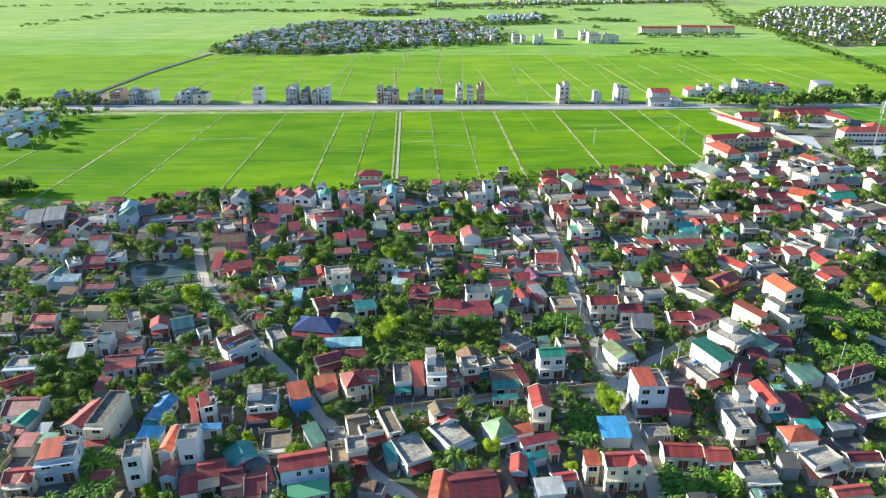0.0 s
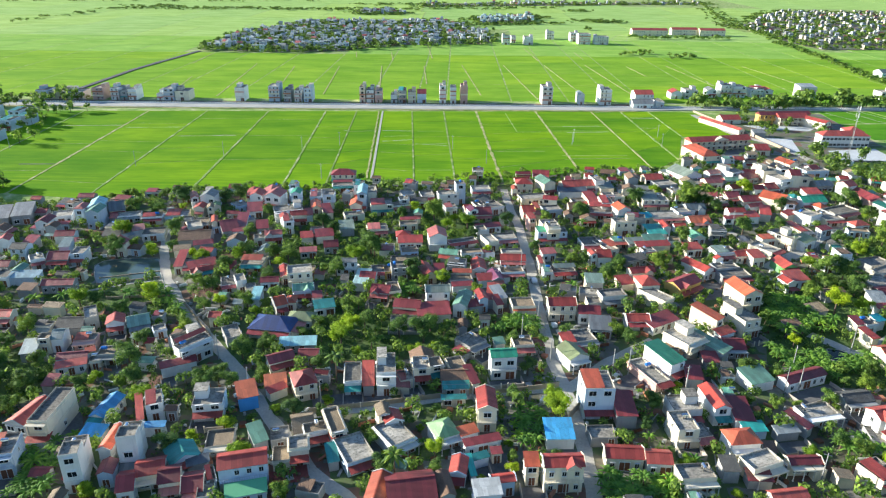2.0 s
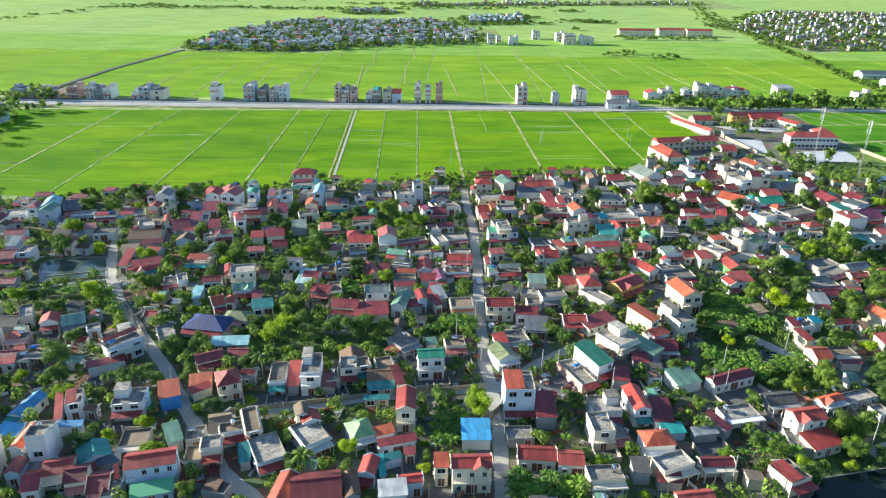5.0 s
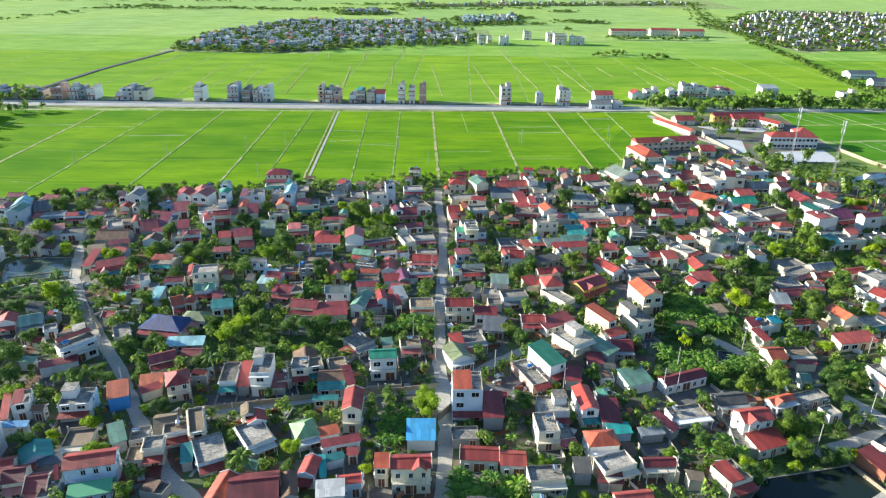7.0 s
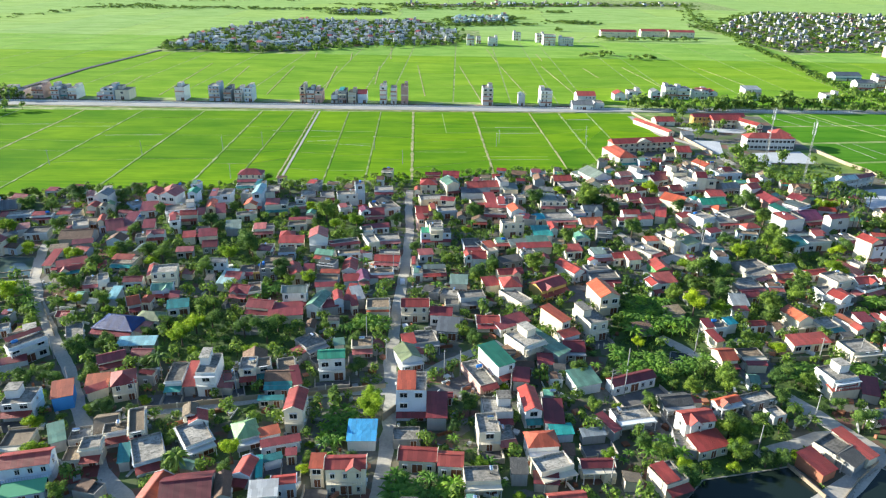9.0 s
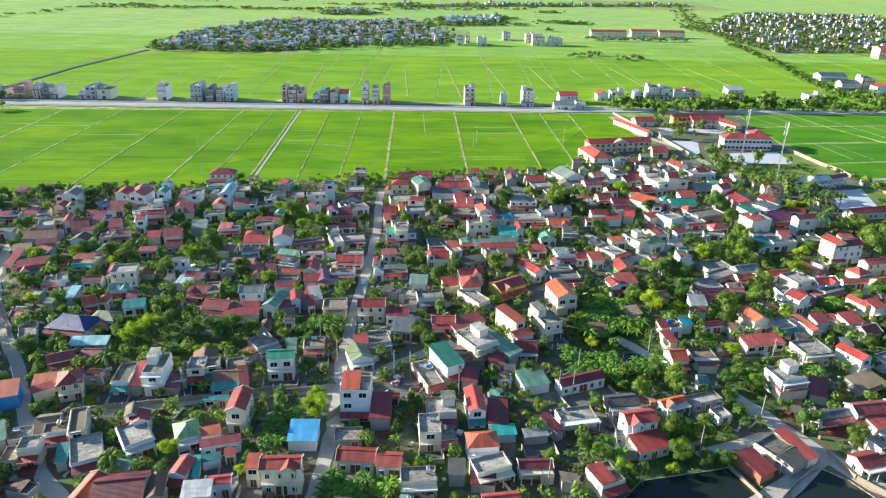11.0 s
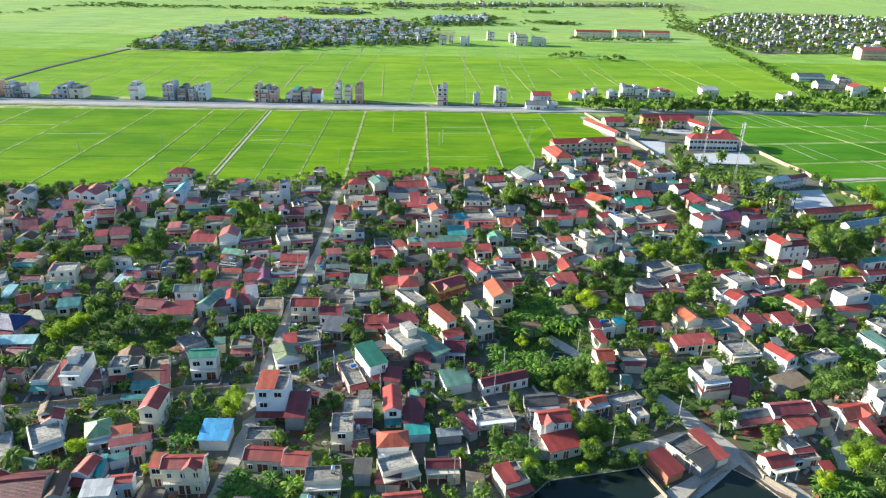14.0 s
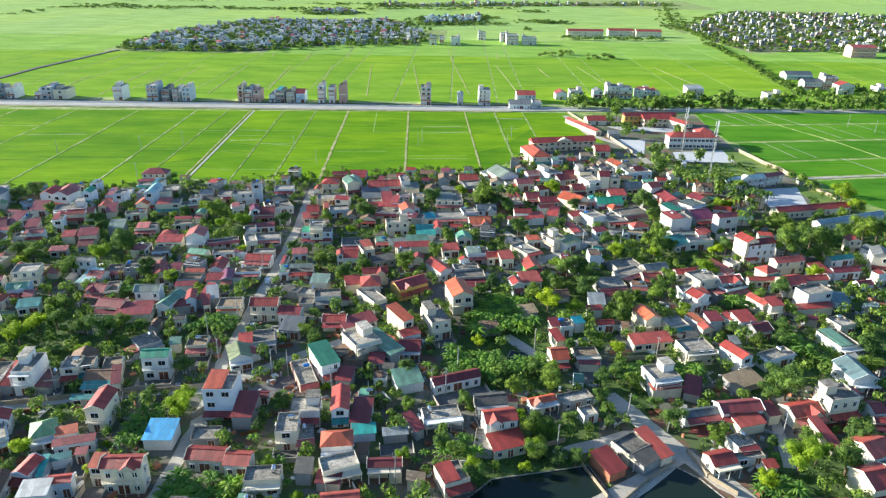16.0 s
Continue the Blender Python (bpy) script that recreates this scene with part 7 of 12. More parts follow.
house(99.9, 174.4, 0, 6.6, 7, 3.3, 'Gw', 'maroon', 'g')
house(90.7, 168.1, 0, 4.8, 5, 2.8, 'S', 'maroon', 'g')
house(101.1, 157.8, 19.0, 7.9, 7.0, 3.1, 'S', 'palegreen', 'w')
house(147.8, 146.0, 18, 4.0, 4, 2.8, 'F', '-', 'w')
house(213.3, 129.9, 20, 7.2, 8, 4.3, 'Gw', 'red', 'w')
house(206.9, 118.3, 14, 7.5, 8, 5.2, 'Gw', 'red', 'c')
house(145.4, 181.4, 19, 3.2, 6, 3.3, 'S', 'red', 'c')
house(143.6, 169.3, 8, 5.3, 7, 4.3, 'Gw', 'orange', 'c')
house(151.7, 169.3, -1, 6.0, 2, 2.8, 'S', 'maroon', 'c')
house(159.7, 201.0, 6, 5.3, 3, 3.3, 'S', 'red', 'w')
house(170.5, 158.4, 15, 7.8, 7, 6.1, 'F', '-', 'w')
house(170.5, 156.9, 10, 9.0, 3, 3.3, 'S', 'red', 'c')
house(176.4, 155.4, -21, 4.6, 8, 2.8, 'S', 'maroon', 'g')
house(194.8, 161.0, 25, 10.7, 6, 2.3, 'S', 'tan', 'g')
house(197.4, 207.6, 27, 5.9, 6, 5.2, 'Gd', 'red', 'w')
house(203.6, 219.9, 21, 8.6, 8, 6.1, 'F', '-', 'c')
house(192.5, 188.7, 12, 3.9, 4, 3.9, 'Gd', 'red', 'c')
house(210.0, 188.1, 20, 6.6, 6, 3.7, 'Gw', 'maroon', 'g')
house(234.5, 218.5, 19, 7.5, 8, 5.2, 'Gw', 'red', 'w')
house(237.1, 209.2, 20, 10.7, 6, 7, 'F', '-', 'w')
house(219.7, 268.6, 24, 5.2, 5, 4.3, 'S', 'red', 'c')
house(195.8, 291.9, 24, 15.7, 8, 3.9, 'F', '-', 'g')
house(275.9, 240.3, -21, 6.6, 9, 7, 'Gd', 'grey', 'w')
house(292.3, 288.9, 21, 39.3, 5, 3.7, 'Gw', 'paleblue', 'w')
house(173.6, 341.8, 28, 10.4, 8, 3.7, 'Gw', 'maroon', 'g')
house(180.5, 344.9, -13, 4.4, 7, 5.2, 'F', '-', 'c')
house(205.3, 329.4, 11, 9.7, 8, 3.9, 'Gw', 'grey', 'g')
house(159.0, 324.5, 18, 5.8, 6, 3.7, 'Gw', 'maroon', 'w')
house(168.9, 321.8, 0, 5.0, 6, 4.3, 'Gw', 'red', 'w')
house(128.6, 319.5, 15, 6.9, 6, 3.9, 'F', '-', 'w')
house(121.6, 288.8, 13, 6.5, 7, 4.3, 'F', '-', 'b')
house(149.2, 211.2, 13, 8.9, 6, 2.6, 'Gw', 'brown', 'g')
house(179.7, 236.9, 19, 10.7, 7, 3, 'F', '-', 'g')
house(138.2, 200.0, 16, 6.2, 5, 2.4, 'S', 'tan', 'g')
house(125.1, 188.6, 19, 6.0, 5, 2.5, 'S', 'brown', 'g')
house(182.6, 343.1, 11, 6.8, 7, 7.4, 'F', '-', 'c')

house(156.3, 131.7, 31.9, 7.2, 5.7, 3.8, 'F', '-', 'w')
house(158.6, 128.2, 35.5, 6.2, 4.7, 3.0, 'S', 'darkgrey', 'g')
house(162.7, 130.1, 26.2, 3.9, 10.4, 3.0, 'S', 'red', 'c')
house(169.8, 218.7, 11.2, 10.0, 8.0, 3.4, 'F', '-', 'g')
house(161.3, 205.8, -5.4, 5.8, 6.8, 3.0, 'S', 'greywhite', 'w')
house(167.5, 211.6, 8.5, 6.6, 5.3, 3.2, 'Gw', 'maroon', 'g')

house(-37.1, 334.7, 2.5, 12.6, 8.0, 5.3, 'H', 'maroon', 'c')

# ---- the schools ----
school_block(182.4, 409.1, 12.5, 40.6, 8.9, 5.9, 'red', 'c', 0, 9, 'two-storey cream school with open corridors and red roof')
school_block(254.3, 481.9, 6.8, 38.0, 7.2, 6.7, 'maroon', 'y', 0, 0, 'two-storey yellow school block with a dull red roof')
school_block(258.6, 476.7, 6.5, 21.5, 10.5, 5.5, 'red', 'c', 0, 0, 'two-storey cream school block behind a yard')
school_block(263.6, 419.6, -0.5, 30.4, 9.6, 7.2, 'red', 'w', 1, 0, 'two-storey white school block with a red hipped roof', True)
school_block(264.5, 339.2, 21.3, 25.6, 5.8, 5.5, 'greywhite', 'w', 0, 6, 'two-storey pale school block with a light grey roof')
school_block(282.6, 346.9, 26.8, 13.2, 4.7, 5.5, 'maroon', 'w', 0, 0, 'two-storey pale school block with a maroon roof')
house(164.3, 375.1, 11.8, 11.1, 24, 6.0, 'H', 'orange', 'c')
house(275.2, 463.4, 24.8, 6.4, 21.7, 5.4, 'Gd', 'red', 'c')
house(273.6, 426.6, -0.5, 10.6, 11.0, 8.2, 'H', 'red', 'w')
house(216.7, 480.9, 4.9, 14.2, 10.6, 3.1, 'Gw', 'red', 'c')
house(220.2, 442.4, -2.7, 7.9, 7.1, 3.0, 'S', 'grey', 'g')
house(135.3, 350.7, 32.4, 6.9, 6.9, 3.1, 'F', 'greygreen', 'w')
house(143.1, 341.9, 22.9, 11.7, 15.0, 4.6, 'Gd', 'greygreen', 'w')
house(176.5, 347.6, 15.2, 8.1, 8.3, 3.6, 'Gw', 'maroon', 'w')
house(207.3, 367.2, 19.4, 6.7, 11.9, 4.0, 'Gd', 'orange', 'c')
house(214.1, 354.8, 10.9, 13.6, 9.5, 4.2, 'F', '-', 'b')
house(215.0, 358.9, 20.2, 6.1, 6.3, 4.0, 'Gw', 'red', 'w')
house(156.8, 348.4, 17.2, 7.1, 5.8, 4.0, 'Gw', 'pink', 'w')
house(203.7, 398.2, 4.1, 9.1, 11.5, 3.4, 'Gw', 'red', 'c')
house(183.3, 351.6, 14.4, 5.4, 6.5, 5.5, 'F', '-', 'w')
house(188.2, 352.2, 22.2, 5.3, 7.7, 5.5, 'F', '-', 'c')
house(184.4, 328.5, 20.8, 7.1, 9.6, 7.4, 'F', '-', 'w')
house(189.2, 328.8, -3.0, 5.4, 8.3, 9.4, 'Gw', 'maroon', 'c')
house(195.1, 331.2, -3.8, 4.8, 7.0, 8.0, 'F', '-', 'c')
house(167.6, 346.3, 28.0, 8.0, 11.4, 5.6, 'F', '-', 'w')
house(178.0, 284.5, 30.6, 7.5, 8.7, 4.9, 'F', '-', 'w')
house(213.8, 315.4, 31.1, 5.9, 9.1, 4.8, 'F', 'tan', 'w')
house(212.6, 319.2, 23.5, 6.7, 7.3, 7.4, 'Gw', 'red', 'w')
house(210.9, 275.5, 16.2, 9.8, 8.7, 8.0, 'F', 'red', 'w')
house(213.2, 287.8, 35.2, 5.8, 8.0, 7.0, 'S', 'green', 'w')
house(232.3, 278.6, 15.7, 10.3, 5.0, 7.8, 'Gw', 'maroon', 'w')
house(176.6, 323.4, 15.9, 6.7, 8.6, 4.0, 'Gw', 'red', 'c')

# narrow houses along the far side of the road
house_rng.seed(21)
house(211.6, 450.2, 21, 5.2, 40, 3, 'Gd', 'red', 'c')
house(174.7, 554.8, 1, 15.4, 14, 6.1, 'Gw', 'red', 'w')
house(205.0, 568.9, 0, 9.7, 12, 5, 'Gd', 'red', 'w')
house(217.7, 571.3, 0, 10.2, 12, 7, 'F', '-', 'w')
house(236.8, 576.2, 0, 7.5, 12, 6, 'Gd', 'grey', 'w')
house(249.1, 578.7, 0, 9.4, 12, 10, 'F', '-', 'w')
house(274.8, 578.7, 0, 10.8, 12, 7, 'F', '-', 'w')
house(-299.3, 540.2, 1, 9.3, 14, 7, 'F', '-', 'b')
house(-287.2, 540.2, 1, 13.3, 14, 6.2, 'F', '-', 'c')
house(-273.5, 540.3, 1, 12.4, 14, 6.2, 'F', '-', 'w')
house(-255.6, 540.3, 1, 8.4, 14, 9.2, 'F', '-', 'p')
house(-242.5, 540.4, 1, 6.2, 14, 9.2, 'F', '-', 'w')
house(-235.4, 540.4, 1, 5.3, 14, 7.5, 'F', '-', 'g')
house(-228.8, 540.4, 1, 6.2, 14, 8.3, 'F', '-', 'w')
house(-200.5, 540.5, 1, 8.0, 14, 9.2, 'F', '-', 'b')
house(-190.3, 540.5, 1, 10.6, 14, 7.5, 'F', '-', 'c')
house(-207.4, 540.4, 1, 4.9, 14, 5.3, 'F', '-', 'w')
house(-145.2, 540.6, 1, 7.1, 14, 10.5, 'F', '-', 'w')
house(-118.4, 540.7, 1, 8.4, 14, 11.8, 'F', '-', 'b')
house(-108.2, 540.7, 1, 5.8, 14, 9.2, 'F', '-', 'g')
house(-99.8, 540.7, 1, 5.8, 14, 8.8, 'F', '-', 'w')
house(-92.1, 540.7, 1, 6.2, 14, 10.5, 'F', '-', 'b')
house(-49.6, 540.9, 1, 4.4, 14, 11.8, 'F', '-', 'c')
house(-43.6, 540.9, 1, 5.8, 14, 9.7, 'F', '-', 'w')
house(-37.2, 540.9, 1, 5.3, 14, 9.2, 'F', '-', 'p')
house(-25.0, 540.9, 1, 4.9, 14, 6.2, 'F', '-', 'w')
house(-18.6, 540.9, 1, 6.2, 14, 9.7, 'F', 'teal', 'g')
house(-11.0, 541.0, 1, 6.2, 14, 8.4, 'F', '-', 'c')
house(-3.3, 541.0, 1, 7.5, 14, 7.3, 'Gw', 'maroon', 'b')
house(13.1, 541.0, 1, 4.9, 14, 13.5, 'F', '-', 'w')
house(21.3, 541.0, 1, 4.4, 14, 12.3, 'F', '-', 'w')
house(29.8, 541.1, 1, 5.3, 14, 13.5, 'F', '-', 'p')
house(94.9, 541.2, 1, 8.0, 14, 13.5, 'F', '-', 'w')
house(121.8, 541.3, 1, 4.9, 14, 7.9, 'Gd', 'grey', 'w')
house(140.6, 541.3, 1, 8.8, 14, 11.9, 'F', '-', 'w')
house(259.9, 578.7, 0, 10.3, 12, 9, 'F', '-', 'w')
house(285.0, 578.8, 0, 7.5, 12, 6, 'Gd', 'orange', 'w')
house(317.6, 578.9, 0, 14.1, 12, 9, 'S', 'greywhite', 'w')
house(167.1, 528.6, 0, 16.4, 12, 4, 'Gw', 'grey', 'w')
house(180.8, 532.9, 0, 6.5, 12, 5, 'F', '-', 'w')
house(380.9, 571.2, 0, 12.9, 12, 7, 'F', '-', 'w')
house(441.8, 631.5, 0, 16.4, 12, 7, 'Gw', 'slate', 'w')
house(457.8, 632.8, 0, 11.7, 12, 12, 'F', '-', 'w')
house(461.2, 611.7, 0, 14.5, 12, 8, 'Gd', 'red', 'w')
house(487.9, 603.7, 0, 8.0, 12, 8, 'F', '-', 'w')
house(511.6, 605.6, 0, 13.4, 12, 8, 'Gw', 'red', 'w')
house(542.8, 608.1, 0, 13.4, 12, 8, 'F', '-', 'w')
house(-281.2, 437.6, 0, 8.6, 12, 6, 'F', '-', 'b')
house(-268.5, 438.1, 0, 8.1, 12, 7, 'F', 'teal', 'b')
house(-266.1, 453.6, 0, 8.9, 12, 6, 'F', 'teal', 'b')
house(-260.8, 408.5, 0, 7.0, 12, 6, 'F', 'paleblue', 'b')
house(-298.8, 449.2, 0, 8.9, 12, 7, 'F', '-', 'b')
house(-282.1, 415.4, 0, 8.2, 12, 6, 'F', 'teal', 'b')
house(-278.3, 466.2, 0, 7.7, 12, 7, 'F', 'teal', 'b')
house(-297.9, 470.4, 0, 6.9, 12, 8, 'F', 'teal', 'b')
house(-301.8, 433.3, 0, 8.6, 12, 7, 'F', 'paleblue', 'b')
house(-330.1, 475.0, 0, 9.4, 12, 7, 'F', '-', 'b')
house(-329.8, 453.5, 0, 9.5, 12, 6, 'F', '-', 'b')
house_rng.seed(41)
house(93.9, 914.9, 0, 9.4, 14, 11, 'F', '-', 'w')
house(104.9, 932.8, 0, 5.9, 12, 9, 'F', '-', 'w')
house(122.6, 915.1, 0, 11.6, 14, 10, 'F', '-', 'w')
house(159.4, 977.2, 0, 10.0, 14, 10, 'F', '-', 'w')
house(188.6, 957.9, 0, 10.6, 14, 11, 'F', '-', 'w')
house(196.4, 927.2, 0, 15.4, 16, 13, 'F', '-', 'w')
house(218.8, 927.3, 0, 17.6, 14, 10, 'F', '-', 'w')
house(311.0, 1033.5, 0, 51.9, 14, 8, 'Gw', 'red', 'c')
house(365.7, 1048.6, 0, 37.8, 14, 8, 'Gw', 'red', 'c')
house(404.3, 1041.3, 0, 37.5, 14, 8, 'Gw', 'red', 'c')
house(611.3, 854.0, 0, 30.0, 18, 12, 'Gw', 'red', 'p')
house(455.5, 686.1, 0, 26.1, 16, 5, 'Gw', 'slate', 'w')
pond([(242.4, 977.5), (265.6, 1040.7), (278.2, 1026.1), (260.0, 964.6)])

# ---- far villages ----
FAR_VILLAGES.append(([(-271.3, 833.5), (-272.8, 896.2), (-261.2, 1023.4), (-220.5, 1153.0), (-154.1, 1200.5), (-77.7, 1181.6), (5.8, 1221.3), (65.9, 1102.5), (81.3, 970.2), (70.0, 920.7), (-45.5, 897.2), (-108.8, 834.1), (-173.2, 824.2)], 520))
FAR_VILLAGES.append(([(76.3, 1285.5), (172.5, 1332.3), (168.3, 1222.3), (69.9, 1173.0)], 80))
FAR_VILLAGES.append(([(500.3, 1168.8), (712.0, 1516.7), (891.7, 1522.4), (1004.0, 1475.7), (1256.2, 1456.7), (856.9, 932.7), (672.8, 911.4), (547.1, 902.1), (494.5, 895.9), (483.3, 1000.1)], 480))
FAR_VILLAGES.append(([(-159.0, 1419.1), (-71.3, 1433.4), (-57.0, 1355.1), (-140.2, 1342.4)], 30))
FAR_VILLAGES.append(([(-28.6, 1536.9), (619.4, 1717.3), (634.2, 1799.1), (-30.4, 1637.5)], 50))
far_road = [(-292.7, 555.8), (-287.8, 687.5), (-268.5, 822.5)]

# ---- hand-placed trees ----
TREES = []
TREES.append((0, -279.5, 480.9, 1.0))
TREES.append((2, -272.9, 486.9, 1.3))
TREES.append((0, -269.1, 490.8, 0.8))
TREES.append((1, -262.3, 489.4, 1.0))
TREES.append((0, -254.4, 493.7, 1.3))
TREES.append((2, -244.5, 498.2, 0.8))
TREES.append((0, -259.9, 440.5, 1.0))
TREES.append((1, -261.6, 456.2, 1.3))
TREES.append((0, -250.1, 445.7, 0.8))
TREES.append((2, -244.1, 419.3, 1.0))
TREES.append((0, -242.2, 407.1, 1.3))
TREES.append((1, -256.0, 463.2, 0.8))
TREES.append((0, -270.9, 476.1, 1.0))
TREES.append((2, -262.4, 495.0, 1.3))
TREES.append((3, 240.9, 309.0, 0.75))
TREES.append((9, 239.7, 311.6, 0.7))
TREES.append((9, 243.6, 309.9, 0.8))
TREES.append((0, 227.4, 297.1, 0.8))
# the row of tall palms beside the school
TREES.append((7, 247.4, 329.6, 0.95))
TREES.append((7, 251.5, 332.7, 1.0))
TREES.append((7, 251.8, 325.9, 1.05))
TREES.append((7, 253.2, 322.0, 1.1))
TREES.append((7, 255.0, 319.4, 1.15))
TREES.append((7, 255.4, 314.5, 0.95))
TREES.append((7, 257.1, 312.1, 1.0))
TREES.append((7, 257.9, 307.4, 1.05))
TREES.append((7, 260.0, 305.0, 1.1))
TREES.append((7, 247.7, 319.0, 1.15))
TREES.append((7, 251.8, 303.5, 0.95))
# rough weeds and low bushes where the village meets the rice
edge_rng = random.Random(61)
for ring, count in (([(6.6, 356.7), (46.9, 359.6), (87.5, 354.3), (86.2, 337.0), (65.6, 334.3), (48.4, 335.3), (10.1, 320.5)], 60), ([(-106.3, 309.8), (-78.1, 324.5), (-62.5, 317.4), (-37.3, 314.3), (-35.7, 304.7), (-102.6, 299.7)], 18), ([(236, 383), (281, 388), (281, 366), (256, 355), (236, 365)], 130)):
    x0, x1 = min(p[0] for p in ring), max(p[0] for p in ring)
    y0, y1 = min(p[1] for p in ring), max(p[1] for p in ring)
    for _ in range(count):
        px, py = edge_rng.uniform(x0, x1), edge_rng.uniform(y0, y1)
        if inside(px, py, ring):
            TREES.append((edge_rng.choice((9, 9, 4)), px, py, edge_rng.uniform(0.18, 0.4)))
TREES.append((3, 43.0, 145.2, 1.1))
TREES.append((3, 42.0, 147.5, 0.85))
TREES.append((9, 145.8, 131.2, 0.6))
TREES.append((9, 146.5, 128.0, 0.5))
TREES.append((4, 148.3, 126.1, 0.6))
TREES.append((9, 152.3, 126.9, 0.5))
TREES.append((9, 148.3, 122.8, 0.6))
TREES.append((4, 156.0, 129.2, 0.5))
TREES.append((0, 126.3, 131.3, 0.6))
TREES.append((0, 129.6, 129.6, 0.75))
TREES.append((0, 136.7, 131.8, 0.8))
TREES.append((0, 119.6, 121.3, 0.8))
TREES.append((2, 132.2, 139.7, 0.9))
TREES.append((0, 136.3, 139.1, 0.8))
TREES.append((2, 122, 133.5, 0.6))
TREES.append((0, 133, 134, 0.7))
TREES.append((2, 140, 134.5, 0.6))
TREES.append((2, -22.3, 146.4, 0.73))
TREES.append((9, -43.2, 139.4, 0.93))
TREES.append((9, -37.5, 129.2, 1.06))
TREES.append((9, -27.9, 132.1, 0.61))
TREES.append((9, -47.4, 135.1, 0.65))
TREES.append((0, -51.0, 130.7, 0.91))
TREES.append((0, -51.3, 155.6, 0.85))
TREES.append((0, -43.9, 157.2, 0.77))
TREES.append((4, -32.4, 144.4, 0.66))
TREES.append((9, -29.4, 146.4, 0.65))
TREES.append((0, -4.0, 134.0, 0.60))
TREES.append((0, -5.6, 120.2, 0.68))
TREES.append((3, -1.7, 123.5, 0.47))
TREES.append((0, -21.7, 115.8, 0.63))
TREES.append((2, -14.9, 148.8, 0.53))
TREES.append((9, -12.7, 153.0, 0.64))
TREES.append((3, 16.1, 130.5, 0.80))
TREES.append((0, 11.7, 124.2, 0.56))
TREES.append((3, 42.6, 151.6, 0.86))
TREES.append((3, 42.6, 145.5, 0.76))
TREES.append((9, 29.4, 134.0, 0.48))
TREES.append((0, 29.7, 128.6, 0.45))
TREES.append((9, 26.1, 125.2, 0.54))
TREES.append((9, 29.6, 125.1, 0.69))
TREES.append((0, 1.5, 126.9, 0.69))
TREES.append((7, 7.4, 116.9, 1.00))
TREES.append((6, 34.7, 133.6, 0.83))
TREES.append((6, 36.0, 143.2, 0.96))
TREES.append((2, 44.1, 133.4, 0.41))
TREES.append((0, 27.6, 158.2, 0.57))
TREES.append((3, 7.9, 139.2, 0.35))
TREES.append((4, 11.6, 147.1, 0.73))
TREES.append((2, 68.3, 148.6, 0.72))
TREES.append((6, 64.1, 136.6, 0.84))
TREES.append((3, 74.2, 129.3, 0.65))
TREES.append((6, 76.9, 125.7, 1.07))
TREES.append((9, 80.6, 157.3, 0.53))
TREES.append((0, 92.4, 152.4, 0.56))
TREES.append((0, 94.7, 151.4, 0.44))
TREES.append((0, 101.5, 154.6, 0.58))
TREES.append((3, 96.9, 134.4, 0.68))
TREES.append((6, 103.0, 136.1, 0.77))
TREES.append((0, 109.0, 155.4, 0.39))
TREES.append((9, 78.2, 117.6, 0.60))
TREES.append((2, 64.3, 140.2, 0.48))
TREES.append((0, 128.9, 157.4, 0.81))
TREES.append((0, 139.3, 159.3, 0.69))
TREES.append((0, 115.8, 151.3, 0.71))
TREES.append((4, 117.7, 146.5, 0.64))
TREES.append((0, 133.2, 140.0, 0.89))
TREES.append((0, 133.8, 137.6, 0.57))
TREES.append((0, 142.1, 144.5, 0.66))
TREES.append((9, 134.3, 150.0, 0.65))
TREES.append((0, 150.5, 150.5, 0.69))
TREES.append((3, 129.0, 129.2, 0.78))
TREES.append((9, 126.7, 131.5, 0.60))
TREES.append((0, 136.3, 132.2, 0.62))
TREES.append((3, 119.5, 122.2, 0.74))
TREES.append((3, 118.2, 119.8, 0.60))
TREES.append((0, 109.8, 134.3, 0.71))
TREES.append((0, 113.4, 131.6, 0.71))
TREES.append((6, 103.5, 129.4, 0.75))
TREES.append((0, 144.3, 129.3, 0.57))
TREES.append((0, 157.6, 158.7, 0.79))
TREES.append((0, 162.0, 160.9, 0.73))
TREES.append((0, 152.0, 144.5, 0.47))
TREES.append((0, 165.8, 151.9, 0.64))
TREES.append((0, 124.8, 160.6, 0.47))
TREES.append((3, 151.5, 125.9, 0.44))
TREES.append((0, -71.5, 166.5, 1.23))
TREES.append((0, -73.8, 175.5, 0.80))
TREES.append((0, -44.8, 167.6, 1.02))
TREES.append((0, -44.2, 180.9, 0.61))
TREES.append((0, -38.5, 176.8, 0.74))
TREES.append((3, -60.4, 202.9, 0.79))
TREES.append((9, -84.9, 210.3, 1.39))
TREES.append((6, -91.9, 206.3, 1.75))
TREES.append((0, -65.8, 186.4, 0.81))
TREES.append((0, -64.6, 199.3, 0.84))
TREES.append((0, -69.7, 214.9, 0.71))
TREES.append((0, -33.1, 185.7, 0.61))
TREES.append((0, -25.2, 189.6, 0.69))
TREES.append((3, -17.1, 179.3, 1.18))
TREES.append((2, -20.8, 164.0, 0.75))
TREES.append((7, -15.8, 160.3, 1.00))
TREES.append((0, -48.1, 161.6, 0.72))
TREES.append((0, -48.1, 159.3, 0.71))
TREES.append((0, -36.9, 159.6, 0.56))
TREES.append((0, -32.8, 160.6, 0.63))
TREES.append((0, -45.2, 202.6, 0.58))
TREES.append((0, -51.6, 203.1, 0.75))
TREES.append((9, -47.2, 197.2, 0.79))
TREES.append((0, -86.2, 196.5, 0.87))
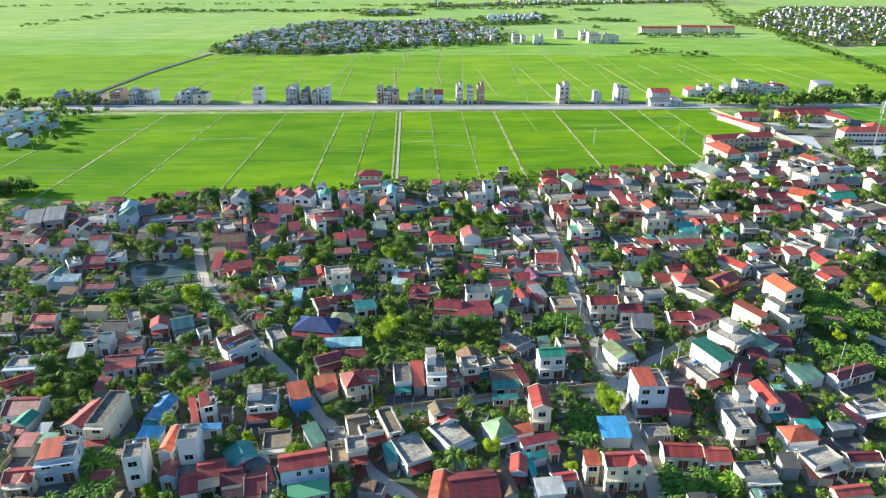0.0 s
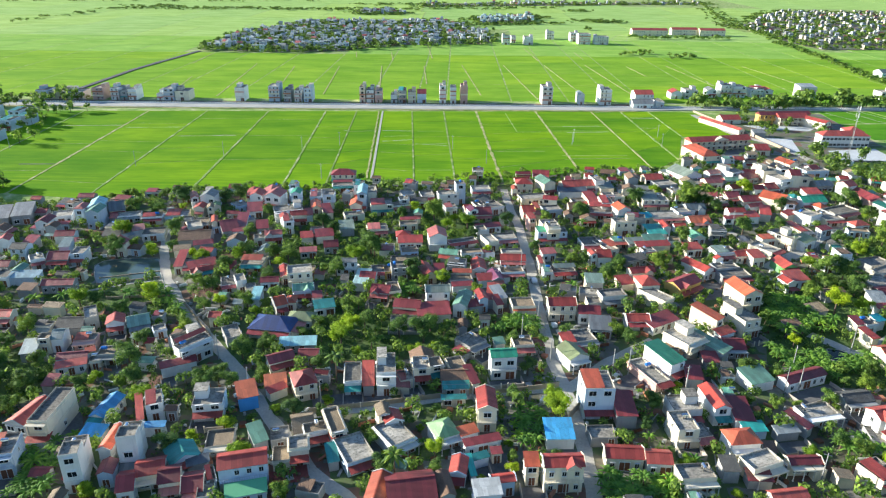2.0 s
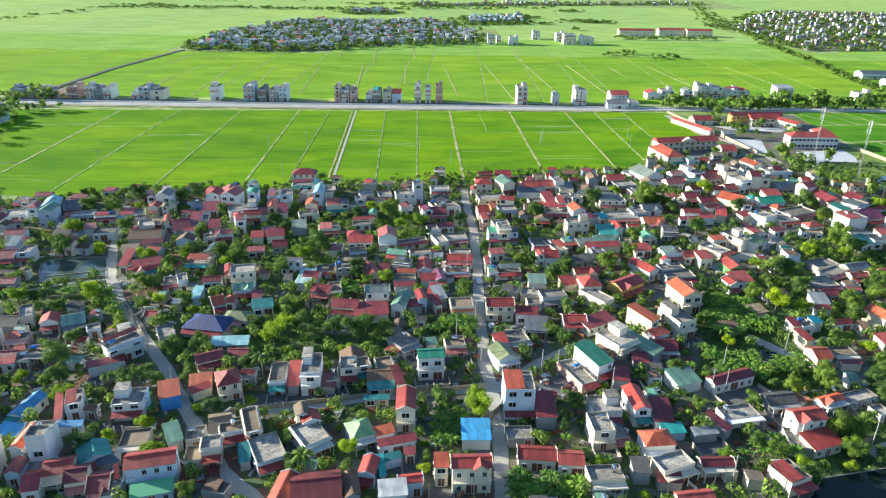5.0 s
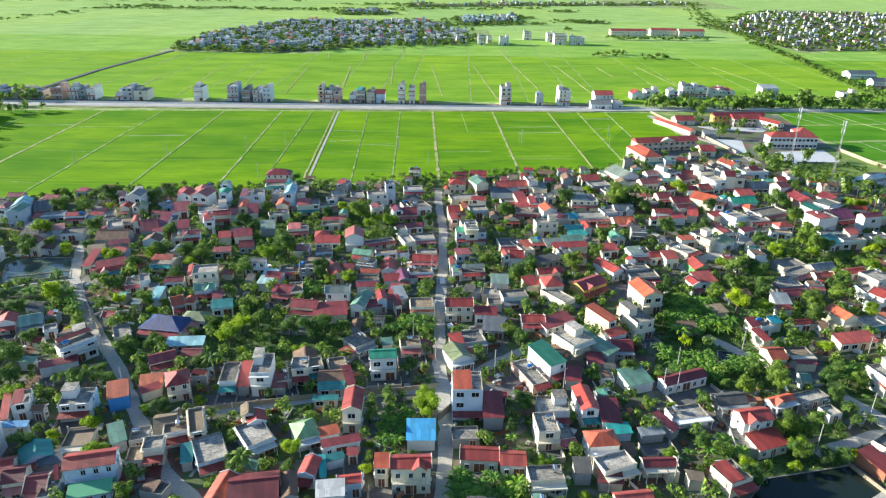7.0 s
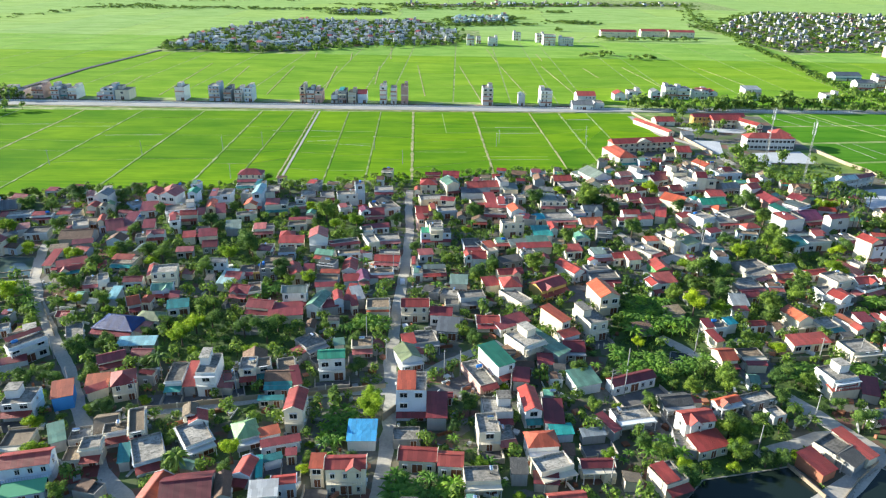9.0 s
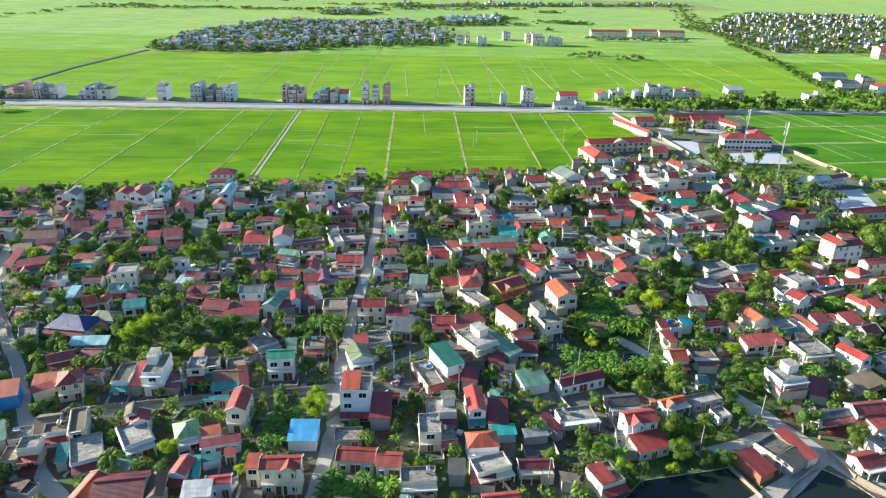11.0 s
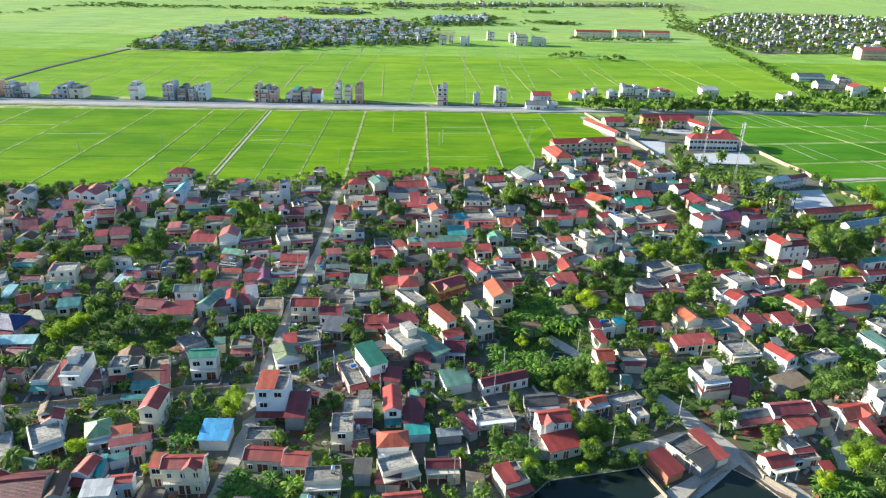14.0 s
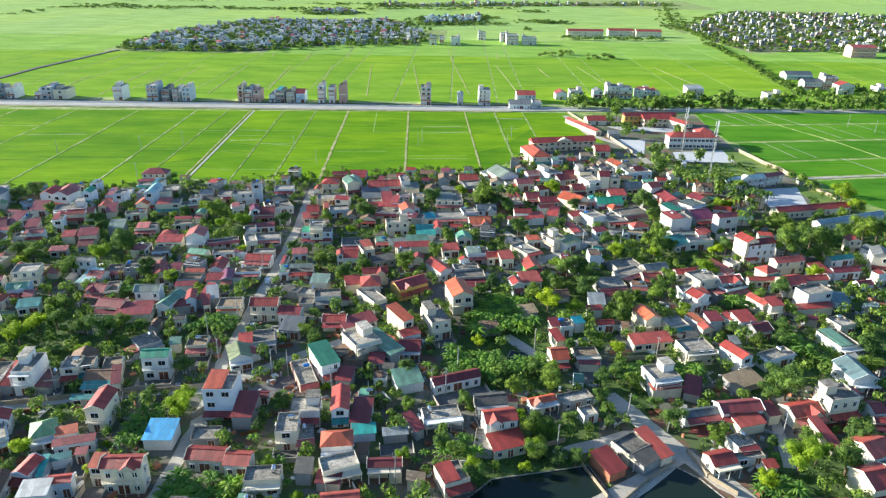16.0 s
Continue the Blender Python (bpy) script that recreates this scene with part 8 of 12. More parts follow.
TREES.append((9, -63.1, 186.2, 0.68))
TREES.append((0, -10.5, 205.9, 0.71))
TREES.append((3, -15.5, 187.2, 1.04))
TREES.append((3, -11.8, 172.5, 0.57))
TREES.append((0, -11.0, 189.1, 0.89))
TREES.append((0, 0.0, 185.0, 1.01))
TREES.append((0, 7.6, 182.2, 1.27))
TREES.append((2, 12.1, 189.4, 0.80))
TREES.append((3, 5.4, 172.6, 0.80))
TREES.append((3, 10.7, 176.7, 0.49))
TREES.append((0, 25.0, 214.0, 0.63))
TREES.append((0, 22.1, 189.8, 0.58))
TREES.append((0, 25.3, 193.3, 0.44))
TREES.append((6, 31.8, 187.9, 0.93))
TREES.append((6, 35.8, 189.8, 1.16))
TREES.append((0, 43.4, 180.2, 0.55))
TREES.append((0, 34.4, 177.5, 0.68))
TREES.append((2, 37.9, 166.7, 0.72))
TREES.append((0, -1.0, 218.9, 0.58))
TREES.append((6, 2.3, 212.0, 1.29))
TREES.append((0, -0.9, 168.7, 0.55))
TREES.append((0, 72.3, 186.7, 0.71))
TREES.append((0, 67.5, 186.6, 0.71))
TREES.append((2, 63.5, 182.7, 0.57))
TREES.append((0, 72.9, 224.5, 0.74))
TREES.append((6, 59.1, 218.2, 1.29))
TREES.append((0, 77.1, 210.6, 0.63))
TREES.append((0, 78.3, 201.0, 0.38))
TREES.append((2, 127.0, 221.6, 0.62))
TREES.append((2, 101.5, 170.5, 0.68))
TREES.append((0, 96.7, 168.3, 0.67))
TREES.append((6, 105.3, 169.5, 0.88))
TREES.append((6, 112.4, 173.5, 1.35))
TREES.append((0, 107.5, 160.1, 0.66))
TREES.append((2, 108.7, 185.9, 0.47))
TREES.append((3, 75.0, 181.1, 0.41))
TREES.append((0, 89.9, 155.4, 0.63))
TREES.append((0, 161.0, 220.1, 1.05))
TREES.append((0, 162.7, 214.2, 0.86))
TREES.append((2, 149.5, 219.9, 0.87))
TREES.append((0, 140.2, 212.5, 1.00))
TREES.append((3, 140.1, 199.8, 1.30))
TREES.append((3, 125.0, 184.5, 0.69))
TREES.append((6, 124.5, 190.5, 1.75))
TREES.append((6, 133.9, 195.1, 1.51))
TREES.append((6, 139.0, 194.0, 1.51))
TREES.append((2, 168.9, 202.2, 1.00))
TREES.append((2, 167.4, 196.6, 0.75))
TREES.append((0, 182.2, 212.5, 0.98))
TREES.append((0, 183.8, 223.4, 0.74))
TREES.append((3, 153.3, 202.6, 0.96))
TREES.append((0, 156.1, 190.2, 0.71))
TREES.append((0, 157.4, 185.5, 0.55))
TREES.append((9, 162.1, 179.2, 1.08))
TREES.append((0, 143.1, 181.4, 0.60))
TREES.append((0, 139.5, 162.7, 0.98))
TREES.append((0, 140.7, 169.1, 0.72))
TREES.append((6, 122.6, 173.3, 1.14))
TREES.append((6, 129.0, 169.4, 1.14))
TREES.append((0, 158.5, 166.5, 0.74))
TREES.append((6, 161.4, 164.3, 1.19))
TREES.append((9, 189.5, 203.8, 1.11))
TREES.append((0, 174.1, 171.1, 0.70))
TREES.append((0, 166.3, 165.6, 0.60))
TREES.append((6, 133.4, 169.5, 1.15))
TREES.append((2, -105.5, 298.8, 1.26))
TREES.append((0, -113.2, 288.5, 1.14))
TREES.append((3, -104.3, 294.6, 0.67))
TREES.append((0, -123.5, 289.1, 1.16))
TREES.append((0, -82.6, 309.3, 1.15))
TREES.append((0, -63.7, 286.4, 0.85))
TREES.append((0, -97.3, 269.1, 1.17))
TREES.append((0, -66.6, 264.4, 0.91))
TREES.append((9, -118.0, 263.7, 1.75))
TREES.append((0, -122.9, 251.8, 0.85))
TREES.append((0, -109.7, 239.5, 1.21))
TREES.append((0, -108.1, 249.7, 0.72))
TREES.append((9, -98.7, 243.7, 1.12))
TREES.append((9, -75.1, 241.4, 1.34))
TREES.append((2, -66.6, 230.0, 0.75))
TREES.append((0, -62.6, 244.5, 0.95))
TREES.append((0, -45.2, 238.4, 1.18))
TREES.append((2, -50.8, 239.9, 0.84))
TREES.append((9, -47.4, 233.9, 1.13))
TREES.append((0, -49.4, 222.7, 0.87))
TREES.append((9, -65.6, 242.5, 1.06))
TREES.append((0, -87.9, 251.5, 0.70))
TREES.append((9, -83.5, 245.1, 0.96))
TREES.append((0, -66.9, 215.2, 0.79))
TREES.append((0, -74.2, 222.3, 0.72))
TREES.append((2, -87.4, 301.4, 1.04))
TREES.append((0, 9.5, 284.7, 1.40))
TREES.append((3, 15.2, 273.5, 0.90))
TREES.append((3, 18.3, 282.4, 0.69))
TREES.append((3, 23.9, 275.0, 1.24))
TREES.append((0, -4.6, 286.8, 0.81))
TREES.append((0, -13.3, 317.3, 1.33))
TREES.append((2, -37.8, 274.5, 0.92))
TREES.append((0, -33.5, 293.8, 0.74))
TREES.append((3, -19.7, 237.8, 1.23))
TREES.append((0, -14.8, 248.0, 1.45))
TREES.append((0, -10.1, 246.1, 1.08))
TREES.append((0, 17.2, 239.9, 0.86))
TREES.append((0, 16.3, 233.0, 0.68))
TREES.append((3, 11.2, 225.2, 0.96))
TREES.append((0, 11.2, 220.4, 0.73))
TREES.append((2, -1.8, 225.6, 0.91))
TREES.append((0, 3.9, 227.9, 0.84))
TREES.append((0, 4.0, 246.1, 0.62))
TREES.append((2, 29.0, 259.8, 0.75))
TREES.append((3, 34.4, 252.6, 0.63))
TREES.append((2, 40.7, 277.9, 0.80))
TREES.append((6, 31.4, 237.0, 1.37))
TREES.append((0, 6.5, 220.1, 0.65))
TREES.append((2, -30.9, 263.3, 0.71))
TREES.append((0, -25.0, 228.5, 1.03))
TREES.append((9, 0.8, 295.3, 1.16))
TREES.append((2, -37.4, 326.3, 0.63))
TREES.append((0, 49.8, 251.6, 0.71))
TREES.append((0, 106.4, 311.7, 1.30))
TREES.append((9, 115.4, 326.7, 1.27))
TREES.append((0, 129.3, 308.8, 1.63))
TREES.append((0, 124.1, 301.8, 1.07))
TREES.append((0, 142.1, 318.1, 1.13))
TREES.append((0, 62.5, 285.1, 0.89))
TREES.append((0, 74.2, 287.0, 1.20))
TREES.append((0, 79.9, 284.7, 0.99))
TREES.append((6, 76.3, 280.2, 1.58))
TREES.append((3, 70.7, 269.3, 0.77))
TREES.append((0, 71.1, 304.4, 0.63))
TREES.append((0, 97.7, 241.1, 1.04))
TREES.append((0, 95.2, 234.3, 1.02))
TREES.append((0, 106.3, 248.1, 0.90))
TREES.append((2, 111.6, 260.7, 0.85))
TREES.append((0, 73.6, 227.3, 0.98))
TREES.append((0, 79.2, 235.3, 0.84))
TREES.append((0, 62.5, 240.5, 0.77))
TREES.append((2, 67.4, 239.2, 0.62))
TREES.append((0, 141.1, 272.6, 1.19))
TREES.append((0, 139.0, 298.4, 0.96))
TREES.append((0, 116.6, 244.7, 0.71))
TREES.append((0, 87.6, 251.8, 0.63))
TREES.append((0, 198.5, 299.0, 1.59))
TREES.append((3, 202.9, 287.6, 0.91))
TREES.append((0, 199.1, 267.7, 1.26))
TREES.append((0, 193.1, 259.6, 1.02))
TREES.append((0, 195.6, 254.0, 1.21))
TREES.append((0, 175.8, 262.1, 0.90))
TREES.append((3, 177.1, 249.1, 1.13))
TREES.append((0, 180.9, 243.7, 0.77))
TREES.append((9, 192.7, 250.2, 1.11))
TREES.append((0, 155.3, 231.1, 1.42))
TREES.append((0, 161.0, 229.5, 1.25))
TREES.append((9, 152.7, 238.2, 1.27))
TREES.append((2, 198.0, 288.4, 1.01))
TREES.append((0, 159.6, 278.2, 0.82))
TREES.append((0, 164.1, 297.8, 0.65))
TREES.append((9, 218.7, 255.4, 1.17))
TREES.append((9, 207.6, 234.6, 1.64))
TREES.append((0, 206.5, 240.0, 0.79))
TREES.append((3, 240.4, 329.4, 1.49))
TREES.append((7, 242.9, 300.0, 1.00))
TREES.append((7, 243.5, 294.9, 1.00))
TREES.append((7, 244.0, 289.9, 1.00))
TREES.append((0, 187.8, 220.7, 0.91))
TREES.append((9, 163.3, 326.0, 1.64))
TREES.append((0, 168.0, 143.8, 0.98))
TREES.append((0, 202.7, 157.5, 1.27))
TREES.append((0, 197.8, 156.2, 0.94))
TREES.append((3, 192.4, 128.2, 1.33))
TREES.append((3, 198.4, 131.7, 1.02))
TREES.append((0, 203.4, 128.1, 1.17))
TREES.append((0, 199.5, 138.3, 0.75))
TREES.append((0, 211.4, 139.1, 0.93))
TREES.append((3, 182.6, 122.8, 0.80))
TREES.append((6, 188.4, 120.2, 1.34))
TREES.append((0, 176.6, 138.0, 0.70))
TREES.append((0, 194.2, 140.4, 0.45))
TREES.append((4, 208.8, 142.8, 0.65))
TREES.append((6, 221.0, 146.5, 0.66))
TREES.append((0, 226.3, 216.0, 1.07))
TREES.append((0, 216.8, 216.6, 0.77))
TREES.append((6, 207.7, 208.3, 1.75))
TREES.append((0, 226.0, 198.1, 0.75))
TREES.append((0, 216.6, 192.4, 0.81))
TREES.append((2, 205.6, 183.3, 0.63))
TREES.append((0, 212.7, 183.8, 0.87))
TREES.append((6, 217.8, 178.4, 1.75))
TREES.append((6, 218.1, 184.7, 1.43))
TREES.append((6, 222.0, 173.9, 1.13))
TREES.append((0, 199.6, 160.7, 1.11))
TREES.append((0, 237.5, 179.7, 1.10))
TREES.append((0, 231.4, 173.5, 0.89))
TREES.append((0, 236.4, 171.5, 0.89))
TREES.append((6, 181.7, 166.9, 1.50))
TREES.append((0, 191.8, 226.6, 0.94))
TREES.append((0, 244.5, 252.7, 1.73))
TREES.append((0, 258.9, 260.6, 1.58))
TREES.append((0, 267.1, 262.9, 1.38))
TREES.append((0, 278.8, 271.4, 1.20))
TREES.append((0, 283.8, 266.9, 1.67))
TREES.append((0, 292.8, 271.4, 1.47))
TREES.append((0, 250.7, 268.7, 1.14))
TREES.append((0, 245.3, 272.7, 1.14))
TREES.append((3, 247.9, 235.2, 0.98))
TREES.append((2, 249.6, 277.9, 1.27))
TREES.append((7, 244.8, 285.0, 1.00))
TREES.append((7, 238.7, 280.0, 1.00))
TREES.append((3, 238.2, 305.3, 0.99))
TREES.append((2, 255.6, 247.0, 1.00))
TREES.append((3, 299.3, 310.7, 1.75))
TREES.append((0, 303.1, 306.7, 1.07))
TREES.append((0, 223.3, 256.3, 1.06))
TREES.append((0, 200.5, 255.8, 0.82))
TREES.append((0, -107.0, 156.9, 0.82))
TREES.append((3, -102.4, 148.1, 0.83))
TREES.append((3, -97.3, 149.2, 0.46))
TREES.append((0, -96.4, 144.1, 0.77))
TREES.append((6, -75.5, 135.0, 0.92))
TREES.append((6, -79.4, 124.7, 1.35))
TREES.append((6, -75.6, 121.1, 1.32))
TREES.append((6, -82.0, 116.9, 1.33))
TREES.append((6, -77.7, 117.3, 1.10))
TREES.append((0, -83.4, 154.6, 0.69))
TREES.append((9, -81.5, 158.6, 0.86))
TREES.append((9, -59.1, 116.5, 0.81))
TREES.append((6, -116.1, 153.6, 1.35))
TREES.append((3, -68.5, 150.1, 0.93))
TREES.append((0, -73.3, 156.0, 0.60))
TREES.append((3, -106.9, 202.6, 1.07))
TREES.append((6, -113.6, 205.6, 1.52))
TREES.append((0, -101.8, 203.4, 0.73))
TREES.append((0, -136.5, 196.9, 0.97))
TREES.append((0, -129.2, 197.8, 0.76))
TREES.append((0, -70.7, 157.9, 0.90))
TREES.append((0, -110.4, 162.8, 1.00))
TREES.append((0, -118.1, 174.8, 0.70))
TREES.append((2, -97.8, 154.4, 0.87))
TREES.append((6, -98.5, 180.5, 0.83))
TREES.append((6, -121.8, 202.8, 1.54))
TREES.append((0, -113.3, 183.5, 0.89))
TREES.append((0, -114.8, 175.9, 0.70))
TREES.append((0, -139.2, 202.8, 0.98))
TREES.append((2, -100.5, 165.0, 0.68))
TREES.append((3, 232.5, 393.8, 1.75))
TREES.append((7, 179.0, 369.1, 1.00))
TREES.append((7, 203.2, 372.7, 1.00))
TREES.append((9, 195.4, 400.2, 0.80))
TREES.append((9, 205.3, 403.9, 0.61))
TREES.append((0, 226.4, 442.5, 1.27))
TREES.append((7, 213.9, 375.4, 1.00))
TREES.append((0, 226.0, 481.9, 1.70))
TREES.append((2, 177.4, 371.7, 0.72))
TREES.append((0, 176.5, 395.2, 0.70))
TREES.append((0, 152.5, 382.2, 0.93))
TREES.append((0, 152.9, 369.5, 1.03))
TREES.append((0, 227.7, 366.3, 1.63))
TREES.append((4, 256.6, 387.0, 1.38))
TREES.append((3, 263.0, 445.7, 1.34))
TREES.append((3, 254.7, 474.5, 1.00))
TREES.append((0, 236.0, 340.8, 1.59))
TREES.append((4, 276.8, 392.0, 0.78))
TREES.append((0, 295.9, 346.7, 1.16))
TREES.append((0, 296.3, 337.5, 1.00))
TREES.append((0, 301.6, 337.9, 0.86))
TREES.append((0, 287.9, 317.2, 0.68))
TREES.append((7, 244.5, 307.8, 1.00))
TREES.append((7, 247.0, 305.2, 1.00))
TREES.append((7, 248.3, 299.9, 1.00))
TREES.append((3, 240.5, 313.0, 0.74))
TREES.append((0, 291.1, 301.5, 0.79))
TREES.append((0, 279.3, 294.7, 0.90))
TREES.append((3, 299.6, 302.9, 1.25))
TREES.append((0, 129.3, 309.1, 1.05))
TREES.append((0, 133.2, 305.2, 0.99))
TREES.append((0, 139.3, 310.8, 0.87))
TREES.append((0, 234.6, 374.8, 1.43))
TREES.append((0, 234.0, 357.0, 1.30))
TREES.append((2, 226.2, 361.7, 1.24))
TREES.append((0, 236.1, 349.3, 1.12))
TREES.append((0, 194.2, 379.3, 0.93))
TREES.append((3, 194.8, 399.2, 0.50))
TREES.append((3, 203.6, 399.7, 0.50))
TREES.append((0, 174.7, 388.5, 0.87))
TREES.append((0, 175.8, 364.3, 0.74))
TREES.append((0, 234.5, 466.4, 0.93))
TREES.append((0, 239.4, 448.0, 0.81))
TREES.append((0, 251.6, 472.4, 0.87))
TREES.append((0, 267.3, 463.7, 0.81))
TREES.append((0, 258.1, 390.8, 0.74))
TREES.append((2, 275.9, 390.6, 0.37))
TREES.append((0, 250.6, 356.9, 0.93))
TREES.append((0, 240.5, 340.1, 0.99))
TREES.append((3, 243.9, 306.7, 0.93))
TREES.append((0, 259.9, 365.5, 0.62))
TREES.append((0, 280.6, 370.8, 0.62))
TREES.append((0, 293.2, 377.9, 0.56))
TREES.append((0, 226.7, 493.1, 0.99))
TREES.append((0, 234.2, 499.0, 0.99))
TREES.append((0, 246.3, 386.6, 0.87))
TREES.append((2, 168.8, 303.4, 0.93))
TREES.append((0, 205.6, 312.8, 0.81))
TREES.append((0, 207.2, 309.0, 0.81))
TREES.append((2, 226.4, 385.6, 0.93))
TREES.append((2, 234.6, 374.8, 0.93))
TREES.append((2, 228.3, 363.9, 0.87))
TREES.append((0, 233.0, 354.0, 0.81))
TREES.append((0, 239.1, 349.4, 0.81))
TREES.append((0, 241.1, 375.1, 0.81))
TREES.append((0, 302.4, 338.5, 0.81))
TREES.append((0, 308.9, 334.4, 0.81))
TREES.append((0, 312.4, 330.2, 0.81))
TREES.append((0, 297.2, 352.3, 0.74))
TREES.append((0, 286.7, 312.5, 0.62))
TREES.append((0, 269.4, 332.5, 0.50))
TREES.append((3, 245.4, 310.7, 0.62))
TREES.append((3, 245.1, 303.0, 0.62))
TREES.append((0, 304.6, 305.6, 0.81))
TREES.append((7, 246.2, 334.1, 1.06))
TREES.append((7, 245.9, 327.1, 1.17))
TREES.append((7, 245.3, 309.1, 1.12))
TREES.append((7, 248.1, 310.8, 1.11))
TREES.append((7, 247.9, 304.6, 1.15))
TREES.append((7, 248.8, 301.7, 1.06))
TREES.append((7, 251.8, 303.3, 1.28))
TREES.append((7, 251.8, 319.0, 1.25))
TREES.append((7, 139.8, 305.2, 1.28))
TREES.append((7, 144.1, 305.2, 1.15))
TREES.append((2, 204.2, 537.4, 0.79))
TREES.append((0, 206.6, 537.8, 1.10))
TREES.append((5, 207.0, 535.0, 1.01))
TREES.append((0, 211.0, 539.8, 1.12))
TREES.append((2, 212.4, 539.8, 0.76))
TREES.append((5, 212.9, 530.2, 0.74))
TREES.append((2, 215.5, 531.8, 1.11))
TREES.append((0, 217.8, 538.9, 1.09))
TREES.append((0, 219.2, 530.1, 0.83))
TREES.append((2, 223.0, 539.1, 1.09))
TREES.append((0, 223.0, 536.7, 0.77))
TREES.append((2, 224.5, 532.2, 1.12))
TREES.append((2, 225.9, 531.8, 1.10))
TREES.append((2, 230.2, 541.3, 0.77))
TREES.append((5, 232.3, 534.9, 0.92))
TREES.append((0, 234.4, 535.9, 0.79))
TREES.append((2, 235.3, 532.3, 0.79))
TREES.append((2, 236.3, 529.0, 0.83))
TREES.append((5, 238.7, 530.2, 0.83))
TREES.append((2, 240.8, 528.4, 1.08))
TREES.append((2, 241.8, 529.5, 0.97))
TREES.append((5, 244.6, 536.2, 0.94))
TREES.append((0, 246.7, 532.1, 0.76))
TREES.append((2, 250.2, 536.0, 0.88))
TREES.append((2, 251.7, 533.3, 0.87))
TREES.append((2, 254.7, 540.6, 0.80))
TREES.append((2, 255.4, 536.4, 0.84))
TREES.append((2, 256.4, 533.9, 0.72))
TREES.append((0, 258.4, 530.2, 0.86))
TREES.append((2, 261.1, 533.1, 0.89))
TREES.append((0, 260.7, 528.1, 0.93))
TREES.append((2, 265.4, 533.1, 1.00))
TREES.append((0, 264.8, 529.5, 0.73))
TREES.append((0, 268.4, 529.8, 1.12))
TREES.append((2, 271.1, 532.3, 0.73))
TREES.append((0, 271.4, 530.0, 0.97))
TREES.append((2, 275.9, 535.3, 0.92))
TREES.append((5, 274.3, 527.7, 0.95))
TREES.append((0, 280.3, 538.9, 0.77))
TREES.append((5, 279.3, 529.7, 1.09))
TREES.append((2, 278.3, 536.6, 1.32))
TREES.append((8, 283.9, 544.6, 1.01))
TREES.append((8, 282.9, 535.7, 0.95))
TREES.append((8, 286.8, 535.0, 0.95))
TREES.append((8, 289.7, 538.9, 0.91))
TREES.append((8, 292.3, 538.5, 1.14))
TREES.append((2, 298.1, 545.9, 1.32))
TREES.append((2, 297.6, 539.5, 1.19))
TREES.append((2, 299.3, 535.1, 1.14))
TREES.append((2, 301.2, 537.1, 0.93))
TREES.append((8, 304.2, 540.1, 1.12))
TREES.append((2, 310.1, 545.9, 0.88))
TREES.append((8, 309.8, 540.7, 1.29))
TREES.append((8, 312.9, 538.7, 0.88))
TREES.append((2, 315.1, 538.9, 1.07))
TREES.append((8, 320.1, 545.8, 1.18))
TREES.append((8, 321.7, 546.1, 1.19))
TREES.append((2, 323.2, 540.9, 1.26))
TREES.append((8, 323.8, 536.9, 1.10))
TREES.append((8, 329.6, 545.2, 1.37))
TREES.append((8, 333.4, 545.9, 1.21))
TREES.append((8, 334.9, 545.6, 0.92))
TREES.append((2, 336.7, 546.4, 1.37))
TREES.append((8, 336.7, 537.8, 1.19))
TREES.append((8, 338.2, 536.2, 0.98))
TREES.append((8, 342.6, 540.8, 0.87))
TREES.append((8, 344.7, 539.7, 1.13))
TREES.append((8, 346.2, 536.1, 1.30))
TREES.append((8, 352.7, 544.9, 1.22))
TREES.append((8, 355.1, 547.3, 1.37))
TREES.append((8, 354.7, 536.3, 1.32))
TREES.append((8, 357.2, 535.5, 0.88))
TREES.append((8, 361.5, 542.6, 1.12))
TREES.append((8, 361.5, 537.3, 1.09))
TREES.append((8, 366.3, 544.2, 1.18))
TREES.append((8, 369.4, 542.5, 1.03))
TREES.append((8, 372.6, 547.1, 1.14))
TREES.append((2, 371.9, 539.1, 1.33))
TREES.append((8, 380.1, 547.4, 1.36))
TREES.append((2, 376.7, 536.4, 1.24))
TREES.append((8, 380.6, 541.5, 0.90))
TREES.append((8, 385.1, 543.2, 1.31))
TREES.append((2, 384.3, 537.9, 1.12))
TREES.append((2, 392.3, 548.8, 0.97))
TREES.append((8, 388.2, 536.1, 0.88))
TREES.append((8, 395.6, 546.8, 1.13))
TREES.append((8, 398.3, 543.8, 1.06))
TREES.append((2, 397.4, 537.8, 1.22))
TREES.append((8, 403.2, 545.6, 1.34))
TREES.append((8, 402.9, 538.8, 1.16))
TREES.append((8, 404.8, 540.3, 1.01))
TREES.append((8, 408.2, 539.5, 1.33))
TREES.append((8, 414.5, 545.9, 1.13))
TREES.append((8, 411.6, 536.6, 1.03))
TREES.append((2, 419.1, 545.0, 0.89))
TREES.append((2, 420.5, 545.1, 0.96))
TREES.append((8, 422.1, 541.0, 1.10))
TREES.append((8, 423.0, 540.0, 1.33))
TREES.append((2, 429.1, 547.2, 1.16))
TREES.append((8, 428.7, 542.6, 1.35))
TREES.append((8, 433.4, 543.5, 1.06))
TREES.append((8, 433.4, 538.5, 1.19))
TREES.append((8, 438.8, 542.9, 1.36))
TREES.append((8, 440.6, 545.5, 1.26))
TREES.append((2, 446.7, 547.9, 0.87))
TREES.append((8, 447.4, 545.9, 1.37))
TREES.append((2, 450.8, 549.7, 1.16))
TREES.append((8, 447.6, 539.6, 1.23))
TREES.append((8, 453.8, 545.3, 1.07))
TREES.append((2, 457.1, 544.7, 0.88))
TREES.append((8, 460.5, 548.8, 1.19))
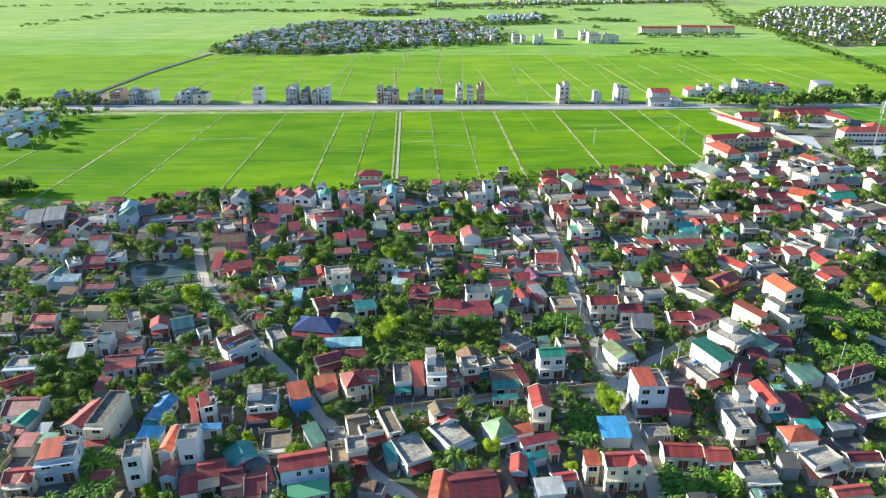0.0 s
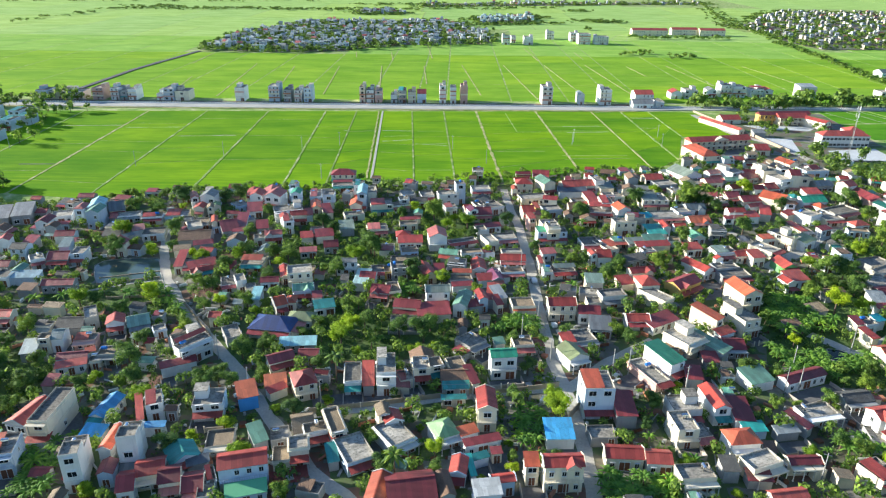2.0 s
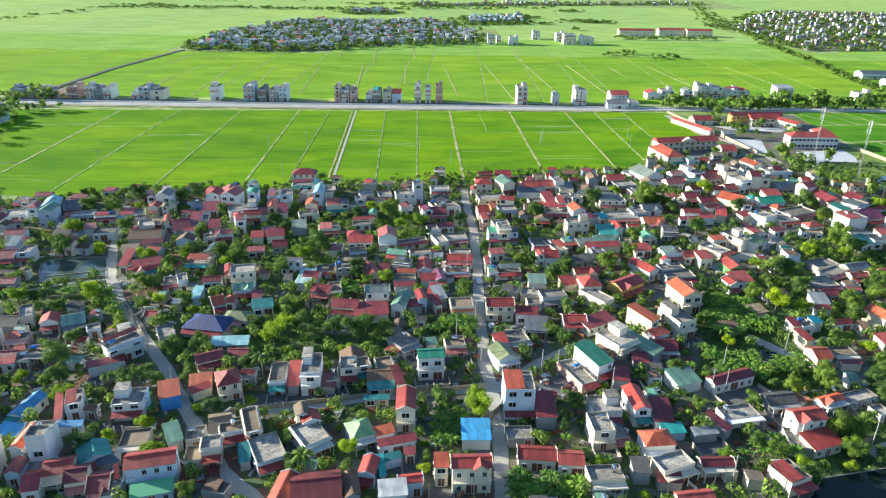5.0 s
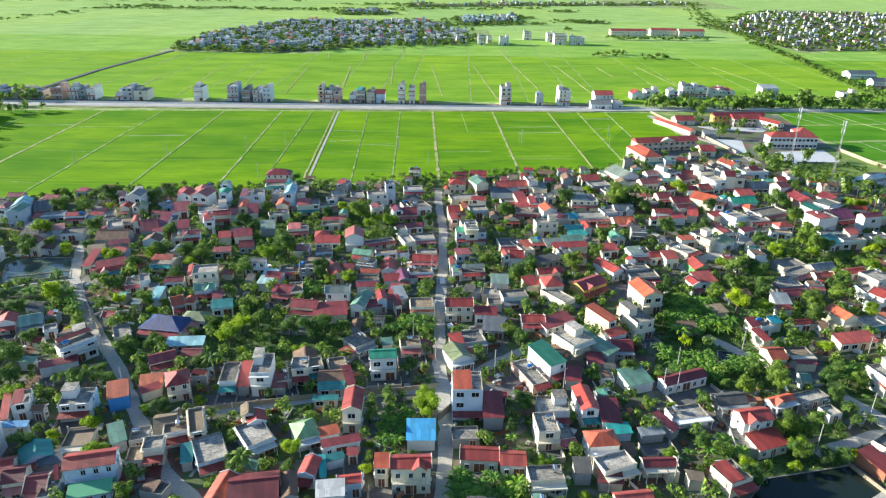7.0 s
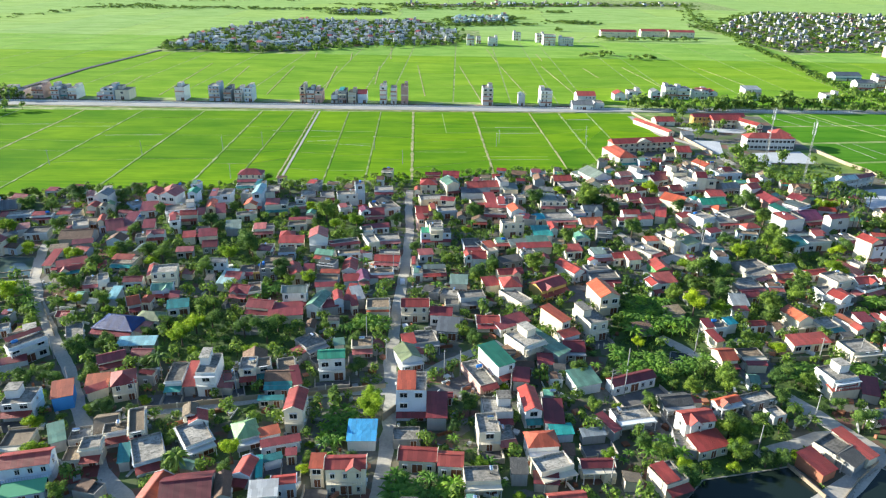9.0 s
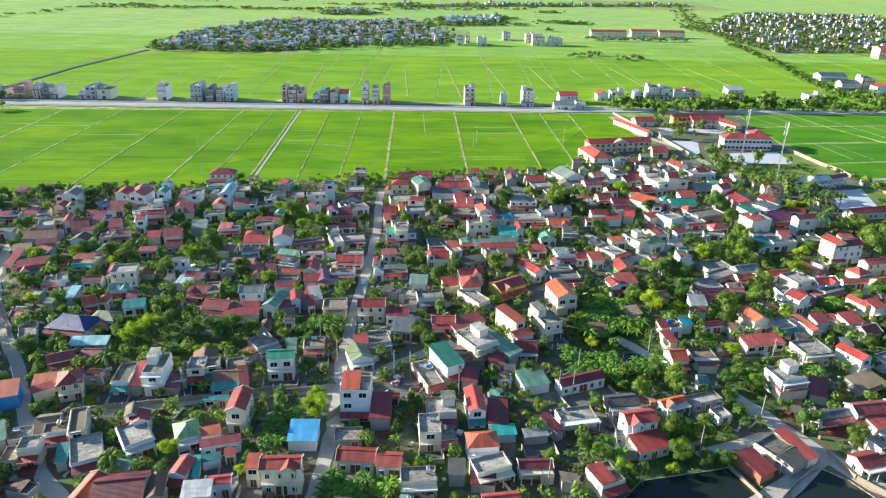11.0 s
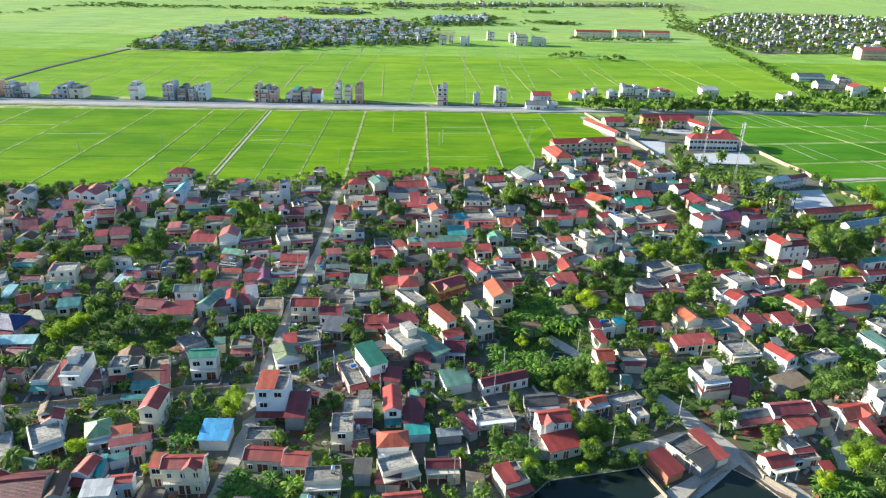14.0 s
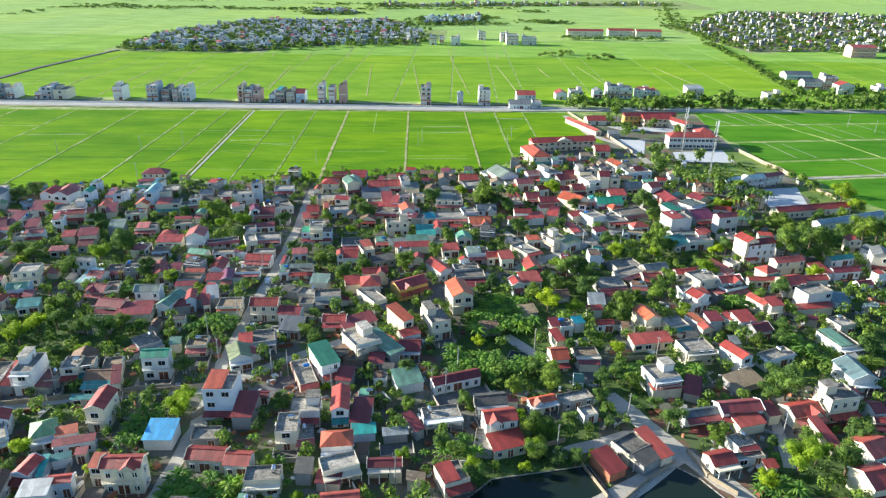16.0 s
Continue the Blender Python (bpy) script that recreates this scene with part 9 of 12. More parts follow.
TREES.append((2, 458.7, 538.6, 1.30))
TREES.append((8, 461.3, 538.7, 1.29))
TREES.append((8, 461.4, 537.7, 1.01))
TREES.append((8, 471.6, 548.4, 1.13))
TREES.append((2, 473.7, 547.4, 1.18))
TREES.append((8, 476.8, 546.3, 1.38))
TREES.append((2, 476.4, 542.4, 1.02))
TREES.append((8, 483.0, 548.2, 0.96))
TREES.append((2, 484.9, 547.6, 0.98))
TREES.append((2, 482.9, 542.6, 1.05))
TREES.append((8, 489.3, 546.8, 1.15))
TREES.append((8, 486.9, 541.3, 0.91))
TREES.append((2, 494.0, 547.7, 1.05))
TREES.append((8, 493.8, 541.8, 0.91))
TREES.append((8, 498.4, 545.5, 0.89))
TREES.append((2, 500.8, 544.5, 1.05))
TREES.append((2, 500.3, 539.5, 1.24))
TREES.append((8, 506.7, 545.8, 1.37))
TREES.append((2, 508.4, 545.2, 1.09))
TREES.append((8, 513.1, 545.7, 0.89))
TREES.append((8, 511.4, 541.8, 1.08))
TREES.append((2, 517.2, 546.4, 1.13))
TREES.append((8, 523.7, 550.6, 1.28))
TREES.append((8, 522.8, 545.8, 1.02))
TREES.append((8, 525.4, 548.0, 1.37))
TREES.append((8, 235.5, 544.9, 1.02))
TREES.append((0, 237.6, 548.5, 0.80))
TREES.append((0, 245.3, 555.8, 0.80))
TREES.append((8, 248.1, 549.6, 1.19))
TREES.append((2, 251.3, 552.0, 0.81))
TREES.append((8, 257.9, 547.7, 0.89))
TREES.append((0, 260.9, 550.0, 1.04))
TREES.append((2, 265.9, 551.0, 0.78))
TREES.append((8, 271.5, 551.1, 0.79))
TREES.append((2, 276.7, 549.8, 0.78))
TREES.append((0, 281.1, 553.4, 1.02))
TREES.append((2, 288.6, 555.3, 0.99))
TREES.append((8, 292.7, 554.4, 1.07))
TREES.append((0, 295.0, 554.5, 1.06))
TREES.append((8, 303.0, 560.7, 1.13))
TREES.append((0, 303.3, 553.1, 1.18))
TREES.append((8, 313.0, 559.3, 0.82))
TREES.append((2, 315.9, 554.6, 0.90))
TREES.append((0, 316.0, 553.5, 0.88))
TREES.append((2, 321.8, 556.8, 1.11))
TREES.append((8, 327.8, 554.0, 0.89))
TREES.append((2, 333.4, 561.3, 0.95))
TREES.append((0, 337.7, 562.8, 1.15))
TREES.append((0, 345.7, 565.1, 1.14))
TREES.append((2, 347.0, 559.8, 1.10))
TREES.append((8, 354.3, 564.6, 0.87))
TREES.append((8, 362.0, 565.8, 0.86))
TREES.append((0, 363.3, 564.5, 1.06))
TREES.append((0, 369.8, 565.4, 0.99))
TREES.append((2, 370.2, 558.5, 0.96))
TREES.append((2, 378.8, 567.6, 1.19))
TREES.append((8, 384.7, 566.7, 1.02))
TREES.append((8, 386.1, 563.1, 1.02))
TREES.append((0, 393.5, 564.6, 1.16))
TREES.append((8, 397.1, 567.1, 0.91))
TREES.append((8, 405.8, 569.7, 0.75))
TREES.append((0, 403.1, 557.9, 0.85))
TREES.append((8, 407.7, 558.9, 1.03))
TREES.append((8, 413.8, 563.5, 0.92))
TREES.append((0, 421.5, 569.2, 0.82))
TREES.append((8, 429.6, 571.0, 1.00))
TREES.append((0, 435.3, 572.8, 0.83))
TREES.append((8, 430.0, 560.4, 0.94))
TREES.append((0, 442.7, 569.8, 0.97))
TREES.append((0, 446.1, 570.1, 0.98))
TREES.append((8, 447.8, 566.8, 0.92))
TREES.append((0, 456.1, 566.9, 0.88))
TREES.append((2, 459.9, 571.8, 1.14))
TREES.append((2, 465.6, 568.3, 1.17))
TREES.append((2, 471.2, 573.6, 1.05))
TREES.append((0, 409.9, 577.7, 0.75))
TREES.append((2, 418.3, 590.3, 0.76))
TREES.append((0, 418.5, 580.2, 0.88))
TREES.append((0, 424.8, 585.9, 0.95))
TREES.append((0, 429.5, 587.3, 0.79))
TREES.append((2, 429.0, 585.7, 1.12))
TREES.append((2, 431.0, 582.0, 1.02))
TREES.append((2, 431.8, 577.1, 1.10))
TREES.append((2, 442.4, 589.7, 1.06))
TREES.append((0, 442.5, 579.3, 1.17))
TREES.append((0, 447.8, 582.2, 0.76))
TREES.append((2, 452.8, 590.7, 1.07))
TREES.append((2, 448.7, 576.0, 0.99))
TREES.append((2, 455.0, 579.9, 1.02))
TREES.append((2, 460.3, 583.8, 0.95))
TREES.append((2, 466.9, 587.8, 0.82))
TREES.append((0, 467.8, 585.3, 0.90))
TREES.append((0, 470.6, 581.0, 0.78))
TREES.append((2, 470.7, 576.6, 0.80))
TREES.append((2, 478.7, 584.8, 0.85))
TREES.append((2, -374.4, 531.5, 1.15))
TREES.append((5, -377.1, 539.6, 1.14))
TREES.append((5, -368.1, 530.7, 1.11))
TREES.append((2, -364.8, 531.7, 0.91))
TREES.append((2, -361.1, 533.6, 0.90))
TREES.append((0, -355.9, 530.2, 0.77))
TREES.append((5, -360.2, 538.8, 0.76))
TREES.append((5, -348.2, 530.3, 0.84))
TREES.append((0, -354.6, 541.5, 0.80))
TREES.append((0, -342.7, 530.4, 0.91))
TREES.append((5, -344.7, 536.1, 0.94))
TREES.append((0, -341.9, 537.5, 0.91))
TREES.append((2, -333.9, 532.8, 1.07))
TREES.append((2, -331.4, 536.9, 1.18))
TREES.append((5, -332.8, 539.8, 1.18))
TREES.append((2, -322.1, 533.0, 1.03))
TREES.append((2, -322.6, 536.1, 1.18))
TREES.append((0, -316.8, 530.9, 0.86))
TREES.append((5, -315.6, 537.6, 1.17))
TREES.append((0, -312.3, 534.7, 0.96))
TREES.append((2, -307.2, 537.3, 1.06))
TREES.append((0, -305.6, 537.6, 0.83))
TREES.append((0, -300.9, 532.7, 0.90))
TREES.append((2, -301.2, 541.1, 0.85))
TREES.append((5, -296.3, 537.9, 1.01))
TREES.append((5, -287.6, 530.7, 0.83))
TREES.append((5, -290.8, 540.7, 0.76))
TREES.append((5, -283.8, 539.7, 1.09))
TREES.append((0, -278.6, 534.0, 0.85))
TREES.append((0, -275.9, 531.3, 0.77))
TREES.append((2, -270.5, 532.4, 1.11))
TREES.append((0, -271.4, 537.7, 1.09))
TREES.append((5, -268.8, 538.3, 1.04))
TREES.append((5, -265.1, 542.4, 0.80))
TREES.append((0, -375.0, 505.5, 1.10))
TREES.append((2, -367.8, 505.0, 0.96))
TREES.append((2, -363.1, 504.1, 0.86))
TREES.append((0, -363.1, 507.6, 0.99))
TREES.append((0, -362.2, 514.1, 1.03))
TREES.append((0, -355.7, 506.5, 0.90))
TREES.append((0, -350.1, 504.2, 1.17))
TREES.append((0, -348.3, 511.0, 1.01))
TREES.append((0, -341.2, 504.3, 0.86))
TREES.append((0, -343.3, 513.9, 1.09))
TREES.append((2, -339.8, 514.0, 0.90))
TREES.append((0, -335.0, 513.5, 1.17))
TREES.append((2, -331.2, 514.2, 0.86))
TREES.append((0, -320.2, 507.3, 1.03))
TREES.append((0, -322.1, 513.4, 0.80))
TREES.append((0, -313.1, 509.5, 0.78))
TREES.append((0, -310.7, 509.0, 1.14))
TREES.append((0, -309.6, 513.3, 0.85))
TREES.append((2, -305.5, 515.7, 0.94))
TREES.append((0, -299.5, 515.5, 0.91))
TREES.append((0, -296.0, 511.8, 0.89))
TREES.append((0, -293.0, 518.9, 0.97))
TREES.append((0, -286.9, 513.8, 1.16))
TREES.append((0, -285.1, 515.1, 1.18))
TREES.append((5, -267.9, 406.7, 0.85))
TREES.append((5, -270.6, 416.1, 0.88))
TREES.append((5, -271.3, 419.0, 0.86))
TREES.append((0, -268.1, 416.6, 0.80))
TREES.append((5, -271.2, 427.3, 0.70))
TREES.append((0, -268.7, 426.7, 0.89))
TREES.append((0, -267.6, 427.1, 0.89))
TREES.append((5, -270.6, 435.9, 0.99))
TREES.append((5, -269.8, 438.6, 0.73))
TREES.append((5, -267.5, 438.2, 0.70))
TREES.append((5, -269.0, 445.3, 0.69))
TREES.append((5, -270.0, 451.6, 0.73))
TREES.append((5, -269.7, 452.4, 0.88))
TREES.append((0, -268.8, 455.3, 0.77))
TREES.append((5, -269.2, 460.5, 0.89))
TREES.append((5, -270.0, 463.7, 0.75))
TREES.append((5, -272.6, 475.0, 1.07))
TREES.append((0, -268.4, 472.5, 0.70))
TREES.append((5, -271.2, 480.1, 0.82))
TREES.append((0, -269.2, 482.0, 0.75))
TREES.append((0, -218.6, 307.5, 1.25))
TREES.append((0, -216.6, 304.8, 1.13))
TREES.append((0, -216.2, 307.6, 1.29))
TREES.append((5, -214.8, 308.4, 1.23))
TREES.append((0, -215.2, 312.8, 1.37))
TREES.append((5, -212.8, 312.1, 1.40))
TREES.append((5, -214.5, 316.4, 1.21))
TREES.append((0, -212.6, 316.5, 1.21))
TREES.append((5, -211.0, 316.3, 1.14))
TREES.append((0, -210.1, 320.0, 1.15))
TREES.append((0, -209.1, 319.4, 1.09))
TREES.append((5, -209.3, 323.7, 1.36))
TREES.append((0, -206.4, 322.3, 1.38))
TREES.append((0, -206.9, 326.1, 1.11))
TREES.append((5, -204.2, 325.2, 1.20))
TREES.append((5, -204.9, 328.5, 0.92))
TREES.append((5, -234.3, 322.9, 1.14))
TREES.append((0, -230.2, 320.6, 0.91))
TREES.append((5, -230.8, 324.0, 1.06))
TREES.append((5, -227.6, 323.4, 1.26))
TREES.append((0, -225.9, 325.2, 1.12))
TREES.append((5, -223.3, 323.0, 1.09))
TREES.append((0, -223.4, 326.3, 0.93))
TREES.append((0, -220.0, 324.3, 1.04))
TREES.append((5, -219.2, 326.6, 1.25))
TREES.append((0, -214.0, 324.3, 1.23))
TREES.append((0, 228.5, 395.0, 1.08))
TREES.append((2, 227.9, 392.5, 0.92))
TREES.append((0, 226.8, 472.7, 0.66))
TREES.append((5, 229.7, 470.2, 0.81))
TREES.append((0, 231.8, 469.5, 0.81))
TREES.append((5, 231.3, 465.5, 0.56))
TREES.append((0, 233.9, 464.2, 0.70))
TREES.append((5, 235.2, 464.0, 0.65))
TREES.append((5, 237.1, 461.9, 0.54))
TREES.append((5, 238.9, 461.6, 0.72))
TREES.append((4, -154.2, 302.6, 0.72))
TREES.append((5, -152.4, 304.9, 0.58))
TREES.append((4, -146.0, 306.8, 0.71))
TREES.append((1, -143.6, 303.8, 0.53))
TREES.append((1, -142.3, 308.0, 0.67))
TREES.append((5, -140.3, 305.7, 0.76))
TREES.append((1, -136.7, 307.6, 0.62))
TREES.append((0, -136.4, 310.0, 0.70))
TREES.append((4, -134.0, 307.3, 0.61))
TREES.append((0, -132.3, 309.6, 0.79))
TREES.append((4, -130.4, 310.6, 0.79))
TREES.append((5, -124.9, 311.2, 0.53))
TREES.append((0, -121.5, 312.3, 0.69))
TREES.append((1, -118.7, 313.4, 0.74))
TREES.append((4, -116.1, 317.2, 0.72))
TREES.append((5, -112.2, 316.9, 0.45))
TREES.append((1, -111.1, 319.8, 0.78))
TREES.append((4, -109.2, 317.7, 0.52))
TREES.append((0, -105.8, 319.1, 0.69))
TREES.append((0, -102.5, 318.5, 0.76))
TREES.append((1, -102.8, 322.8, 0.54))
TREES.append((5, -98.8, 319.5, 0.55))
TREES.append((4, -97.6, 322.2, 0.64))
TREES.append((5, -95.2, 320.5, 0.50))
TREES.append((4, -93.6, 322.3, 0.77))
TREES.append((5, -92.2, 319.7, 0.63))
TREES.append((5, -86.9, 320.6, 0.48))
TREES.append((4, -84.9, 321.7, 0.59))
TREES.append((5, -82.7, 319.9, 0.58))
TREES.append((1, -81.4, 324.7, 0.71))
TREES.append((4, -77.6, 321.0, 0.68))
TREES.append((1, -75.7, 321.6, 0.76))
TREES.append((5, -72.8, 324.6, 0.72))
TREES.append((4, -68.6, 323.3, 0.53))
TREES.append((0, -67.1, 321.7, 0.64))
TREES.append((1, -65.3, 325.3, 0.47))
TREES.append((0, -63.6, 325.0, 0.70))
TREES.append((4, -61.6, 328.1, 0.73))
TREES.append((5, -60.1, 323.9, 0.52))
TREES.append((4, -55.1, 328.3, 0.60))
TREES.append((4, -54.2, 326.7, 0.64))
TREES.append((0, -47.2, 331.2, 0.54))
TREES.append((5, -46.1, 328.6, 0.72))
TREES.append((5, -42.7, 332.5, 0.77))
TREES.append((4, -40.2, 330.9, 0.76))
TREES.append((0, -33.4, 331.5, 0.59))
TREES.append((1, -32.0, 330.8, 0.62))
TREES.append((0, -30.3, 334.2, 0.76))
TREES.append((0, -25.6, 334.3, 0.47))
TREES.append((4, -23.0, 333.0, 0.69))
TREES.append((1, -22.1, 336.6, 0.62))
TREES.append((0, -12.8, 330.6, 0.70))
TREES.append((1, 5.4, 333.7, 0.50))
TREES.append((1, 7.5, 337.8, 0.66))
TREES.append((0, 15.9, 336.0, 0.46))
TREES.append((4, 19.9, 337.3, 0.55))
TREES.append((1, 25.1, 343.3, 0.79))
TREES.append((5, 27.5, 342.1, 0.65))
TREES.append((0, 29.2, 344.2, 0.69))
TREES.append((4, 33.6, 345.2, 0.70))
TREES.append((4, 52.5, 353.7, 0.46))
TREES.append((0, 55.6, 354.5, 0.74))
TREES.append((5, 58.6, 355.1, 0.65))
TREES.append((1, 74.3, 353.3, 0.73))
TREES.append((4, 85.6, 355.6, 0.51))
TREES.append((0, 106.7, 358.4, 0.53))
TREES.append((0, 120.8, 359.5, 0.60))
TREES.append((5, 124.1, 361.0, 0.73))
TREES.append((5, 127.0, 361.5, 0.69))
TREES.append((5, 128.9, 361.7, 0.77))
TREES.append((4, 143.7, 367.5, 0.63))
TREES.append((0, 149.7, 374.0, 0.71))
FAR_TREES.append((218, 821))
FAR_TREES.append((220, 820))
FAR_TREES.append((226, 831))
FAR_TREES.append((228, 835))
FAR_TREES.append((229, 827))
FAR_TREES.append((232, 829))
FAR_TREES.append((234, 825))
FAR_TREES.append((245, 840))
FAR_TREES.append((243, 823))
FAR_TREES.append((246, 824))
FAR_TREES.append((254, 843))
FAR_TREES.append((256, 840))
FAR_TREES.append((257, 838))
FAR_TREES.append((275, 819))
FAR_TREES.append((271, 798))
FAR_TREES.append((278, 810))
FAR_TREES.append((280, 811))
FAR_TREES.append((281, 804))
FAR_TREES.append((282, 802))
FAR_TREES.append((292, 820))
FAR_TREES.append((293, 822))
FAR_TREES.append((297, 826))
FAR_TREES.append((295, 810))
FAR_TREES.append((298, 813))
FAR_TREES.append((301, 810))
FAR_TREES.append((638, 1781))
FAR_TREES.append((624, 1728))
FAR_TREES.append((620, 1710))
FAR_TREES.append((612, 1681))
FAR_TREES.append((614, 1684))
FAR_TREES.append((602, 1639))
FAR_TREES.append((591, 1600))
FAR_TREES.append((591, 1598))
FAR_TREES.append((582, 1562))
FAR_TREES.append((576, 1536))
FAR_TREES.append((572, 1522))
FAR_TREES.append((561, 1480))
FAR_TREES.append((554, 1455))
FAR_TREES.append((552, 1443))
FAR_TREES.append((549, 1430))
FAR_TREES.append((540, 1396))
FAR_TREES.append((545, 1414))
FAR_TREES.append((538, 1386))
FAR_TREES.append((526, 1343))
FAR_TREES.append((522, 1326))
FAR_TREES.append((522, 1323))
FAR_TREES.append((520, 1317))
FAR_TREES.append((515, 1295))
FAR_TREES.append((511, 1279))
FAR_TREES.append((508, 1269))
FAR_TREES.append((500, 1238))
FAR_TREES.append((488, 1196))
FAR_TREES.append((486, 1186))
FAR_TREES.append((487, 1176))
FAR_TREES.append((503, 1225))
FAR_TREES.append((492, 1182))
FAR_TREES.append((486, 1159))
FAR_TREES.append((498, 1190))
FAR_TREES.append((487, 1148))
FAR_TREES.append((494, 1168))
FAR_TREES.append((488, 1138))
FAR_TREES.append((495, 1154))
FAR_TREES.append((492, 1138))
FAR_TREES.append((485, 1117))
FAR_TREES.append((487, 1115))
FAR_TREES.append((484, 1100))
FAR_TREES.append((489, 1108))
FAR_TREES.append((492, 1115))
FAR_TREES.append((489, 1100))
FAR_TREES.append((481, 1071))
FAR_TREES.append((483, 1073))
FAR_TREES.append((479, 1053))
FAR_TREES.append((485, 1065))
FAR_TREES.append((482, 1052))
FAR_TREES.append((487, 1064))
FAR_TREES.append((477, 1026))
FAR_TREES.append((476, 1016))
FAR_TREES.append((488, 1049))
FAR_TREES.append((476, 1008))
FAR_TREES.append((482, 1024))
FAR_TREES.append((484, 1022))
FAR_TREES.append((483, 1017))
FAR_TREES.append((486, 1018))
FAR_TREES.append((482, 1005))
FAR_TREES.append((479, 989))
FAR_TREES.append((471, 1012))
FAR_TREES.append((464, 990))
FAR_TREES.append((467, 996))
FAR_TREES.append((457, 959))
FAR_TREES.append((457, 957))
FAR_TREES.append((459, 960))
FAR_TREES.append((456, 948))
FAR_TREES.append((461, 960))
FAR_TREES.append((458, 944))
FAR_TREES.append((462, 953))
FAR_TREES.append((455, 932))
FAR_TREES.append((456, 932))
FAR_TREES.append((456, 927))
FAR_TREES.append((458, 931))
FAR_TREES.append((463, 938))
FAR_TREES.append((462, 936))
FAR_TREES.append((464, 940))
FAR_TREES.append((462, 928))
FAR_TREES.append((462, 924))
FAR_TREES.append((463, 924))
FAR_TREES.append((454, 899))
FAR_TREES.append((454, 894))
FAR_TREES.append((462, 911))
FAR_TREES.append((458, 900))
FAR_TREES.append((452, 879))
FAR_TREES.append((456, 886))
FAR_TREES.append((455, 882))
FAR_TREES.append((449, 863))
FAR_TREES.append((450, 864))
FAR_TREES.append((452, 864))
FAR_TREES.append((453, 866))
FAR_TREES.append((454, 865))
FAR_TREES.append((455, 863))
FAR_TREES.append((450, 849))
FAR_TREES.append((446, 836))
FAR_TREES.append((455, 856))
FAR_TREES.append((450, 837))
FAR_TREES.append((450, 838))
FAR_TREES.append((452, 838))
FAR_TREES.append((452, 834))
FAR_TREES.append((450, 828))
FAR_TREES.append((450, 825))
FAR_TREES.append((444, 806))
FAR_TREES.append((446, 809))
FAR_TREES.append((449, 813))
FAR_TREES.append((451, 817))
FAR_TREES.append((449, 809))
FAR_TREES.append((450, 809))
FAR_TREES.append((444, 790))
FAR_TREES.append((445, 791))
FAR_TREES.append((442, 779))
FAR_TREES.append((443, 782))
FAR_TREES.append((440, 771))
FAR_TREES.append((444, 779))
FAR_TREES.append((441, 769))
FAR_TREES.append((443, 772))
FAR_TREES.append((437, 754))
FAR_TREES.append((435, 747))
FAR_TREES.append((434, 741))
FAR_TREES.append((438, 748))
FAR_TREES.append((439, 751))
FAR_TREES.append((438, 746))
FAR_TREES.append((437, 741))
FAR_TREES.append((439, 742))
FAR_TREES.append((438, 738))
FAR_TREES.append((431, 720))
FAR_TREES.append((431, 718))
FAR_TREES.append((434, 722))
FAR_TREES.append((436, 723))
FAR_TREES.append((432, 714))
FAR_TREES.append((427, 698))
FAR_TREES.append((427, 695))
FAR_TREES.append((432, 706))
FAR_TREES.append((433, 707))
FAR_TREES.append((426, 688))
FAR_TREES.append((433, 701))
FAR_TREES.append((432, 696))
FAR_TREES.append((427, 684))
FAR_TREES.append((423, 672))
FAR_TREES.append((422, 668))
FAR_TREES.append((423, 667))
FAR_TREES.append((426, 672))
FAR_TREES.append((428, 673))
FAR_TREES.append((426, 666))
FAR_TREES.append((422, 652))
FAR_TREES.append((426, 662))
FAR_TREES.append((420, 645))
FAR_TREES.append((423, 649))
FAR_TREES.append((423, 648))
FAR_TREES.append((428, 655))
FAR_TREES.append((417, 629))
FAR_TREES.append((422, 636))
FAR_TREES.append((419, 628))
FAR_TREES.append((417, 622))
FAR_TREES.append((426, 638))
FAR_TREES.append((423, 630))
FAR_TREES.append((415, 609))
FAR_TREES.append((417, 614))
FAR_TREES.append((418, 612))
FAR_TREES.append((415, 605))
FAR_TREES.append((418, 609))
FAR_TREES.append((422, 613))
FAR_TREES.append((413, 592))
FAR_TREES.append((417, 600))
FAR_TREES.append((427, 707))
FAR_TREES.append((432, 716))
FAR_TREES.append((431, 709))
FAR_TREES.append((440, 725))
FAR_TREES.append((440, 721))
FAR_TREES.append((454, 622))
FAR_TREES.append((463, 632))
FAR_TREES.append((457, 618))
FAR_TREES.append((460, 618))
FAR_TREES.append((459, 615))
FAR_TREES.append((469, 629))
FAR_TREES.append((468, 624))
FAR_TREES.append((465, 613))
FAR_TREES.append((466, 615))
FAR_TREES.append((476, 626))
FAR_TREES.append((472, 614))
FAR_TREES.append((474, 615))
FAR_TREES.append((478, 618))
FAR_TREES.append((479, 619))
FAR_TREES.append((481, 620))
FAR_TREES.append((483, 619))
FAR_TREES.append((476, 601))
FAR_TREES.append((478, 602))
FAR_TREES.append((487, 613))
FAR_TREES.append((482, 602))
FAR_TREES.append((479, 592))
FAR_TREES.append((485, 602))
FAR_TREES.append((487, 599))
FAR_TREES.append((491, 604))
FAR_TREES.append((-268, 825))
FAR_TREES.append((-267, 835))
FAR_TREES.append((-259, 823))
FAR_TREES.append((-255, 820))
FAR_TREES.append((-248, 818))
FAR_TREES.append((-247, 827))
FAR_TREES.append((-241, 820))
FAR_TREES.append((-242, 835))
FAR_TREES.append((-236, 831))
FAR_TREES.append((-226, 816))
FAR_TREES.append((-226, 824))
FAR_TREES.append((-225, 832))
FAR_TREES.append((-219, 826))
FAR_TREES.append((-214, 828))
FAR_TREES.append((-212, 833))
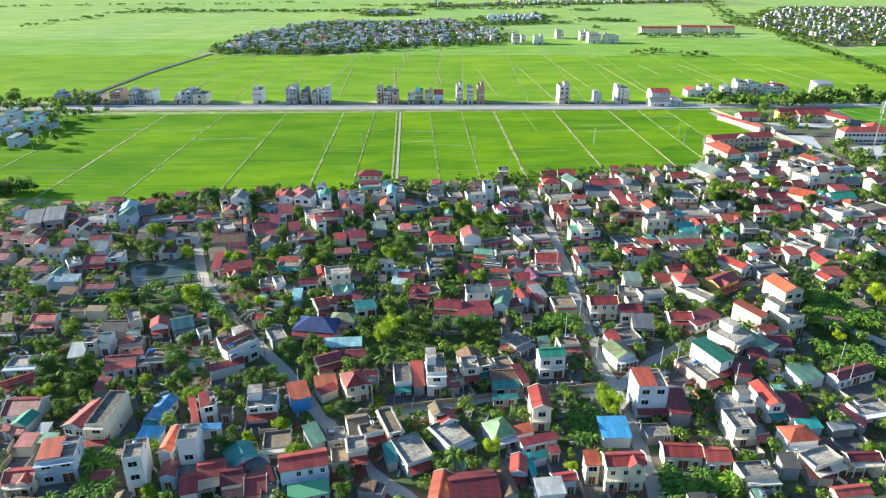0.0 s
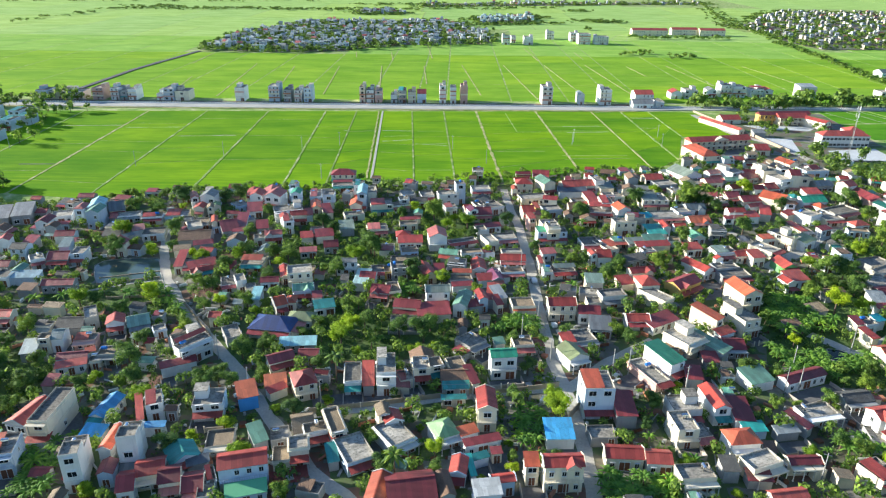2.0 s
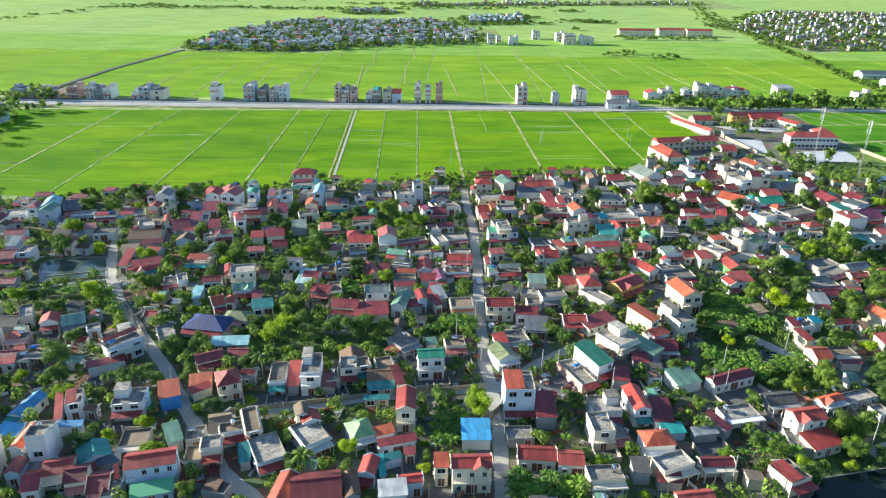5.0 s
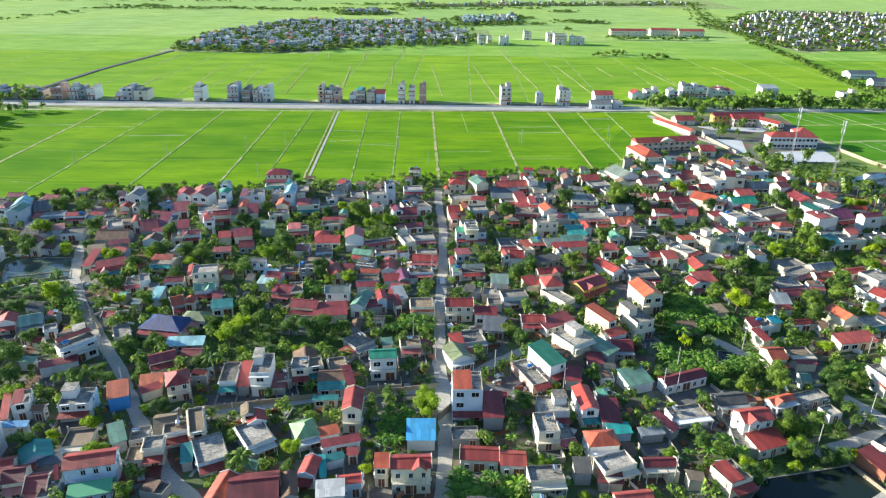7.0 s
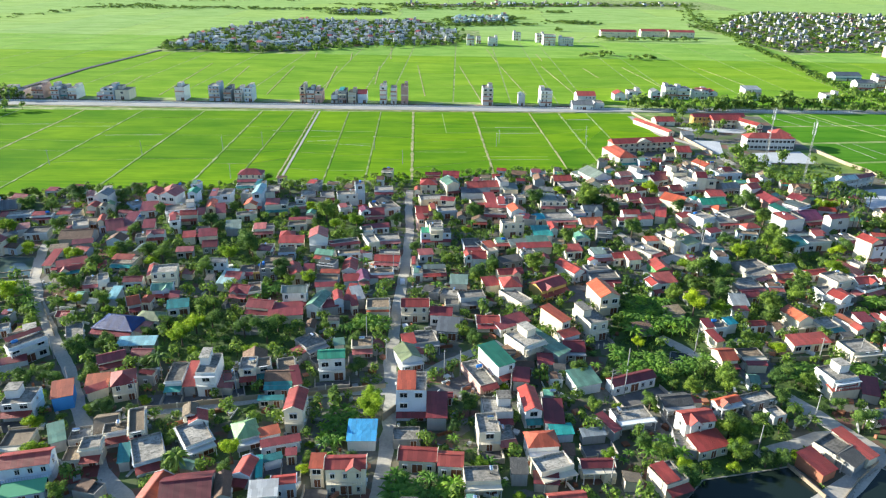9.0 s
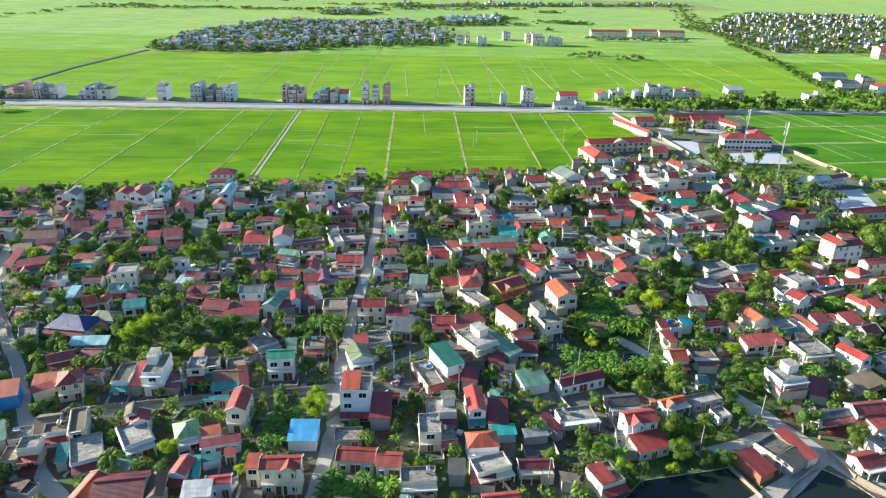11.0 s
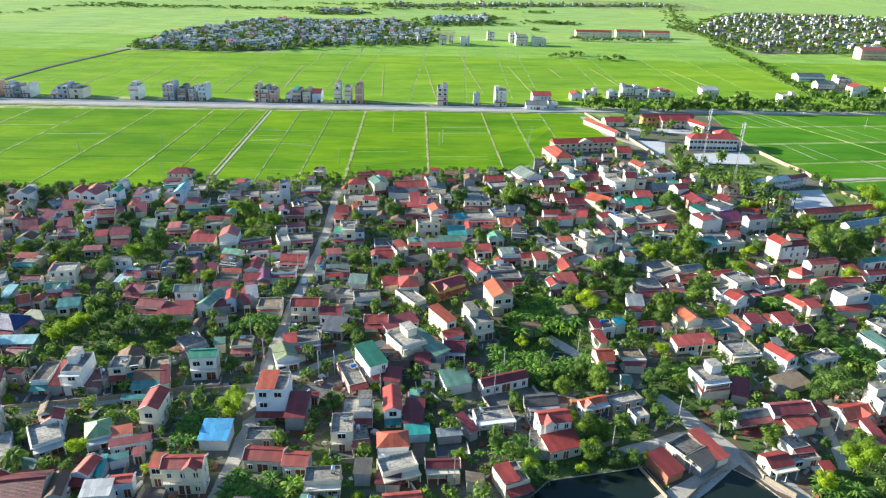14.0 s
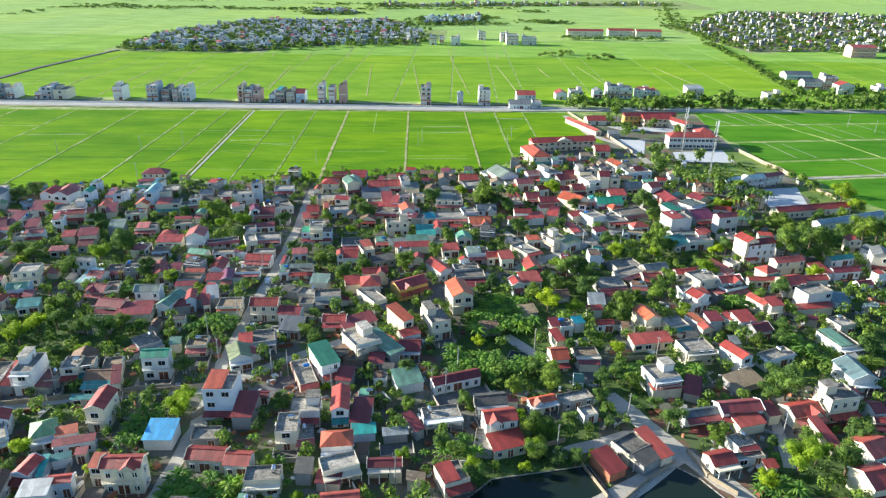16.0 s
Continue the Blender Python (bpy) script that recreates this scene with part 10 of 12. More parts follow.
FAR_TREES.append((-204, 823))
FAR_TREES.append((-202, 830))
FAR_TREES.append((-198, 824))
FAR_TREES.append((-194, 831))
FAR_TREES.append((-188, 822))
FAR_TREES.append((-186, 826))
FAR_TREES.append((-181, 830))
FAR_TREES.append((-175, 818))
FAR_TREES.append((-174, 830))
FAR_TREES.append((-168, 813))
FAR_TREES.append((-164, 828))
FAR_TREES.append((-158, 811))
FAR_TREES.append((-156, 812))
FAR_TREES.append((-153, 827))
FAR_TREES.append((-149, 818))
FAR_TREES.append((-147, 829))
FAR_TREES.append((-136, 835))
FAR_TREES.append((-127, 823))
FAR_TREES.append((-122, 843))
FAR_TREES.append((-119, 838))
FAR_TREES.append((-112, 848))
FAR_TREES.append((-104, 849))
FAR_TREES.append((-94, 842))
FAR_TREES.append((-91, 844))
FAR_TREES.append((-84, 840))
FAR_TREES.append((-76, 854))
FAR_TREES.append((-69, 860))
FAR_TREES.append((-63, 848))
FAR_TREES.append((-52, 860))
FAR_TREES.append((-51, 860))
FAR_TREES.append((-38, 877))
FAR_TREES.append((-34, 859))
FAR_TREES.append((-23, 877))
FAR_TREES.append((-22, 878))
FAR_TREES.append((-12, 884))
FAR_TREES.append((-4, 878))
FAR_TREES.append((6, 879))
FAR_TREES.append((13, 896))
FAR_TREES.append((18, 890))
FAR_TREES.append((28, 904))
FAR_TREES.append((35, 893))
FAR_TREES.append((42, 890))
FAR_TREES.append((52, 913))
FAR_TREES.append((61, 911))
FAR_TREES.append((64, 908))
FAR_TREES.append((-263, 1021))
FAR_TREES.append((-261, 1023))
FAR_TREES.append((-258, 1028))
FAR_TREES.append((-247, 1021))
FAR_TREES.append((-245, 1054))
FAR_TREES.append((-237, 1037))
FAR_TREES.append((-239, 1060))
FAR_TREES.append((-229, 1065))
FAR_TREES.append((-222, 1069))
FAR_TREES.append((-216, 1076))
FAR_TREES.append((-215, 1098))
FAR_TREES.append((-208, 1094))
FAR_TREES.append((-204, 1102))
FAR_TREES.append((-196, 1112))
FAR_TREES.append((-190, 1103))
FAR_TREES.append((-186, 1125))
FAR_TREES.append((-182, 1145))
FAR_TREES.append((-176, 1154))
FAR_TREES.append((-168, 1156))
FAR_TREES.append((-164, 1147))
FAR_TREES.append((-154, 1149))
FAR_TREES.append((-150, 1186))
FAR_TREES.append((-145, 1174))
FAR_TREES.append((-135, 1193))
FAR_TREES.append((-129, 1196))
FAR_TREES.append((-121, 1206))
FAR_TREES.append((-114, 1181))
FAR_TREES.append((-102, 1184))
FAR_TREES.append((-98, 1178))
FAR_TREES.append((-82, 1176))
FAR_TREES.append((-76, 1163))
FAR_TREES.append((-66, 1160))
FAR_TREES.append((-59, 1169))
FAR_TREES.append((-48, 1159))
FAR_TREES.append((-44, 1179))
FAR_TREES.append((-38, 1170))
FAR_TREES.append((-22, 1148))
FAR_TREES.append((-17, 1156))
FAR_TREES.append((-12, 1172))
FAR_TREES.append((-5, 1151))
FAR_TREES.append((6, 1170))
FAR_TREES.append((16, 1154))
FAR_TREES.append((25, 1137))
FAR_TREES.append((28, 1165))
FAR_TREES.append((40, 1157))
FAR_TREES.append((47, 1129))
FAR_TREES.append((55, 1153))
FAR_TREES.append((66, 1150))
FAR_TREES.append((-651, 1113))
FAR_TREES.append((-652, 1140))
FAR_TREES.append((-647, 1145))
FAR_TREES.append((-646, 1170))
FAR_TREES.append((-651, 1214))
FAR_TREES.append((-628, 1236))
FAR_TREES.append((-633, 1286))
FAR_TREES.append((-626, 1285))
FAR_TREES.append((-619, 1311))
FAR_TREES.append((-622, 1390))
FAR_TREES.append((-619, 1389))
FAR_TREES.append((-599, 1395))
FAR_TREES.append((-607, 1430))
FAR_TREES.append((-613, 1467))
FAR_TREES.append((-612, 1467))
FAR_TREES.append((-578, 1398))
FAR_TREES.append((-568, 1398))
FAR_TREES.append((-568, 1404))
FAR_TREES.append((-575, 1438))
FAR_TREES.append((-566, 1444))
FAR_TREES.append((-565, 1443))
FAR_TREES.append((-558, 1448))
FAR_TREES.append((-562, 1470))
FAR_TREES.append((-560, 1492))
FAR_TREES.append((-531, 1418))
FAR_TREES.append((-545, 1478))
FAR_TREES.append((-531, 1456))
FAR_TREES.append((-528, 1460))
FAR_TREES.append((-520, 1474))
FAR_TREES.append((-518, 1394))
FAR_TREES.append((-525, 1426))
FAR_TREES.append((-517, 1417))
FAR_TREES.append((-494, 1393))
FAR_TREES.append((-505, 1443))
FAR_TREES.append((-496, 1443))
FAR_TREES.append((-480, 1411))
FAR_TREES.append((-470, 1413))
FAR_TREES.append((-466, 1419))
FAR_TREES.append((-450, 1402))
FAR_TREES.append((-455, 1431))
FAR_TREES.append((-449, 1451))
FAR_TREES.append((-438, 1435))
FAR_TREES.append((-425, 1435))
FAR_TREES.append((-413, 1408))
FAR_TREES.append((-412, 1421))
FAR_TREES.append((-412, 1448))
FAR_TREES.append((-396, 1449))
FAR_TREES.append((-393, 1443))
FAR_TREES.append((-380, 1451))
FAR_TREES.append((-370, 1441))
FAR_TREES.append((-368, 1445))
FAR_TREES.append((-350, 1425))
FAR_TREES.append((-351, 1450))
FAR_TREES.append((-341, 1432))
FAR_TREES.append((-332, 1455))
FAR_TREES.append((-324, 1437))
FAR_TREES.append((-317, 1460))
FAR_TREES.append((-306, 1423))
FAR_TREES.append((-291, 1409))
FAR_TREES.append((-293, 1444))
FAR_TREES.append((-280, 1426))
FAR_TREES.append((-274, 1432))
FAR_TREES.append((-269, 1448))
FAR_TREES.append((-255, 1426))
FAR_TREES.append((-245, 1435))
FAR_TREES.append((-245, 1458))
FAR_TREES.append((-230, 1422))
FAR_TREES.append((-217, 1420))
FAR_TREES.append((-215, 1453))
FAR_TREES.append((-211, 1444))
FAR_TREES.append((-202, 1463))
FAR_TREES.append((-188, 1440))
FAR_TREES.append((-184, 1433))
FAR_TREES.append((-172, 1431))
FAR_TREES.append((-166, 1425))
FAR_TREES.append((-153, 1462))
FAR_TREES.append((-141, 1468))
FAR_TREES.append((-126, 1444))
FAR_TREES.append((-107, 1450))
FAR_TREES.append((-101, 1478))
FAR_TREES.append((-81, 1455))
FAR_TREES.append((-65, 1451))
FAR_TREES.append((-50, 1447))
FAR_TREES.append((-39, 1494))
FAR_TREES.append((-28, 1497))
FAR_TREES.append((-6, 1469))
FAR_TREES.append((-3, 1474))
FAR_TREES.append((20, 1500))
FAR_TREES.append((39, 1506))
FAR_TREES.append((54, 1509))
FAR_TREES.append((66, 1504))
FAR_TREES.append((76, 1484))
FAR_TREES.append((92, 1476))
FAR_TREES.append((104, 1504))
FAR_TREES.append((120, 1487))
FAR_TREES.append((145, 1521))
FAR_TREES.append((154, 1535))
FAR_TREES.append((165, 1513))
FAR_TREES.append((196, 1541))
FAR_TREES.append((205, 1539))
FAR_TREES.append((219, 1517))
FAR_TREES.append((240, 1531))
FAR_TREES.append((262, 1570))
FAR_TREES.append((-168, 1591))
FAR_TREES.append((-160, 1593))
FAR_TREES.append((-144, 1584))
FAR_TREES.append((-132, 1556))
FAR_TREES.append((-122, 1584))
FAR_TREES.append((-112, 1604))
FAR_TREES.append((-100, 1573))
FAR_TREES.append((-85, 1612))
FAR_TREES.append((-67, 1608))
FAR_TREES.append((-62, 1594))
FAR_TREES.append((-42, 1588))
FAR_TREES.append((-37, 1608))
FAR_TREES.append((-23, 1616))
FAR_TREES.append((-5, 1617))
FAR_TREES.append((4, 1629))
FAR_TREES.append((14, 1620))
FAR_TREES.append((32, 1592))
FAR_TREES.append((45, 1612))
FAR_TREES.append((58, 1610))
FAR_TREES.append((62, 1615))
FAR_TREES.append((76, 1638))
FAR_TREES.append((96, 1619))
FAR_TREES.append((102, 1647))
FAR_TREES.append((113, 1619))
FAR_TREES.append((141, 1654))
FAR_TREES.append((146, 1618))
FAR_TREES.append((162, 1634))
FAR_TREES.append((178, 1664))
FAR_TREES.append((191, 1640))
FAR_TREES.append((201, 1631))
FAR_TREES.append((208, 1630))
FAR_TREES.append((219, 1632))
FAR_TREES.append((233, 1655))
FAR_TREES.append((247, 1663))
FAR_TREES.append((270, 1654))
FAR_TREES.append((273, 1646))
FAR_TREES.append((296, 1677))
FAR_TREES.append((305, 1688))
FAR_TREES.append((322, 1682))
FAR_TREES.append((334, 1690))
FAR_TREES.append((342, 1665))
FAR_TREES.append((354, 1657))
FAR_TREES.append((376, 1689))
FAR_TREES.append((382, 1665))
FAR_TREES.append((402, 1702))
FAR_TREES.append((417, 1690))
FAR_TREES.append((425, 1683))
FAR_TREES.append((441, 1688))
FAR_TREES.append((456, 1702))
FAR_TREES.append((480, 1711))
FAR_TREES.append((494, 1713))
FAR_TREES.append((496, 1696))
FAR_TREES.append((515, 1694))
FAR_TREES.append((523, 1708))
FAR_TREES.append((546, 1704))
FAR_TREES.append((552, 1700))
FAR_TREES.append((570, 1725))
FAR_TREES.append((580, 1706))
FAR_TREES.append((602, 1723))
FAR_TREES.append((631, 1762))
FAR_TREES.append((268, 1457))
FAR_TREES.append((276, 1470))
FAR_TREES.append((280, 1470))
FAR_TREES.append((280, 1448))
FAR_TREES.append((285, 1458))
FAR_TREES.append((294, 1475))
FAR_TREES.append((300, 1491))
FAR_TREES.append((300, 1453))
FAR_TREES.append((250, 1246))
FAR_TREES.append((258, 1263))
FAR_TREES.append((258, 1241))
FAR_TREES.append((266, 1260))
FAR_TREES.append((268, 1238))
FAR_TREES.append((274, 1242))
FAR_TREES.append((275, 1235))
FAR_TREES.append((280, 1232))
FAR_TREES.append((289, 1257))
FAR_TREES.append((287, 1226))
FAR_TREES.append((297, 1253))
FAR_TREES.append((294, 1234))
FAR_TREES.append((300, 1228))
FAR_TREES.append((304, 1238))
FAR_TREES.append((305, 1229))
FAR_TREES.append((314, 1236))
FAR_TREES.append((232, 1104))
FAR_TREES.append((233, 1107))
FAR_TREES.append((236, 1105))
FAR_TREES.append((237, 1099))
FAR_TREES.append((239, 1108))
FAR_TREES.append((274, 993))
FAR_TREES.append((278, 1003))
FAR_TREES.append((285, 1005))
FAR_TREES.append((286, 996))
FAR_TREES.append((289, 996))
FAR_TREES.append((293, 990))
FAR_TREES.append((295, 992))
FAR_TREES.append((300, 989))
FAR_TREES.append((304, 993))
FAR_TREES.append((307, 989))
FAR_TREES.append((313, 1002))
FAR_TREES.append((316, 990))
FAR_TREES.append((320, 992))
FAR_TREES.append((324, 989))
FAR_TREES.append((328, 992))
FAR_TREES.append((338, 1007))
FAR_TREES.append((338, 996))
FAR_TREES.append((346, 1006))
FAR_TREES.append((349, 1008))
FAR_TREES.append((350, 996))
FAR_TREES.append((350, 994))
FAR_TREES.append((356, 989))
FAR_TREES.append((363, 1003))
FAR_TREES.append((362, 991))
FAR_TREES.append((368, 1000))
FAR_TREES.append((374, 996))
FAR_TREES.append((374, 994))
FAR_TREES.append((379, 992))
FAR_TREES.append((381, 990))
FAR_TREES.append((393, 1007))
FAR_TREES.append((392, 992))
FAR_TREES.append((399, 1008))
FAR_TREES.append((397, 995))
FAR_TREES.append((405, 1002))
FAR_TREES.append((411, 1004))
FAR_TREES.append((413, 1001))
FAR_TREES.append((77, 1151))
FAR_TREES.append((80, 1151))
FAR_TREES.append((89, 1163))
FAR_TREES.append((95, 1161))
FAR_TREES.append((107, 1173))
FAR_TREES.append((121, 1178))
FAR_TREES.append((125, 1178))
FAR_TREES.append((138, 1177))
FAR_TREES.append((140, 1181))
FAR_TREES.append((154, 1192))
FAR_TREES.append((166, 1182))
FAR_TREES.append((168, 1192))
FAR_TREES.append((184, 1200))
FAR_TREES.append((192, 1192))
FAR_TREES.append((196, 1189))
FAR_TREES.append((205, 1206))
FAR_TREES.append((-934, 1538))
FAR_TREES.append((-900, 1561))
FAR_TREES.append((-864, 1568))
FAR_TREES.append((-798, 1589))
FAR_TREES.append((-785, 1585))
FAR_TREES.append((-712, 1600))
FAR_TREES.append((-714, 1613))
FAR_TREES.append((-668, 1621))
FAR_TREES.append((-620, 1637))
FAR_TREES.append((-578, 1605))
FAR_TREES.append((-507, 1622))
FAR_TREES.append((-498, 1638))
FAR_TREES.append((-452, 1626))
FAR_TREES.append((-395, 1663))
FAR_TREES.append((-360, 1689))
FAR_TREES.append((-295, 1665))
FAR_TREES.append((565, 1194))
FAR_TREES.append((603, 1259))
FAR_TREES.append((591, 1220))
FAR_TREES.append((602, 1227))
FAR_TREES.append((630, 1253))
FAR_TREES.append((635, 1257))
FAR_TREES.append((651, 1271))
FAR_TREES.append((674, 1295))
FAR_TREES.append((689, 1300))
FAR_TREES.append((684, 1276))
FAR_TREES.append((692, 1278))
FAR_TREES.append((733, 1326))
FAR_TREES.append((740, 1326))
FAR_TREES.append((737, 1300))
FAR_TREES.append((752, 1317))
FAR_TREES.append((788, 1360))
FAR_TREES.append((791, 1356))
FAR_TREES.append((788, 1333))
FAR_TREES.append((824, 1378))
FAR_TREES.append((834, 1379))

# banana groves and green gardens
banana_grove([(49.1, 123.3), (65.2, 123.3), (64.6, 115.5), (45.0, 115.4)])
banana_grove([(31.6, 146.2), (39.4, 148.6), (37.1, 134.0), (30.8, 133.0)])
banana_grove([(33.1, 194.9), (45.0, 194.9), (43.7, 187.8), (29.5, 187.7)])
banana_grove([(126.8, 212.9), (139.4, 210.8), (128.8, 187.8), (116.3, 191.4)])
banana_grove([(-6.6, 210.6), (3.3, 221.5), (5.2, 212.7), (-2.6, 206.5)])
banana_grove([(-83.7, 214.8), (-67.4, 198.6), (-69.5, 193.0), (-82.9, 206.4)])
banana_grove([(120.0, 198.0), (136.2, 194.8), (137.2, 187.8), (121.3, 187.4)])
banana_grove([(110.8, 178.9), (125.8, 174.6), (123.4, 163.0), (112.4, 165.5)])
banana_grove([(128.8, 171.7), (139.1, 175.0), (140.0, 169.1), (130.0, 165.9)])
banana_grove([(207.0, 216.7), (216.3, 212.8), (213.8, 206.6), (204.9, 208.3)])
banana_grove([(218.8, 188.5), (227.1, 180.5), (222.2, 174.2), (213.5, 177.0)])
banana_grove([(160.8, 171.1), (169.5, 169.8), (167.2, 161.4), (158.3, 163.9)])
banana_grove([(109.4, 136.4), (119.0, 136.6), (118.8, 130.6), (109.4, 131.3)])
banana_grove([(182.9, 124.4), (191.6, 123.6), (189.5, 119.2), (179.4, 119.0)])
banana_grove([(-120.9, 157.3), (-114.7, 157.3), (-112.6, 153.4), (-118.6, 153.4)])
banana_grove([(-88.3, 131.9), (-79.3, 132.9), (-72.7, 122.3), (-81.1, 122.3)])
banana_grove([(-90.0, 122.3), (-76.8, 121.4), (-71.6, 115.4), (-86.3, 115.4)])
banana_grove([(173.2, 171.4), (184.8, 171.7), (181.4, 161.8), (173.5, 161.6)])
GARDENS.append([(-33.3, 193.0), (-27.9, 210.6), (-4.6, 210.6), (17.5, 193.1), (18.0, 177.7), (-0.6, 171.5), (-23.7, 171.5)])
GARDENS.append([(-127.3, 219.1), (-85.1, 219.2), (-71.1, 198.6), (-84.1, 198.6), (-119.3, 202.4)])
GARDENS.append([(-119.3, 171.4), (-104.1, 177.6), (-93.1, 157.3), (-100.5, 144.9)])
GARDENS.append([(127.9, 219.4), (169.1, 238.7), (181.3, 215.1), (149.2, 168.7), (108.3, 171.6)])
GARDENS.append([(-56.5, 184.2), (-32.1, 184.3), (-30.3, 171.5), (-49.4, 168.5)])
GARDENS.append([(74.5, 246.5), (94.4, 246.5), (89.4, 231.1), (69.9, 228.6)])
GARDENS.append([(118.8, 218.1), (148.8, 219.1), (143.6, 160.8), (112.3, 160.0)])
GARDENS.append([(132.7, 148.0), (150.4, 148.4), (146.9, 131.2), (118.3, 119.6), (116.1, 130.5)])
GARDENS.append([(155.9, 175.4), (171.1, 175.8), (163.7, 148.7), (150.4, 148.4)])
GARDENS.append([(205.3, 204.4), (222.9, 197.4), (224.0, 171.3), (194.6, 159.5)])
GARDENS.append([(191.0, 140.3), (216.7, 140.9), (205.6, 121.3), (182.6, 120.8)])
GARDENS.append([(183.0, 272.9), (219.9, 268.2), (203.6, 239.8), (174.2, 243.9)])
GARDENS.append([(251.3, 292.4), (315.4, 302.3), (293.5, 265.0), (248.3, 257.5)])
GARDENS.append([(243.7, 201.7), (262.7, 202.3), (240.6, 166.0), (237.5, 177.6)])
GARDENS.append([(4.3, 301.1), (30.5, 301.2), (27.0, 260.7), (3.8, 260.6)])
GARDENS.append([(-47.2, 293.6), (-11.2, 293.6), (-9.4, 238.5), (-47.3, 233.4)])
MASTS = [(243.1, 379.7, 34.7), (243.3, 335.7, 37.2)]
POLES = []
CARS = []
POLES.append((37.8, 184.3))
POLES.append((61.6, 165.7))
POLES.append((66.1, 165.7))
POLES.append((79.7, 157.5))
POLES.append((106.8, 157.5))
POLES.append((110.6, 157.5))
POLES.append((-81.4, 210.5))
POLES.append((-51.7, 171.5))
POLES.append((-38.6, 154.8))
POLES.append((41.0, 279.7))
POLES.append((42.6, 233.5))
POLES.append((44.1, 194.9))
POLES.append((44.8, 171.6))
POLES.append((-241.8, 396.0))
POLES.append((-154.6, 364.0))
POLES.append((-113.1, 386.6))
POLES.append((-49.7, 411.8))
POLES.append((19.2, 405.4))
POLES.append((95.6, 425.7))
POLES.append((152.9, 440.3))
POLES.append((-49.8, 344.0))
POLES.append((137.2, 179.6))
POLES.append((157.5, 147.4))
POLES.append((137.4, 134.5))
POLES.append((114.0, 168.4))
POLES.append((172.8, 175.9))
POLES.append((203.8, 186.3))
POLES.append((184.6, 176.2))
POLES.append((396.4, 486.9))
POLES.append((406.6, 471.0))
POLES.append((93.4, 417.8))
POLES.append((148.4, 415.7))
POLES.append((37.8, 375.3))
POLES.append((-70.2, 399.0))
POLES.append((139.6, 279.8))
POLES.append((154.1, 255.0))
POLES.append((166.4, 260.8))
POLES.append((180.1, 254.9))
POLES.append((165.7, 257.2))
POLES.append((5.6, 156.1))
POLES.append((-18.4, 149.8))
POLES.append((99.3, 122.7))
POLES.append((195.6, 142.6))
CARS.append((46.4, 224.8, 95))

# far rice plots on a loose grid up to the horizon
far_rng = random.Random(11)
far_top = tagged(new("rice_field"), "wide yellow-green rice plains reaching the horizon", "rice field", "", "structure")
yy = 552.0
near_cols = [-620.0]
while near_cols[-1] < 760:
    near_cols.append(near_cols[-1] + far_rng.choice((24, 38, 46, 52, 58)))
while yy < 2600:
    step = far_rng.uniform(38, 80) if yy < 950 else far_rng.uniform(80, 130) * (1 + (yy - 700) / 700)
    if yy < 950:
        cols = near_cols
    else:
        cols = [-1700 + far_rng.uniform(0, 60)]
        while cols[-1] < 2000:
            cols.append(cols[-1] + 60 * (1 + (yy - 700) / 500) * far_rng.uniform(0.6, 1.5))
    for x0, x1 in zip(cols, cols[1:]):
        cx, cy = (x0 + x1) / 2, yy + step / 2
        if abs(cx - 60) > cy * 0.85 + 120 or any(inside(cx, cy, r) for r, k in FAR_VILLAGES):
            continue
        g = 0.45 + yy / 2600
        lean = (yy - 552) * 0.02, (yy + step - 552) * 0.02
        s = Shape().prism([(x0 + g + lean[0], yy + g * 0.6), (x1 - g + lean[0], yy + g * 0.6), (x1 - g + lean[1], yy + step - g * 0.6), (x0 + g + lean[1], yy + step - g * 0.6)], -0.1, 0.07)
        # rows beyond 800 m use the crop colours with haze painted in
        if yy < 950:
            obj("rice_plot", s.mesh("rice_plot", RICE_MID if yy < 800 else RICE_HAZED), far_top)
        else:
            obj("rice_plot", s.mesh("rice_plot", RICE_FAR_HAZED), far_top)
    yy += step
strip("lane", far_road, 5, -0.2, 0.6, ASPHALT, "straight dark asphalt road across the rice plain", "road")
tagged(new("backdrop", Shape().box(-4200, 4200, 4700, 4720, -1, 30).mesh("backdrop", LEAF_DARK)), "far dark tree line on the horizon", "backdrop", "", "structure")

